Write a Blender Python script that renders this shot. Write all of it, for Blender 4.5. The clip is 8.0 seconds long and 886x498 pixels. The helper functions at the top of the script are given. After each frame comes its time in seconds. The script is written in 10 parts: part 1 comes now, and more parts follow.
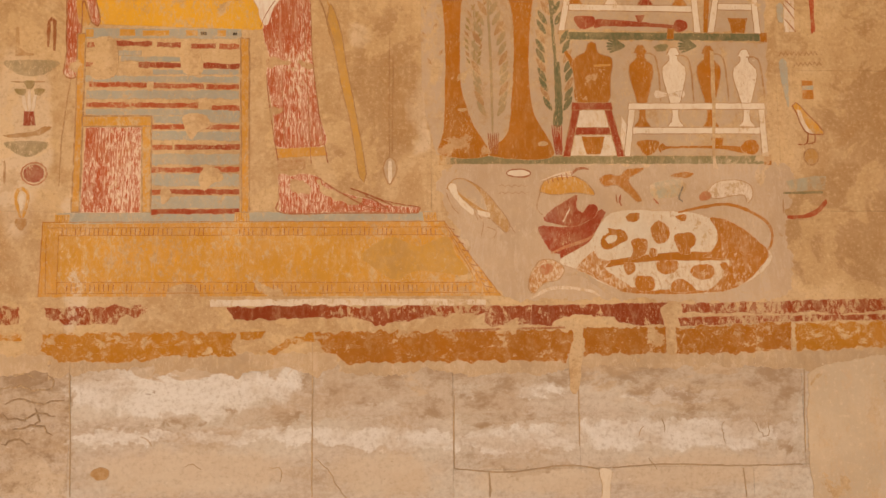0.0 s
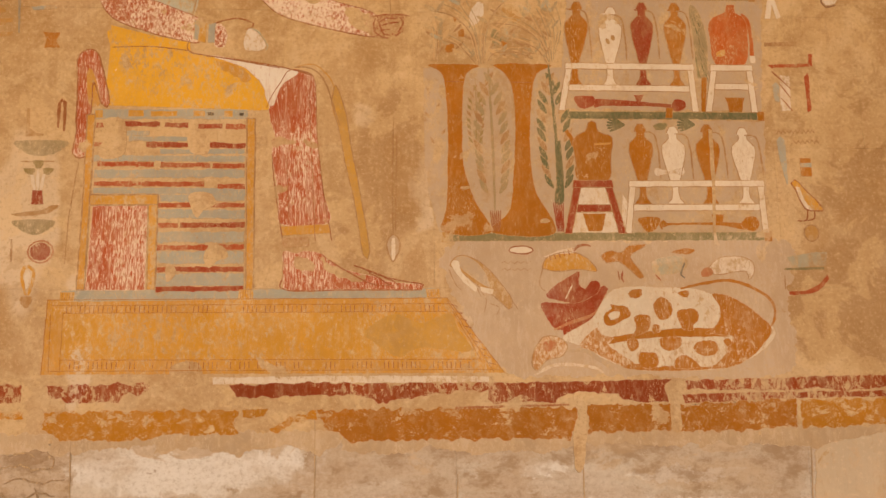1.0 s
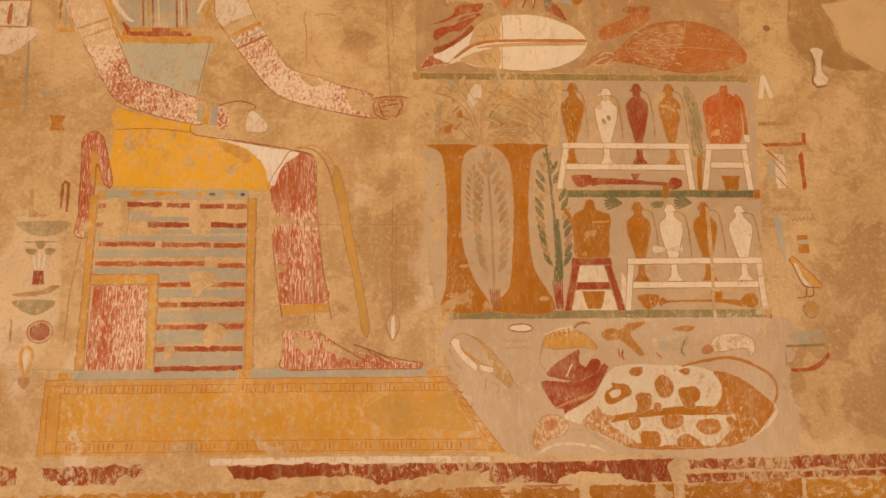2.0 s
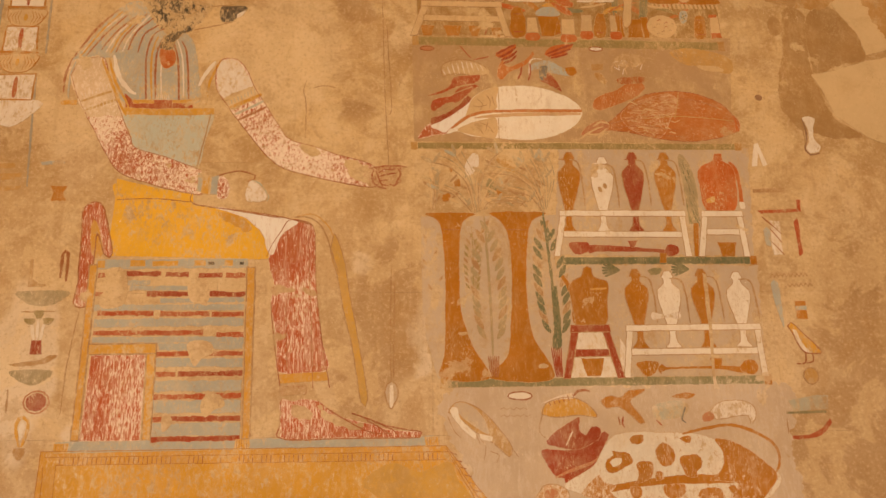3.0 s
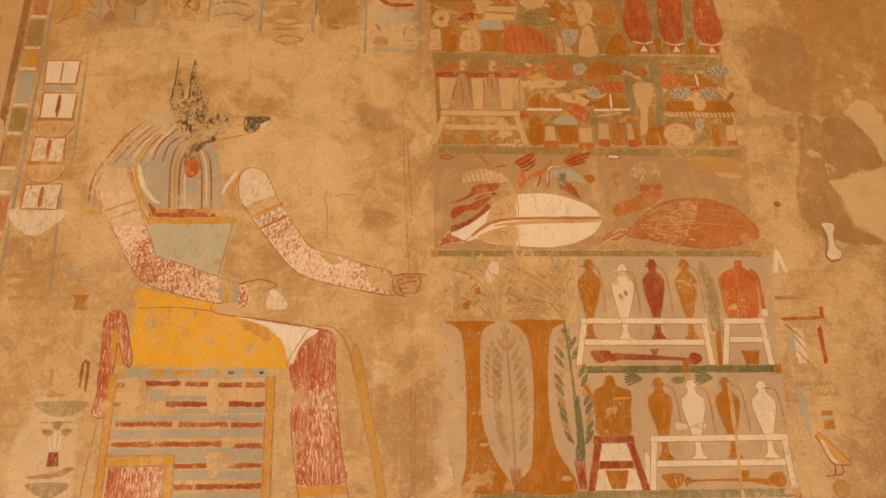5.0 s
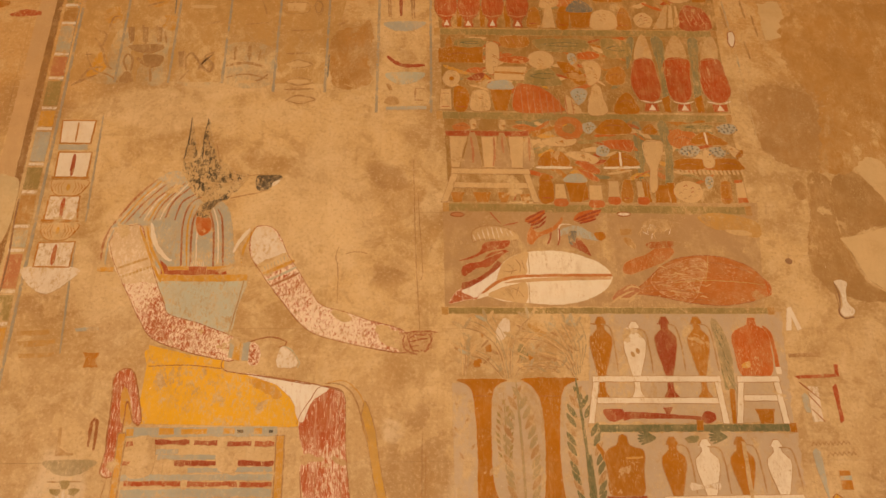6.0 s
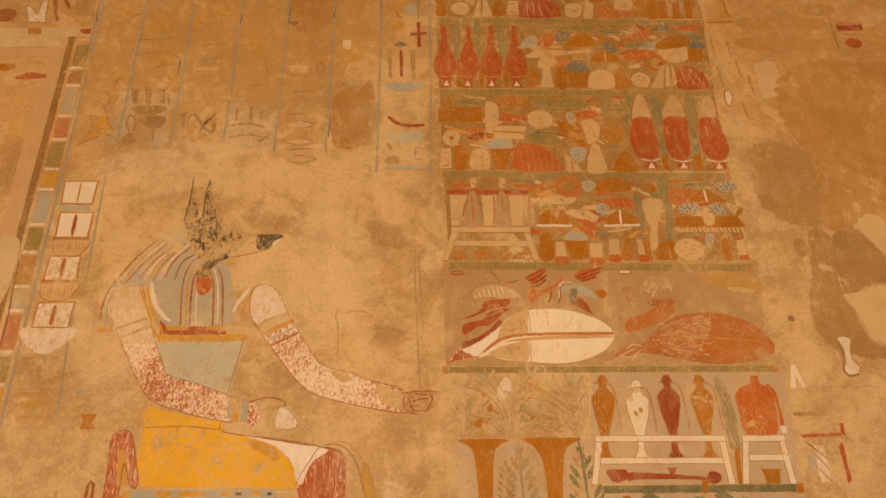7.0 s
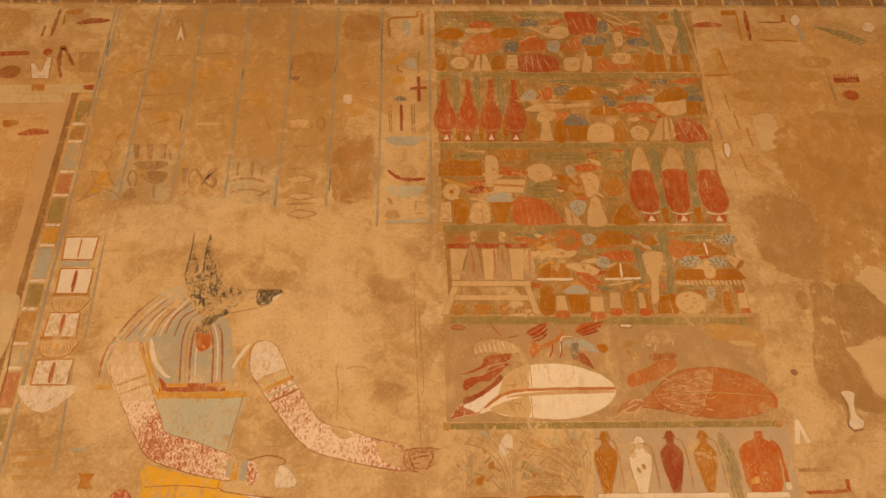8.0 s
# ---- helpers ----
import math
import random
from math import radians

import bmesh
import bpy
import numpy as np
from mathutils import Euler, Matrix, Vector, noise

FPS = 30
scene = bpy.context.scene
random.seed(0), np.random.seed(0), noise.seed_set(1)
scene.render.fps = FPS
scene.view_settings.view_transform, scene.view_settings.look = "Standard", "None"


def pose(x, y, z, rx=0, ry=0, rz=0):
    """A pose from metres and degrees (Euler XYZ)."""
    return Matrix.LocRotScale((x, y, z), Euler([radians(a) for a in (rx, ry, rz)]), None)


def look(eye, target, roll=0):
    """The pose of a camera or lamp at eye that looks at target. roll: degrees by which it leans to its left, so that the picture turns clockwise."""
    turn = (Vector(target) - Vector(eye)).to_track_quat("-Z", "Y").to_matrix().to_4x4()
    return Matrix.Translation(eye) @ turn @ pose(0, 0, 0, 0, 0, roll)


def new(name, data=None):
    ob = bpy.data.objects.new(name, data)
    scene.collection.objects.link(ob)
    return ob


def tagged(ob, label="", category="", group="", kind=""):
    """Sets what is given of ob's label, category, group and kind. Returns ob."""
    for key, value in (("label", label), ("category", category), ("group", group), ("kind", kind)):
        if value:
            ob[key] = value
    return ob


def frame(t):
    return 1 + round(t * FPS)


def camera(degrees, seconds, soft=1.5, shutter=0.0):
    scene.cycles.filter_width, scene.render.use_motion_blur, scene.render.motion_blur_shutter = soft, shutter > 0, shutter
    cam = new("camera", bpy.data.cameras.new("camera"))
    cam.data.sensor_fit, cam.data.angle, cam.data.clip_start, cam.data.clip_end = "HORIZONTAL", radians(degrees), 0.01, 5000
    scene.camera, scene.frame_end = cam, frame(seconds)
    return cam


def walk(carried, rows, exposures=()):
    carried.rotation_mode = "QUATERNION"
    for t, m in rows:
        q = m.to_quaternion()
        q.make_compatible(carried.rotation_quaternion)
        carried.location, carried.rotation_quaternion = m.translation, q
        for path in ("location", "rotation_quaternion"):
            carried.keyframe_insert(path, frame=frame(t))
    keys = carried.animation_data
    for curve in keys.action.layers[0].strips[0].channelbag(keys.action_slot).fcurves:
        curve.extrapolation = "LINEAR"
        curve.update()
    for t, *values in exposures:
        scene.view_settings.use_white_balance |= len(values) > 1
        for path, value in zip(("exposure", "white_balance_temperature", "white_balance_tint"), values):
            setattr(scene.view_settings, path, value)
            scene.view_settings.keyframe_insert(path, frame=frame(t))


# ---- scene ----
cam = camera(49.4, 8.0, soft=1.5)
PATH = [
    (0, (-0.009, -3.696, 1.42), (0.113, -1.717, 1.675), -0.6),
    (0.5, (-0.01, -3.697, 1.398), (0.108, -1.731, 1.743), -0.7),
    (1, (-0.01, -3.714, 1.431), (0.106, -1.759, 1.836), -0.7),
    (1.5, (-0.007, -3.723, 1.439), (0.107, -1.784, 1.914), -0.8),
    (3, (-0.002, -3.733, 1.423), (0.114, -1.862, 2.12), -1.3),
    (3.5, (-0.006, -3.749, 1.485), (0.109, -1.889, 2.211), -1.4),
    (4, (-0.016, -3.757, 1.511), (0.094, -1.912, 2.276), -1.4),
    (4.5, (-0.027, -3.758, 1.506), (0.074, -1.934, 2.32), -1.3),
    (6, (-0.036, -3.753, 1.494), (0.032, -2.009, 2.47), -0.9),
    (6.5, (-0.032, -3.747, 1.493), (0.032, -2.034, 2.523), -1.0),
    (7, (-0.025, -3.746, 1.499), (0.037, -2.064, 2.579), -1.1),
    (7.5, (-0.019, -3.759, 1.523), (0.041, -2.102, 2.641), -1.3),
    (8, (-0.015, -3.77, 1.544), (0.042, -2.138, 2.699), -1.3),
]
walk(cam, [(t, look(eye, target, roll)) for t, eye, target, roll in PATH],
     [(0.0, 0.0, 6200, 12), (1.5, 0.0, 6500, 12), (4.5, 0.0, 6850, 12), (8.0, 0.0, 7400, 12)])

# ---- light: daylight from the open court side behind the viewer ----
world = bpy.data.worlds.new("sky")
scene.world = world
world.use_nodes = True
wn = world.node_tree
sky = wn.nodes.new("ShaderNodeTexSky")
sky.sky_type, sky.sun_disc = "NISHITA", False
sky.sun_elevation, sky.sun_rotation = radians(52), radians(160)
wn.links.new(sky.outputs["Color"], wn.nodes["Background"].inputs["Color"])
wn.nodes["Background"].inputs["Strength"].default_value = 0.1

sun = new("sun", bpy.data.lights.new("sun", "SUN"))
sun.data.energy, sun.data.angle, sun.data.color = 4.0, radians(0.5), (1.0, 0.93, 0.82)
sun.matrix_world = look((3, -12, 16), (0, -1.5, 0))

# added warm area lamp, standing in for daylight off the unseen sunlit court
court = bpy.data.lights.new("court_daylight", "AREA")
court.shape, court.size, court.size_y = "RECTANGLE", 7.0, 2.0
court.energy, court.color = 590.0, (1.0, 0.80, 0.58)
court_ob = new("court_daylight", court)
court_ob.matrix_world = look((-0.6, -9.0, 1.15), (-0.6, 0, 1.15))

# ---- materials ----
def nodes_of(mat):
    mat.use_nodes = True
    t = mat.node_tree
    t.nodes.clear()
    return t


def noise_at(t, vec, scale, detail=5.0, rough=0.6, dist=0.0):
    n = t.nodes.new("ShaderNodeTexNoise")
    n.inputs["Scale"].default_value, n.inputs["Detail"].default_value = scale, detail
    n.inputs["Roughness"].default_value, n.inputs["Distortion"].default_value = rough, dist
    t.links.new(vec, n.inputs["Vector"])
    return n.outputs["Fac"]


def ramp(t, value, lo, hi, a=0.0, b=1.0):
    n = t.nodes.new("ShaderNodeMapRange")
    n.interpolation_type = "SMOOTHSTEP"
    for k, v in zip(("From Min", "From Max", "To Min", "To Max"), (lo, hi, a, b)):
        n.inputs[k].default_value = v
    t.links.new(value, n.inputs["Value"])
    return n.outputs["Result"]


def calc(t, op, a, b):
    n = t.nodes.new("ShaderNodeMath")
    n.operation = op
    for i, v in enumerate((a, b)):
        if isinstance(v, (int, float)):
            n.inputs[i].default_value = v
        else:
            t.links.new(v, n.inputs[i])
    return n.outputs[0]


def blend(t, fac, a, b):
    n = t.nodes.new("ShaderNodeMix")
    n.data_type = "RGBA"
    for sock, v in ((n.inputs[0], fac), (n.inputs[6], a), (n.inputs[7], b)):
        if isinstance(v, (int, float)):
            sock.default_value = v
        elif isinstance(v, tuple):
            sock.default_value = (*v, 1.0)
        else:
            t.links.new(v, sock)
    return n.outputs[2]


def stretch(t, vec, sx, sy, sz, loc=(0, 0, 0)):
    n = t.nodes.new("ShaderNodeMapping")
    n.inputs["Scale"].default_value, n.inputs["Location"].default_value = (sx, sy, sz), loc
    t.links.new(vec, n.inputs["Vector"])
    return n.outputs["Vector"]


# old stains and pale, rubbed places on the plaster: middle and half-size on the wall
DARK = [  # (points, half width, half height)
    ([(1.716, 1.895)], 0.208, 0.159), ([(1.892, 1.759)], 0.115, 0.181), ([(1.848, 2.146)], 0.164, 0.115), ([(1.999, 2.639)], 0.095, 0.217),
    ([(0.015, 2.552)], 0.157, 0.349), ([(-0.096, 2.21)], 0.132, 0.272), ([(0.039, 2.761)], 0.112, 0.140), ([(1.871, 2.496)], 0.142, 0.286), ([(1.699, 1.985)], 0.208, 0.207), ([(-0.288, 4.71)], 0.129, 0.230), ([(-0.554, 5.352)], 0.123, 0.221),
    ([(-0.133, 3.485)], 0.12, 0.09), ([(-0.138, 3.968)], 0.13, 0.09), ([(-0.051, 2.551)], 0.12, 0.25), ([(1.788, 1.94)], 0.2, 0.2),
    ([(1.84, 4.326)], 0.28, 0.3), ([(0.49, 3.747)], 0.55, 0.1), ([(1.132, 3.692)], 0.4, 0.12), 
    ([(-1.855, 4.355)], 0.25, 0.2), ([(-0.837, 5.804)], 0.8, 0.2), ([(-1.557, 3.342)], 0.16, 0.14),
    ([(1.711, 1.816)], 0.13, 0.09), ([(1.943, 2.008)], 0.09, 0.2), ([(1.64, 1.963)], 0.06, 0.06), ([(1.848, 2.146)], 0.05, 0.05), ([(1.906, 1.804)], 0.08, 0.08), ([(-0.345, 4.713)], 0.09, 0.2), ([(-1.625, 3.317)], 0.1, 0.1), ([(1.954, 2.332)], 0.1, 0.35), ([(0.033, 1.359)], 0.35, 0.08)]
PALE = [
    ([(-1.233, 4.354)], 0.299, 0.139), ([(-0.467, 3.839)], 0.205, 0.378), ([(-0.901, 4.563)], 0.336, 0.147), ([(-1.977, 4.899)], 0.172, 0.448), ([(-1.856, 4.124)], 0.079, 0.405),
    ([(-1.291, 3.481)], 0.2, 0.4), ([(-0.476, 3.74)], 0.34, 0.3), ([(-0.096, 2.759)], 0.07, 0.06), 
    ([(0.386, 1.898)], 0.12, 0.18), ([(-1.182, 1.859)], 0.05, 0.3), ([(0.126, 2.438)], 0.04, 0.2),
    ([(0.069, 3.833)], 0.05, 0.12), ([(2.065, 3.492)], 0.1, 0.1), ([(1.786, 1.208)], 0.12, 0.2),
    ([(0.477, 2.009)], 0.2, 0.22), ([(1.044, 2.202)], 0.5, 0.07), ([(-1.411, 2.317)], 0.12, 0.4), ([(1.443, 1.94)], 0.1, 0.12)]


# broad patches where the upper plaster turns a deeper orange
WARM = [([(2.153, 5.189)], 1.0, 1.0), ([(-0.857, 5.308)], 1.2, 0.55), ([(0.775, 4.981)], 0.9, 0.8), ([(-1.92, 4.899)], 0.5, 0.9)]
BANDS_PALE = [([(-0.812, 1.368)], 0.399, 0.116), ([(-0.435, 1.41)], 0.169, 0.085), ([(-0.074, 1.183)], 0.234, 0.038), ([(0.139, 1.167)], 0.171, 0.034), ([(0.46, 1.163)], 0.260, 0.038), ([(0.656, 1.181)], 0.130, 0.042), ([(0.939, 1.181)], 0.287, 0.060), ([(1.248, 1.183)], 0.245, 0.056), ([(1.493, 1.18)], 0.111, 0.043), ([(-0.972, 1.188)], 0.206, 0.024), ([(-0.516, 1.185)], 0.252, 0.021), ([(-0.348, 1.191)], 0.126, 0.025), ([(0.595, 1.352)], 0.131, 0.030), ([(1.121, 1.325)], 0.267, 0.025)]
BANDS_BROWN = [([(0.033, 1.422)], 0.367, 0.086), ([(0.684, 1.437)], 0.398, 0.078), ([(1.278, 1.344)], 0.381, 0.087), ([(1.059, 1.433)], 0.268, 0.066), ([(0.247, 1.292)], 0.216, 0.047), ([(0.442, 1.333)], 0.130, 0.064), ([(1.545, 1.32)], 0.068, 0.196), ([(0.419, 1.237)], 0.162, 0.030), ([(0.011, 1.359)], 0.280, 0.064), ([(-0.138, 1.456)], 0.150, 0.043), ([(1.259, 1.421)], 0.382, 0.078), ([(0.905, 1.457)], 0.155, 0.047), ([(-1.306, 1.353)], 0.153, 0.146), ([(-1.319, 1.168)], 0.153, 0.082), ([(-1.374, 1.047)], 0.081, 0.051), ([(0.502, 1.068)], 0.194, 0.037), ([(0.419, 1.28)], 0.130, 0.025), ([(1.14, 1.249)], 0.133, 0.017), ([(1.39, 1.343)], 0.157, 0.054), ([(-0.454, 1.249)], 0.147, 0.052), ([(1.527, 1.19)], 0.056, 0.108), ([(-0.788, 1.253)], 0.083, 0.042)]
BANDS_CREAM = [([(-0.742, 1.067)], 0.437, 0.103), ([(-0.011, 1.045)], 0.244, 0.104), ([(0.587, 1.014)], 0.324, 0.063), ([(1.176, 1.046)], 0.420, 0.085), ([(1.166, 1.324)], 0.357, 0.065), ([(-1.293, 1.046)], 0.142, 0.091)]


def warp_of(t, pos):
    n = t.nodes.new("ShaderNodeTexNoise")
    n.inputs["Scale"].default_value, n.inputs["Detail"].default_value, n.inputs["Roughness"].default_value = 11.0, 9.0, 0.66
    t.links.new(pos, n.inputs["Vector"])
    m = t.nodes.new("ShaderNodeVectorMath")
    m.operation = "MULTIPLY_ADD"
    t.links.new(n.outputs["Color"], m.inputs[0])
    m.inputs[1].default_value = (0.44, 0.3, 0.16)
    s = t.nodes.new("ShaderNodeVectorMath")
    s.operation = "SUBTRACT"
    t.links.new(pos, s.inputs[0])
    s.inputs[1].default_value = (0.22, 0.15, 0.08)
    t.links.new(s.outputs[0], m.inputs[2])
    return m.outputs[0]


def spots(t, warped, places, inner=0.72):
    total = None
    for ((x, z),), rx, rz in places:
        v = stretch(t, warped, 1 / rx, 0.0, 1 / rz, (-x / rx, 0, -z / rz))
        n = t.nodes.new("ShaderNodeVectorMath")
        n.operation = "LENGTH"
        t.links.new(v, n.inputs[0])
        m = ramp(t, n.outputs["Value"], 1.06, inner)
        total = m if total is None else calc(t, "MAXIMUM", total, m)
    return total


def zpos(t, pos):
    n = t.nodes.new("ShaderNodeSeparateXYZ")
    t.links.new(pos, n.inputs[0])
    return n.outputs["Z"]


def plaster_group():
    """Old lime plaster over limestone: colour and height, shared by the bare wall and by every worn paint."""
    g = bpy.data.node_groups.new("old_plaster", "ShaderNodeTree")
    g.interface.new_socket("Color", in_out="OUTPUT", socket_type="NodeSocketColor")
    g.interface.new_socket("Height", in_out="OUTPUT", socket_type="NodeSocketFloat")
    g.interface.new_socket("Loss", in_out="OUTPUT", socket_type="NodeSocketFloat")
    out = g.nodes.new("NodeGroupOutput")
    pos = g.nodes.new("ShaderNodeNewGeometry").outputs["Position"]
    warp = g.nodes.new("ShaderNodeTexNoise")
    warp.inputs["Scale"].default_value, warp.inputs["Detail"].default_value = 5.0, 5.0
    g.links.new(pos, warp.inputs["Vector"])
    mix = g.nodes.new("ShaderNodeVectorMath")
    mix.operation = "MULTIPLY_ADD"
    g.links.new(warp.outputs["Color"], mix.inputs[0])
    mix.inputs[1].default_value = (0.22, 0.22, 0.22)
    sub = g.nodes.new("ShaderNodeVectorMath")
    sub.operation = "SUBTRACT"
    g.links.new(pos, sub.inputs[0])
    sub.inputs[1].default_value = (0.11, 0.11, 0.11)
    g.links.new(sub.outputs[0], mix.inputs[2])
    warped = mix.outputs[0]
    big = noise_at(g, pos, 1.7, 6, 0.62)
    mid = noise_at(g, pos, 7.0, 7, 0.65, 0.6)
    fine = noise_at(g, pos, 70.0, 5, 0.7)
    pits = noise_at(g, pos, 22.0, 8, 0.75, 0.3)
    streak = noise_at(g, stretch(g, pos, 26, 26, 3), 1.0, 4, 0.6)
    speck = noise_at(g, pos, 190.0, 3, 0.6)
    c = blend(g, ramp(g, big, 0.40, 0.60), (0.45, 0.28, 0.115), (0.63, 0.43, 0.205))
    c = blend(g, ramp(g, mid, 0.50, 0.60, 0, 0.45), c, (0.67, 0.49, 0.27))
    c = blend(g, ramp(g, mid, 0.46, 0.36, 0, 0.45), c, (0.40, 0.235, 0.09))
    low = ramp(g, zpos(g, pos), 3.8, 1.7)
    c = blend(g, calc(g, "MULTIPLY", low, ramp(g, big, 0.3, 0.6, 0.25, 0.6)), c, (0.555, 0.41, 0.265))
    c = blend(g, calc(g, "MULTIPLY", spots(g, warped, PALE), calc(g, "ADD", calc(g, "MULTIPLY", low, 0.12), 0.38)), c, blend(g, low, (0.75, 0.565, 0.33), (0.74, 0.64, 0.51)))
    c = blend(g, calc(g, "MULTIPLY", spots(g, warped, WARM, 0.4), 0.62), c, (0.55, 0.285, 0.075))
    c = blend(g, calc(g, "MULTIPLY", spots(g, warped, DARK, 0.5), 0.62), c, (0.35, 0.195, 0.075))
    cloud = noise_at(g, pos, 3.1, 11, 0.66, 0.5)
    c = blend(g, ramp(g, cloud, 0.52, 0.56, 0, 0.36), c, (0.70, 0.505, 0.265))
    c = blend(g, ramp(g, cloud, 0.455, 0.42, 0, 0.34), c, (0.40, 0.225, 0.08))
    c = blend(g, ramp(g, streak, 0.54, 0.72, 0, 0.20), c, (0.38, 0.22, 0.09))
    c = blend(g, ramp(g, pits, 0.53, 0.62, 0, 0.24), c, (0.70, 0.53, 0.32))
    c = blend(g, ramp(g, pits, 0.46, 0.36, 0, 0.26), c, (0.36, 0.20, 0.075))
    c = blend(g, ramp(g, fine, 0.53, 0.64, 0, 0.32), c, (0.74, 0.57, 0.36))
    c = blend(g, ramp(g, fine, 0.46, 0.35, 0, 0.34), c, (0.30, 0.165, 0.065))
    # short upright scratches and chips, in drifts
    scratch = noise_at(g, stretch(g, pos, 70, 70, 26), 1.0, 6, 0.72, 0.7)
    drift = ramp(g, noise_at(g, pos, 2.3, 6, 0.7), 0.46, 0.60)
    c = blend(g, calc(g, "MULTIPLY", ramp(g, scratch, 0.655, 0.70, 0, 0.8), drift), c, (0.82, 0.70, 0.52))
    c = blend(g, calc(g, "MULTIPLY", ramp(g, scratch, 0.345, 0.30, 0, 0.65), drift), c, (0.25, 0.14, 0.06))
    c = blend(g, ramp(g, speck, 0.68, 0.73, 0, 0.45), c, (0.80, 0.69, 0.53))
    c = blend(g, ramp(g, speck, 0.32, 0.27, 0, 0.45), c, (0.20, 0.11, 0.05))
    loss = noise_at(g, pos, 5.5, 10, 0.68, 0.35)
    g.links.new(ramp(g, loss, 0.615, 0.635), out.inputs["Loss"])
    g.links.new(c, out.inputs["Color"])
    h = calc(g, "ADD", calc(g, "MULTIPLY", calc(g, "ADD", mid, pits), 0.5), calc(g, "MULTIPLY", fine, 0.4))
    g.links.new(h, out.inputs["Height"])
    return g


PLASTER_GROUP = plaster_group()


def finish(t, colour, height, strength, rough=0.9, dist=0.004):
    bs = t.nodes.new("ShaderNodeBsdfPrincipled")
    bs.inputs["Roughness"].default_value = rough
    bs.inputs["Specular IOR Level"].default_value = 0.2
    bump = t.nodes.new("ShaderNodeBump")
    bump.inputs["Strength"].default_value, bump.inputs["Distance"].default_value = strength, dist
    t.links.new(height, bump.inputs["Height"])
    t.links.new(bump.outputs[0], bs.inputs["Normal"])
    t.links.new(colour, bs.inputs["Base Color"])
    out = t.nodes.new("ShaderNodeOutputMaterial")
    t.links.new(bs.outputs[0], out.inputs[0])


def plaster(name="old_plaster"):
    m = bpy.data.materials.new(name)
    t = nodes_of(m)
    g = t.nodes.new("ShaderNodeGroup")
    g.node_tree = PLASTER_GROUP
    finish(t, g.outputs["Color"], g.outputs["Height"], 0.6)
    return m


def limestone(name, pale, brown, bump=0.8, marks=True):
    """Weathered limestone: horizontal bedding, crisp-edged scales, lime bloom and dirt; with marks, the plaster above feathers out over it."""
    m = bpy.data.materials.new(name)
    t = nodes_of(m)
    pos = t.nodes.new("ShaderNodeNewGeometry").outputs["Position"]
    info = t.nodes.new("ShaderNodeObjectInfo")
    a = noise_at(t, stretch(t, pos, 1.6, 1.6, 9.0), 1.0, 8, 0.7, 0.15)
    b = noise_at(t, pos, 48.0, 8, 0.8)
    cr = noise_at(t, stretch(t, pos, 5, 5, 8), 1.0, 10, 0.74, 0.2)
    scale = noise_at(t, stretch(t, pos, 3.2, 3.2, 6.5), 1.0, 13, 0.66, 0.4)
    chip = noise_at(t, stretch(t, pos, 24, 24, 32), 1.0, 8, 0.74, 0.5)
    c = blend(t, ramp(t, a, 0.42, 0.58, 0.1, 0.9), (0.52, 0.42, 0.33), pale)
    c = blend(t, ramp(t, cr, 0.47, 0.38, 0, 0.4), c, brown)
    c = blend(t, ramp(t, scale, 0.52, 0.55, 0, 0.30), c, (0.68, 0.61, 0.53))
    c = blend(t, ramp(t, scale, 0.455, 0.42, 0, 0.42), c, (0.49, 0.36, 0.235))
    c = blend(t, ramp(t, b, 0.50, 0.57, 0, 0.2), c, (0.80, 0.74, 0.66))
    if marks:
        wp = warp_of(t, pos)
        c = blend(t, calc(t, "MULTIPLY", spots(t, wp, BANDS_CREAM, 0.6), 0.6), c, (0.65, 0.53, 0.39))
        c = blend(t, calc(t, "MULTIPLY", spots(t, wp, BANDS_PALE, 0.82), ramp(t, scale, 0.36, 0.56, 0.25, 0.95)), c, blend(t, ramp(t, b, 0.25, 0.75), (0.66, 0.62, 0.57), (0.80, 0.77, 0.735)))
        c = blend(t, calc(t, "MULTIPLY", spots(t, wp, BANDS_BROWN, 0.82), ramp(t, cr, 0.40, 0.54, 0.85, 0.4)), c, blend(t, ramp(t, cr, 0.42, 0.58), (0.36, 0.245, 0.145), (0.50, 0.375, 0.255)))
        edge = calc(t, "ADD", zpos(t, pos), calc(t, "MULTIPLY", calc(t, "SUBTRACT", scale, 0.5), 0.55))
        c = blend(t, ramp(t, edge, 1.425, 1.455, 0, 0.8), c, blend(t, ramp(t, cr, 0.42, 0.58), (0.47, 0.335, 0.205), (0.60, 0.46, 0.315)))
    c = blend(t, ramp(t, b, 0.48, 0.40, 0, 0.30), c, brown)
    c = blend(t, ramp(t, chip, 0.64, 0.68, 0, 0.6), c, (0.80, 0.74, 0.66))
    c = blend(t, ramp(t, chip, 0.36, 0.31, 0, 0.6), c, (0.30, 0.20, 0.12))
    c = blend(t, calc(t, "MULTIPLY", info.outputs["Random"], 0.12), c, brown)
    h = calc(t, "ADD", calc(t, "MULTIPLY", cr, 0.7), calc(t, "MULTIPLY", b, 0.3))
    finish(t, c, h, bump, 0.95, 0.006)
    return m


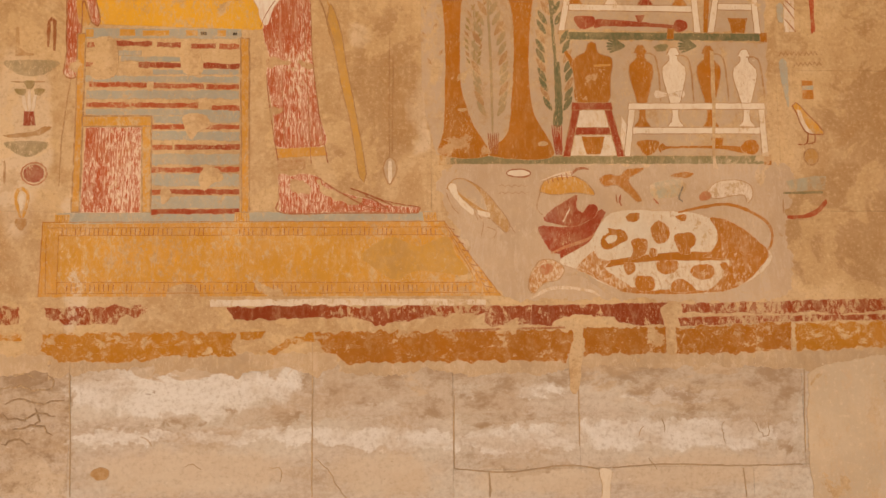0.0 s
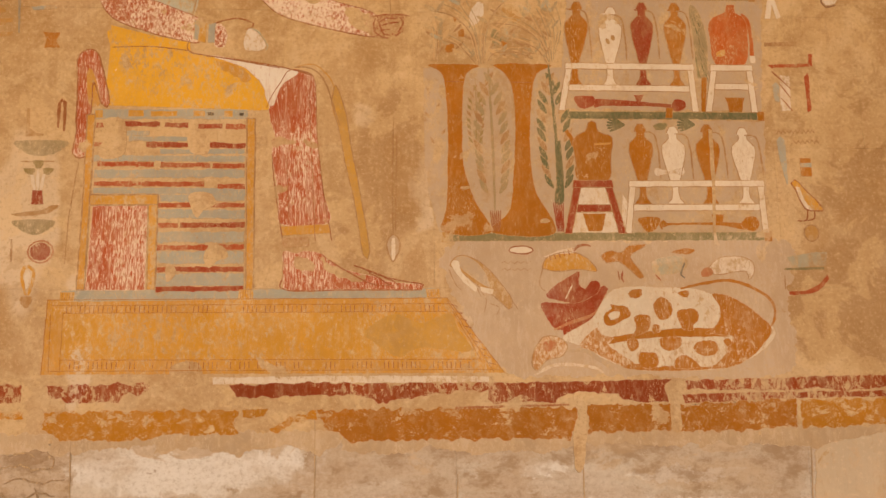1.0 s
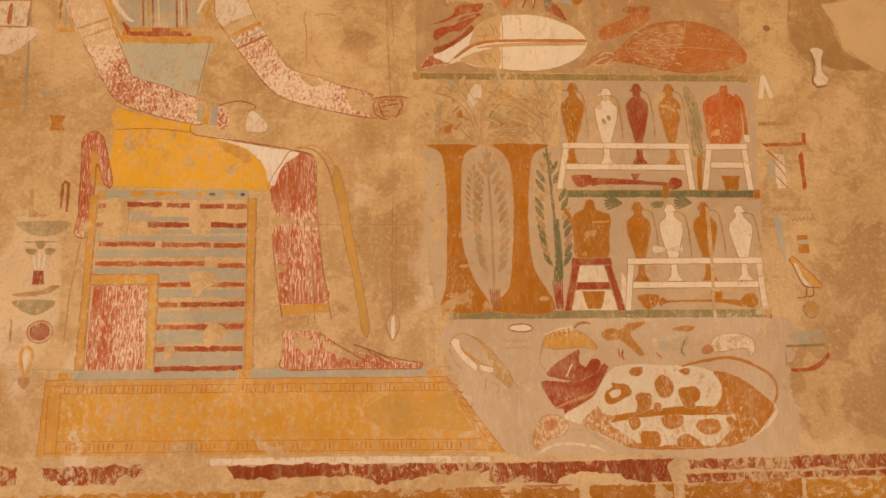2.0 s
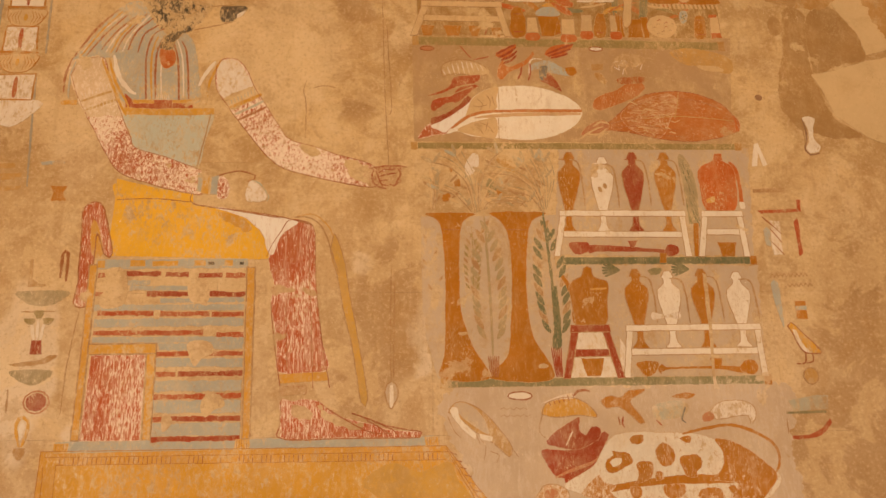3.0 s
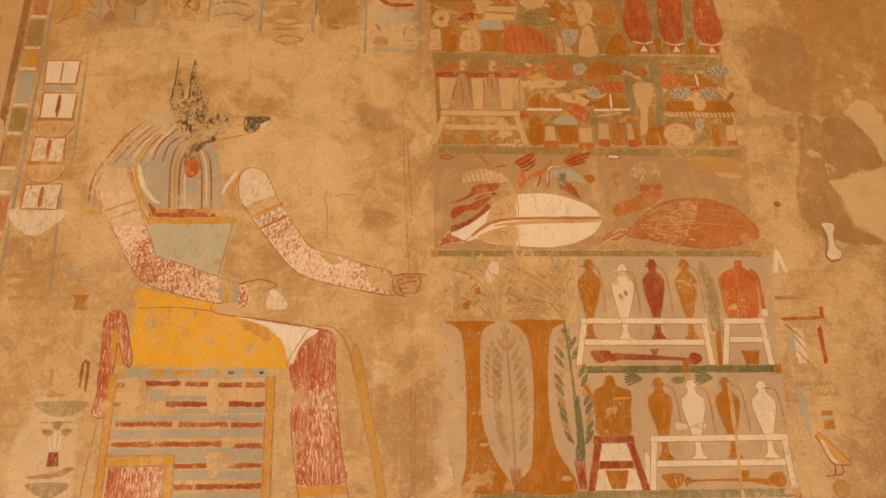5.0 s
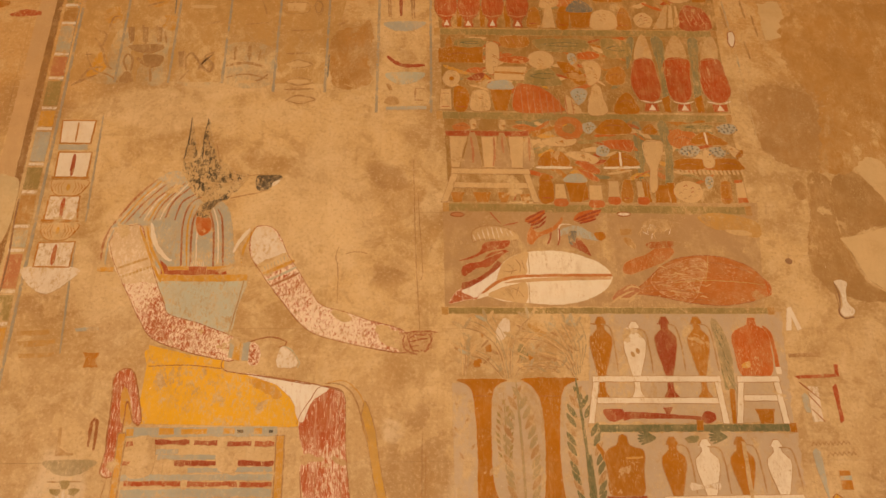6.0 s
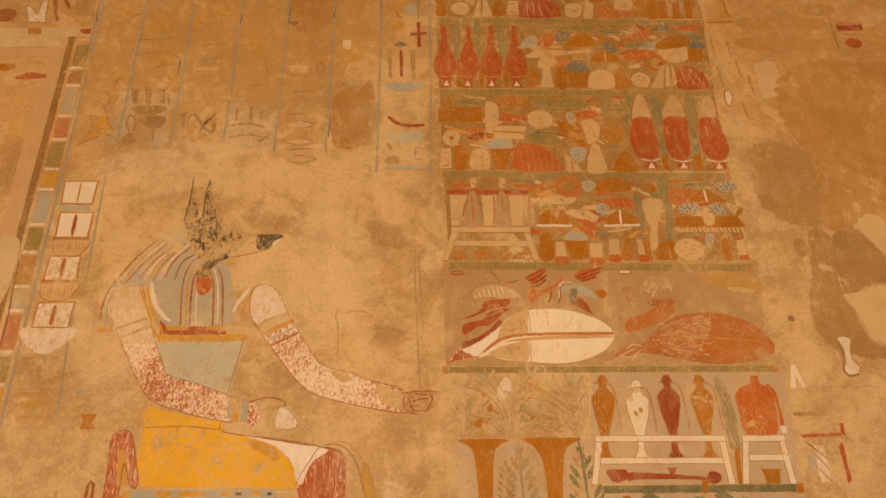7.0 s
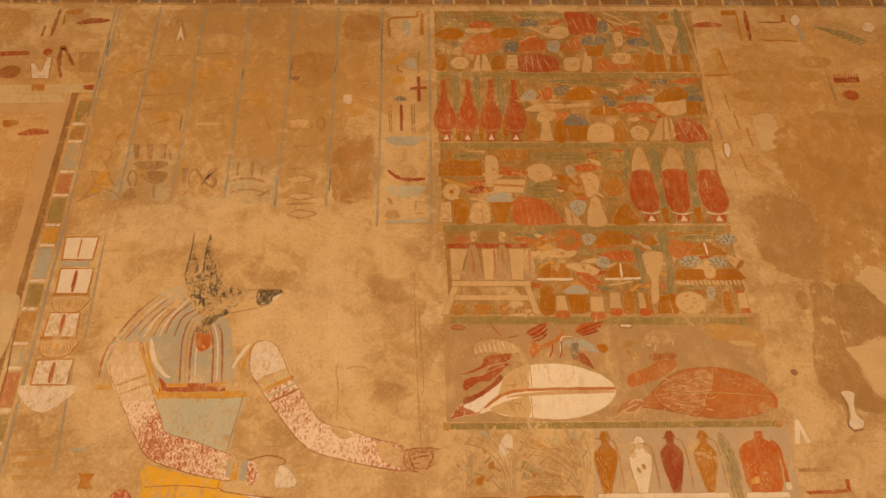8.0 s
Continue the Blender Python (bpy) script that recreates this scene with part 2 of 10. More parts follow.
def paint(name, colour, wear=0.35, scale=14.0, under=None, streak=(1.35, 0.75), bump=0.3, tone=0.35, patina=0.34, hard=0.03):
    """Mineral paint on plaster. wear: share that has flaked off; under: an older coat that shows there instead of the plaster."""
    m = bpy.data.materials.new(name)
    t = nodes_of(m)
    g = t.nodes.new("ShaderNodeGroup")
    g.node_tree = PLASTER_GROUP
    pos = t.nodes.new("ShaderNodeNewGeometry").outputs["Position"]
    v = stretch(t, pos, streak[0], 1, streak[1], (random.random() * 9, 0, random.random() * 9))
    n1 = noise_at(t, v, scale, 10, 0.8, 0.3)
    n2 = noise_at(t, pos, 2.6, 5, 0.6)
    n3 = noise_at(t, pos, 45, 5, 0.7)
    n = calc(t, "ADD", calc(t, "MULTIPLY", n1, 0.72), calc(t, "MULTIPLY", n2, 0.28))
    level = 0.30 + 0.37 * wear
    gone = ramp(t, n, level + 1.5 * hard, level - 1.5 * hard, 0, 0.88)
    # brush-wide thinning of the coat, then chips and scratches
    thin = noise_at(t, stretch(t, v, 1.3, 1, 0.75), 17.0, 8, 0.75)
    gone = calc(t, "MAXIMUM", gone, ramp(t, thin, 0.48, 0.66, 0, 0.12 + 0.62 * wear))
    fleck = noise_at(t, stretch(t, v, 1.3, 1, 0.6), 130.0, 4, 0.7)
    gone = calc(t, "MAXIMUM", gone, calc(t, "MULTIPLY", ramp(t, fleck, 0.58 - 0.1 * wear, 0.64 - 0.1 * wear, 0, 0.9), ramp(t, noise_at(t, v, 5.0, 5, 0.7), 0.46, 0.64)))
    # rubbed rim of the painted shape
    rim = t.nodes.new("ShaderNodeAttribute")
    rim.attribute_name = "worn_rim"
    ragged_rim = calc(t, "ADD", rim.outputs["Fac"], calc(t, "MULTIPLY", calc(t, "SUBTRACT", noise_at(t, pos, 58.0, 6, 0.75), 0.5), 2.2))
    gone = calc(t, "MAXIMUM", gone, ramp(t, ragged_rim, 0.62, 1.12, 0, 0.92))
    dark = tuple(0.68 * k for k in colour)
    light = tuple(min(0.9, 1.18 * k + 0.05) for k in colour)
    c = blend(t, ramp(t, n2, 0.36, 0.62, 0, tone * 1.5), colour, dark)
    c = blend(t, ramp(t, n3, 0.52, 0.74, 0, tone * 1.3), c, light)
    base = g.outputs["Color"]
    if under:
        base = blend(t, ramp(t, n3, 0.3, 0.5), base, under)
    c = blend(t, gone, c, base)
    dust = noise_at(t, pos, 9.0, 7, 0.7, 0.5)
    c = blend(t, ramp(t, dust, 0.40, 0.70, 0.03, 0.85 * patina), c, g.outputs["Color"])
    c = blend(t, calc(t, "MULTIPLY", g.outputs["Loss"], min(0.95, 0.35 + 1.3 * wear)), c, g.outputs["Color"])
    chip = noise_at(t, stretch(t, pos, 1.0, 1, 0.5), 80.0, 6, 0.72, 0.7)
    drift = ramp(t, noise_at(t, pos, 4.2, 5, 0.7), 0.47, 0.60)
    c = blend(t, calc(t, "MULTIPLY", ramp(t, chip, 0.655, 0.69, 0, 0.8), drift), c, (0.80, 0.68, 0.52))
    h = calc(t, "ADD", calc(t, "MULTIPLY", g.outputs["Height"], 0.8), calc(t, "MULTIPLY", gone, -0.35))
    finish(t, c, h, bump, 0.85)
    return m


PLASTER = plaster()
STONE = limestone("pale_limestone", (0.595, 0.535, 0.455), (0.36, 0.262, 0.17), 0.8)
ROUGH = limestone("eroded_limestone", (0.50, 0.37, 0.24), (0.20, 0.12, 0.06), 1.0)
FILL = paint("smooth_repair_mortar", (0.64, 0.455, 0.235), 0.0, 6, bump=0.15, tone=0.15, patina=0.45)
OCHRE = paint("yellow_ochre", (0.65, 0.325, 0.034), 0.46, 26, patina=0.28)
OCHRE_WORN = paint("worn_yellow_ochre", (0.64, 0.315, 0.042), 0.44, 28, patina=0.28)
BROWN = paint("orange_brown_ochre", (0.425, 0.15, 0.004), 0.24, 34, patina=0.16)
BROWN_WORN = paint("worn_orange_brown", (0.46, 0.175, 0.016), 0.36, 34)
RED = paint("dark_red_ochre", (0.33, 0.046, 0.011), 0.30, 30)
RED_WORN = paint("worn_dark_red", (0.41, 0.075, 0.019), 0.38, 30)
BRICK = paint("brick_red_ochre", (0.53, 0.12, 0.018), 0.30, 36)
PINK = paint("pink_red", (0.50, 0.19, 0.08), 0.40, 50)
FLESH = paint("red_speckled_white", (0.47, 0.11, 0.034), 0.56, 80, under=(0.84, 0.72, 0.56), streak=(1.3, 0.7), patina=0.3, hard=0.012)
FLESH_STREAK = paint("red_streaked_white", (0.47, 0.095, 0.026), 0.46, 85, under=(0.82, 0.70, 0.55), streak=(2.0, 0.35), patina=0.25, hard=0.012)
FLESH_PALE = paint("rubbed_red_on_plaster", (0.40, 0.12, 0.045), 0.70, 60, patina=0.3)
ARM_PALE = paint("rubbed_pale_skin", (0.66, 0.47, 0.28), 0.44, 40, under=(0.78, 0.64, 0.47), patina=0.45)
WHITE = paint("chalk_white", (0.76, 0.66, 0.525), 0.30, 34, tone=0.12, patina=0.3)
WHITE_WORN = paint("worn_chalk_white", (0.74, 0.64, 0.52), 0.46, 30, tone=0.12)
BLUE = paint("faded_blue_grey", (0.415, 0.405, 0.335), 0.38, 30)
BLUE_DEEP = paint("slate_blue", (0.15, 0.155, 0.135), 0.36, 50)
AQUA = paint("faded_green_blue", (0.46, 0.455, 0.345), 0.42, 22)
GREEN = paint("faded_green", (0.25, 0.215, 0.10), 0.36, 40)
GREEN_DEEP = paint("dark_leaf_green", (0.145, 0.15, 0.07), 0.34, 50)
GREEN_PALE = paint("washed_green", (0.315, 0.225, 0.075), 0.42, 26)
GROUND_GREY = paint("grey_wash", (0.51, 0.385, 0.265), 0.42, 10, tone=0.15, patina=0.5)
BLACK = paint("soot_black", (0.05, 0.042, 0.032), 0.42, 30)
BLACK_WORN = paint("flaked_black", (0.055, 0.045, 0.03), 0.64, 34, hard=0.012)
LINE = paint("red_brown_line", (0.34, 0.105, 0.028), 0.40, 40)
LINE_SOFT = paint("soft_brown_line", (0.41, 0.22, 0.09), 0.47, 40)
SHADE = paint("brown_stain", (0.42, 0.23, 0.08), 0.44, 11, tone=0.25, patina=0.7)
STRIPE_RED = paint("stripe_red", (0.26, 0.037, 0.003), 0.36, 26, hard=0.012, patina=0.12)
STRIPE_RED_WORN = paint("worn_stripe_red", (0.29, 0.046, 0.005), 0.46, 26, hard=0.012, patina=0.16)
STRIPE_OCHRE = paint("stripe_ochre", (0.385, 0.135, 0.002), 0.38, 24, streak=(0.8, 1.1), hard=0.014, patina=0.12)
STRIPE_OCHRE_WORN = paint("worn_stripe_ochre", (0.48, 0.195, 0.006), 0.45, 22, streak=(0.8, 1.1), hard=0.014, patina=0.16)
TEXT_WASH = paint("golden_tan_wash", (0.50, 0.29, 0.095), 0.50, 9, tone=0.25, patina=0.6)
# ceiling tone kept dark to cut bounced light on the upper wall
CEILING = paint("dark_ceiling", (0.30, 0.22, 0.14), 0.0, 6, patina=0.1)
SPECKLE = paint("orange_speckled_hide", (0.50, 0.20, 0.03), 0.50, 70, under=(0.72, 0.60, 0.45))
WIG = paint("striped_blue_wig", (0.45, 0.43, 0.345), 0.49, 34, patina=0.45)
FILL_LOW = paint("pale_repair_mortar", (0.66, 0.535, 0.385), 0.44, 9, under=(0.60, 0.45, 0.29), tone=0.35, bump=0.6, patina=0.3, hard=0.02)
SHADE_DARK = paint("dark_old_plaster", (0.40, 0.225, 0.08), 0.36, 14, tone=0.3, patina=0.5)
MORTAR = paint("dirty_joint_mortar", (0.46, 0.34, 0.215), 0.2, 20)
GLYPH = paint("brown_sign_paint", (0.37, 0.205, 0.08), 0.40, 24, patina=0.35)
GLYPH_SOFT = paint("worn_sign_brown", (0.40, 0.215, 0.08), 0.46, 30, patina=0.5)
GLYPH_GOLD = paint("golden_ochre_rest", (0.58, 0.29, 0.05), 0.52, 26, patina=0.6)
GLYPH_OCHRE = paint("ochre_sign_paint", (0.56, 0.31, 0.085), 0.42, 24, patina=0.35)
HEAP_GROUND = paint("green_tan_wash", (0.345, 0.185, 0.05), 0.43, 7, tone=0.25, patina=0.6)
OX_GROUND = paint("brown_wash", (0.45, 0.28, 0.135), 0.44, 6, tone=0.2, patina=0.75)
BRICK_SOFT = paint("salmon_red", (0.53, 0.165, 0.035), 0.34, 40)
BLUE_LINE = paint("blue_grey_line", (0.35, 0.31, 0.235), 0.42, 30, patina=0.3)
OCHRE_FAINT = paint("faint_ochre", (0.52, 0.28, 0.075), 0.48, 14, patina=0.75)
FLAKE_BROWN = paint("brown_ochre_flake", (0.45, 0.225, 0.06), 0.44, 12, patina=0.5)
AQUA_FAINT = paint("faint_green_blue", (0.45, 0.42, 0.31), 0.55, 12, patina=0.7)
WASH_BLUE = paint("thin_blue_grey_wash", (0.47, 0.39, 0.25), 0.62, 11, patina=0.85)
LINTEL_WHITE = paint("yellowed_moulding", (0.62, 0.47, 0.26), 0.34, 14, patina=0.45)
FILL_WARM = paint("warm_moulding", (0.58, 0.37, 0.18), 0.2, 10, tone=0.2)
FILL_TAN = paint("tan_repair_mortar", (0.49, 0.255, 0.07), 0.42, 8, tone=0.3, bump=0.4, patina=0.6)
EDGE_BROWN = paint("brown_moulding_edge", (0.30, 0.15, 0.05), 0.2, 14)
# dark, muted tones for the border blocks
FRIEZE_BROWN = paint("dull_dark_brown", (0.22, 0.125, 0.055), 0.3, 16, patina=0.35)
FRIEZE_BLUE = paint("dull_dark_blue", (0.22, 0.17, 0.11), 0.34, 16, patina=0.4)
FRIEZE_RED = paint("dull_dark_red", (0.27, 0.115, 0.04), 0.36, 16, patina=0.4)
PLASTER_TORN = paint("torn_plaster_edge", (0.53, 0.385, 0.24), 0.44, 20, under=(0.60, 0.47, 0.335), patina=0.5)
ERODED = paint("eroded_brown", (0.33, 0.225, 0.135), 0.50, 40, patina=0.3)
JOINT = paint("joint_dirt", (0.45, 0.325, 0.20), 0.46, 40)
CRACK = paint("crack_dirt_and_hole_shade", (0.28, 0.14, 0.07), 0.25, 30)
OX_LOW = paint("grey_brown_wash", (0.55, 0.405, 0.27), 0.46, 16, under=(0.57, 0.45, 0.335), streak=(1.6, 0.5), tone=0.25, patina=0.35)
OX_HIDE = paint("flaked_ox_white", (0.73, 0.635, 0.50), 0.38, 40, under=(0.52, 0.32, 0.16), tone=0.25, patina=0.4)
OX_SPOT = paint("flaked_ox_brown", (0.43, 0.155, 0.008), 0.34, 42, under=(0.66, 0.50, 0.34), tone=0.3, patina=0.25, hard=0.016)
OCHRE_PALE = paint("rubbed_ochre", (0.55, 0.315, 0.08), 0.50, 16, under=(0.58, 0.32, 0.055), patina=0.3)
NECK = paint("thin_tan_white", (0.60, 0.40, 0.20), 0.5, 20, patina=0.5)
HIDE_LINE = paint("worn_hide_line", (0.43, 0.12, 0.028), 0.5, 40, patina=0.4)
GREEN_FADED = paint("faded_grey_green", (0.37, 0.285, 0.15), 0.46, 40, patina=0.5)
HEAP_WHITE = paint("tanned_chalk_white", (0.66, 0.44, 0.215), 0.42, 30, tone=0.3, patina=0.4)
JAR_RED = paint("streaked_jar_red", (0.45, 0.078, 0.012), 0.32, 40, streak=(1.6, 0.4), tone=0.45, patina=0.3)
TORSO = paint("faded_pale_blue", (0.51, 0.525, 0.42), 0.47, 30, tone=0.2, patina=0.45)
SALMON_THIN = paint("thin_salmon", (0.62, 0.36, 0.18), 0.5, 30, patina=0.3)
LINE_FAINT = paint("faint_brown_line", (0.42, 0.24, 0.11), 0.45, 40, patina=0.6)
LINE_RED = paint("faded_red_line", (0.36, 0.095, 0.03), 0.44, 60, patina=0.4)
SOOT_FLECK = paint("scattered_soot_flecks", (0.08, 0.058, 0.032), 0.74, 32, patina=0.3, hard=0.012)
KILT = paint("bright_yellow_ochre", (0.78, 0.42, 0.022), 0.43, 26, tone=0.2, patina=0.2)
APRON = paint("red_flecked_white", (0.80, 0.73, 0.63), 0.36, 60, under=(0.50, 0.22, 0.11), streak=(1.4, 0.5), tone=0.1, patina=0.2)
CALF_WHITE = paint("yellowed_hide_white", (0.83, 0.73, 0.575), 0.28, 26, tone=0.2, patina=0.25)
HAM_RED = paint("worn_hide_red", (0.50, 0.155, 0.03), 0.30, 40, under=(0.60, 0.38, 0.21), streak=(0.7, 1.3), patina=0.35)
HAM_WORN = paint("rubbed_hide_red", (0.49, 0.165, 0.035), 0.44, 50, under=(0.66, 0.47, 0.29), streak=(0.6, 1.4), patina=0.35)
STEM_FAINT = paint("faint_green_stem", (0.41, 0.32, 0.18), 0.56, 30, patina=0.6)
DARKWALL = limestone("plain_stone", (0.5, 0.38, 0.26), (0.34, 0.22, 0.13), 0.4, False)


# ---- mesh helpers ----
def curve_through(pts, closed, step=0.012):
    """A soft line through the given corners."""
    out, n = [], len(pts)
    for i in range(n if closed else n - 1):
        p = [Vector(pts[k % n] if closed else pts[min(max(k, 0), n - 1)]) for k in (i - 1, i, i + 1, i + 2)]
        parts = max(1, min(60, int((p[2] - p[1]).length / step)))
        for j in range(parts):
            u = j / parts
            out.append(0.5 * ((2 * p[1]) + (p[2] - p[0]) * u + (2 * p[0] - 5 * p[1] + 4 * p[2] - p[3]) * u * u
                              + (3 * p[1] - p[0] - 3 * p[2] + p[3]) * u ** 3))
    if not closed:
        out.append(Vector(pts[-1]))
    return out


def straight_through(pts, closed, step=0.02):
    out, n = [], len(pts)
    for i in range(n if closed else n - 1):
        a, b = Vector(pts[i]), Vector(pts[(i + 1) % n])
        parts = max(1, min(160, int((b - a).length / step)))
        out += [a.lerp(b, j / parts) for j in range(parts)]
    if not closed:
        out.append(Vector(pts[-1]))
    return out


def wobble(p, amount):
    q = Vector((p.x * 31, 3.1, p.y * 31))
    r = Vector((p.x * 110, 7.7, p.y * 110))
    return Vector((p.x + amount * (noise.noise(q) + 0.5 * noise.noise(r)),
                   p.y + amount * (noise.noise(q + Vector((9, 5, 2))) + 0.5 * noise.noise(r + Vector((4, 8, 1))))))


def ragged(ring, amount):
    """Pushes a closed outline in and out along its own normal, for torn paint edges."""
    n, out = len(ring), []
    for i, p in enumerate(ring):
        d = ring[(i + 2) % n] - ring[i - 2]
        d = Vector((d.y, -d.x)).normalized() if d.length > 1e-9 else Vector((0, 0))
        k = noise.noise(Vector((p.x * 24, 1, p.y * 24))) + 0.6 * noise.noise(Vector((p.x * 75, 4, p.y * 75))) + 0.3 * noise.noise(Vector((p.x * 150, 6, p.y * 150)))
        out.append(p + d * amount * k)
    return out


def rubbed_ring(ring, out, inset):
    """The outline drawn in by up to inset, less where the shape is narrow; None where it would cross itself."""
    p, d = np.array([tuple(q) for q in ring]), np.array([tuple(q) for q in out])
    n = len(p)
    step = np.linalg.norm(np.roll(p, -1, 0) - p, axis=1)
    arc = np.concatenate(([0.0], np.cumsum(step)))
    gap = np.linalg.norm(p[:, None] - p[None], axis=2)
    way = np.abs(arc[:-1][:, None] - arc[:-1][None])
    way = np.minimum(way, arc[-1] - way)
    amount = np.minimum(inset, 0.28 * np.where(way > 1.6 * gap + 1e-9, gap, 9.0).min(1))
    edge = np.roll(p, -1, 0) - p
    for _ in range(7):
        q = p - d * amount[:, None]
        bad = ((np.roll(q, -1, 0) - q) * edge).sum(1) <= 0.15 * step ** 2
        if not bad.any():
            break
        amount = np.where(bad | np.roll(bad, 1), 0.5 * amount, amount)
    q = p - d * amount[:, None]
    a, b = q, np.roll(q, -1, 0)

    def turn(u, v, w):
        return (v[..., 0] - u[..., 0]) * (w[..., 1] - u[..., 1]) - (v[..., 1] - u[..., 1]) * (w[..., 0] - u[..., 0])

    a1, b1, a2, b2 = a[:, None], b[:, None], a[None], b[None]
    cross = (turn(a1, b1, a2) * turn(a1, b1, b2) < 0) & (turn(a2, b2, a1) * turn(a2, b2, b1) < 0)
    k = np.abs(np.arange(n)[:, None] - np.arange(n)[None])
    cross &= np.minimum(k, n - k) > 1
    return None if cross.any() else [(float(x), float(z)) for x, z in q]


COUNT = [0]


class Relief:
    """Low raised shapes on the wall, gathered into one mesh."""

    def __init__(self):
        self.verts, self.faces, self.slots, self.mats, self.rim = [], [], [], [], []

    def slot(self, mat):
        if mat not in self.mats:
            self.mats.append(mat)
        return self.mats.index(mat)

    def solid(self, ring, height, mat, rubbed=False):
        area = sum(a.x * b.y - b.x * a.y for a, b in zip(ring, ring[1:] + ring[:1]))
        if area < 0:
            ring = ring[::-1]
        n, k, s = len(ring), len(self.verts), self.slot(mat)
        COUNT[0] += 1
        height += 0.00025 * ((COUNT[0] * 0.618034) % 1.0)
        girth = sum((a - b).length for a, b in zip(ring, ring[1:] + ring[:1]))
        out = []
        for i in range(n):
            d = ring[(i + 1) % n] - ring[i - 1]
            if d.length > 1e-9:
                d.normalize()
            out.append(Vector((d.y, -d.x)))
        inner = rubbed_ring(ring, out, min(0.007, 0.44 * abs(area) / max(girth, 1e-6))) if rubbed else None
        rubbed = inner is not None
        for p in ring:
            self.verts.append((p.x, -height, p.y))
        for p, d in zip(ring, out):
            self.verts.append((p.x + d.x * 0.0008, 0.0005, p.y + d.y * 0.0008))
        self.rim += [1.0 if rubbed else 0.0] * (2 * n)
        top = k
        if rubbed:
            top = k + 2 * n
            self.verts += [(x, -height, z) for x, z in inner]
            self.rim += [0.0] * n
        self.faces.append(tuple(range(top, top + n)))
        self.slots.append(s)
        for i in range(n):
            j = (i + 1) % n
            self.faces.append((k + i, k + n + i, k + n + j, k + j))
            self.slots.append(s)
            if rubbed:
                self.faces.append((top + i, k + i, k + j, top + j))
                self.slots.append(s)

    def fill(self, pts, mat, layer=1, soft=True, rough=0.0022):
        ring = (curve_through if soft else straight_through)(pts, True, *((0.009,) if rough > 0.004 else ()))
        self.solid(ragged(ring, rough) if rough > 0.004 else [wobble(p, rough) for p in ring], 0.0013 + 0.0003 * layer, mat, True)
        return self

    def line(self, pts, width, mat, layer=3, soft=True, closed=False, taper=0.5):
        if closed:
            pts = list(pts) + [pts[0]]
        mid = [wobble(p, 0.0018) for p in (curve_through if soft else straight_through)(pts, False)]
        left, right, n = [], [], len(mid)
        for i, p in enumerate(mid):
            d = mid[min(i + 1, n - 1)] - mid[max(i - 1, 0)]
            d = d.normalized() if d.length > 1e-9 else Vector((1, 0))
            w = width / 2 * (1 - (1 - taper) * abs(2 * i / max(1, n - 1) - 1) ** 3) * (0.85 + 0.4 * noise.noise(Vector((p.x * 60, 0, p.y * 60))))
            left.append(p + Vector((-d.y, d.x)) * w)
            right.append(p + Vector((d.y, -d.x)) * w)
        self.solid(left + right[::-1], 0.0013 + 0.0003 * layer, mat)
        return self

    def make(self, name, parent=None, label="", category="", group="", kind=""):
        if category and 0 < len(label.split()) < 4:
            label += " on old plaster"
        me = bpy.data.meshes.new(name)
        me.from_pydata(self.verts, [], self.faces)
        for mat in self.mats:
            me.materials.append(mat)
        me.polygons.foreach_set("material_index", self.slots)
        me.attributes.new("worn_rim", "FLOAT", "POINT").data.foreach_set("value", self.rim)
        me.update()
        ob = new(name, me)
        if parent:
            ob.parent = parent
            ob.matrix_parent_inverse = parent.matrix_basis.inverted()
        return tagged(ob, label, category, group, kind)


def thing(name, at, label, category, group=""):
    ob = new(name)
    ob.empty_display_size = 0.05
    ob.matrix_basis = Matrix.Translation((at[0], 0, at[1]))
    return tagged(ob, label, category, group)


def part(name, pts, mat, parent, layer=1, soft=True, edge=None, label="", width=0.006):
    r = Relief().fill(pts, mat, layer, soft)
    if edge:
        r.line(pts, width, edge, layer + 2, soft, closed=True, taper=1)
    return r.make(name, parent, label)


def sign(name, pts, mat, label, category="painted sign", soft=True, edge=None, layer=1, group=""):
    r = Relief().fill(pts, mat, layer, soft)
    if edge:
        r.line(pts, 0.006, edge, layer + 2, soft, closed=True, taper=1)
    return r.make(name, None, label, category, group)


def stroke(name, pts, width, mat, label, category="painted sign", soft=True, layer=2, group="", closed=False, parent=None):
    return Relief().line(pts, width, mat, layer, soft, closed).make(name, parent, label, "" if parent else category, "" if parent else group)


def box(name, lo, hi, mat, parent=None, bevel=0.0, label="", category="", kind=""):
    bm = bmesh.new()
    bmesh.ops.create_cube(bm, size=1)
    for v in bm.verts:
        v.co = Vector((lo[i] + (v.co[i] + 0.5) * (hi[i] - lo[i]) for i in range(3)))
    if bevel:
        bmesh.ops.bevel(bm, geom=bm.edges[:], offset=bevel, segments=1, affect="EDGES")
    me = bpy.data.meshes.new(name)
    bm.to_mesh(me)
    bm.free()
    me.materials.append(mat)
    ob = new(name, me)
    if parent:
        ob.parent = parent
    return tagged(ob, label, category, "", kind)


def ellipse(c, rx, rz, n=12, tilt=0.0):
    ca, sa = math.cos(radians(tilt)), math.sin(radians(tilt))
    pts = [(rx * math.cos(2 * math.pi * i / n), rz * math.sin(2 * math.pi * i / n)) for i in range(n)]
    return [(c[0] + ca * x - sa * z, c[1] + sa * x + ca * z) for x, z in pts]


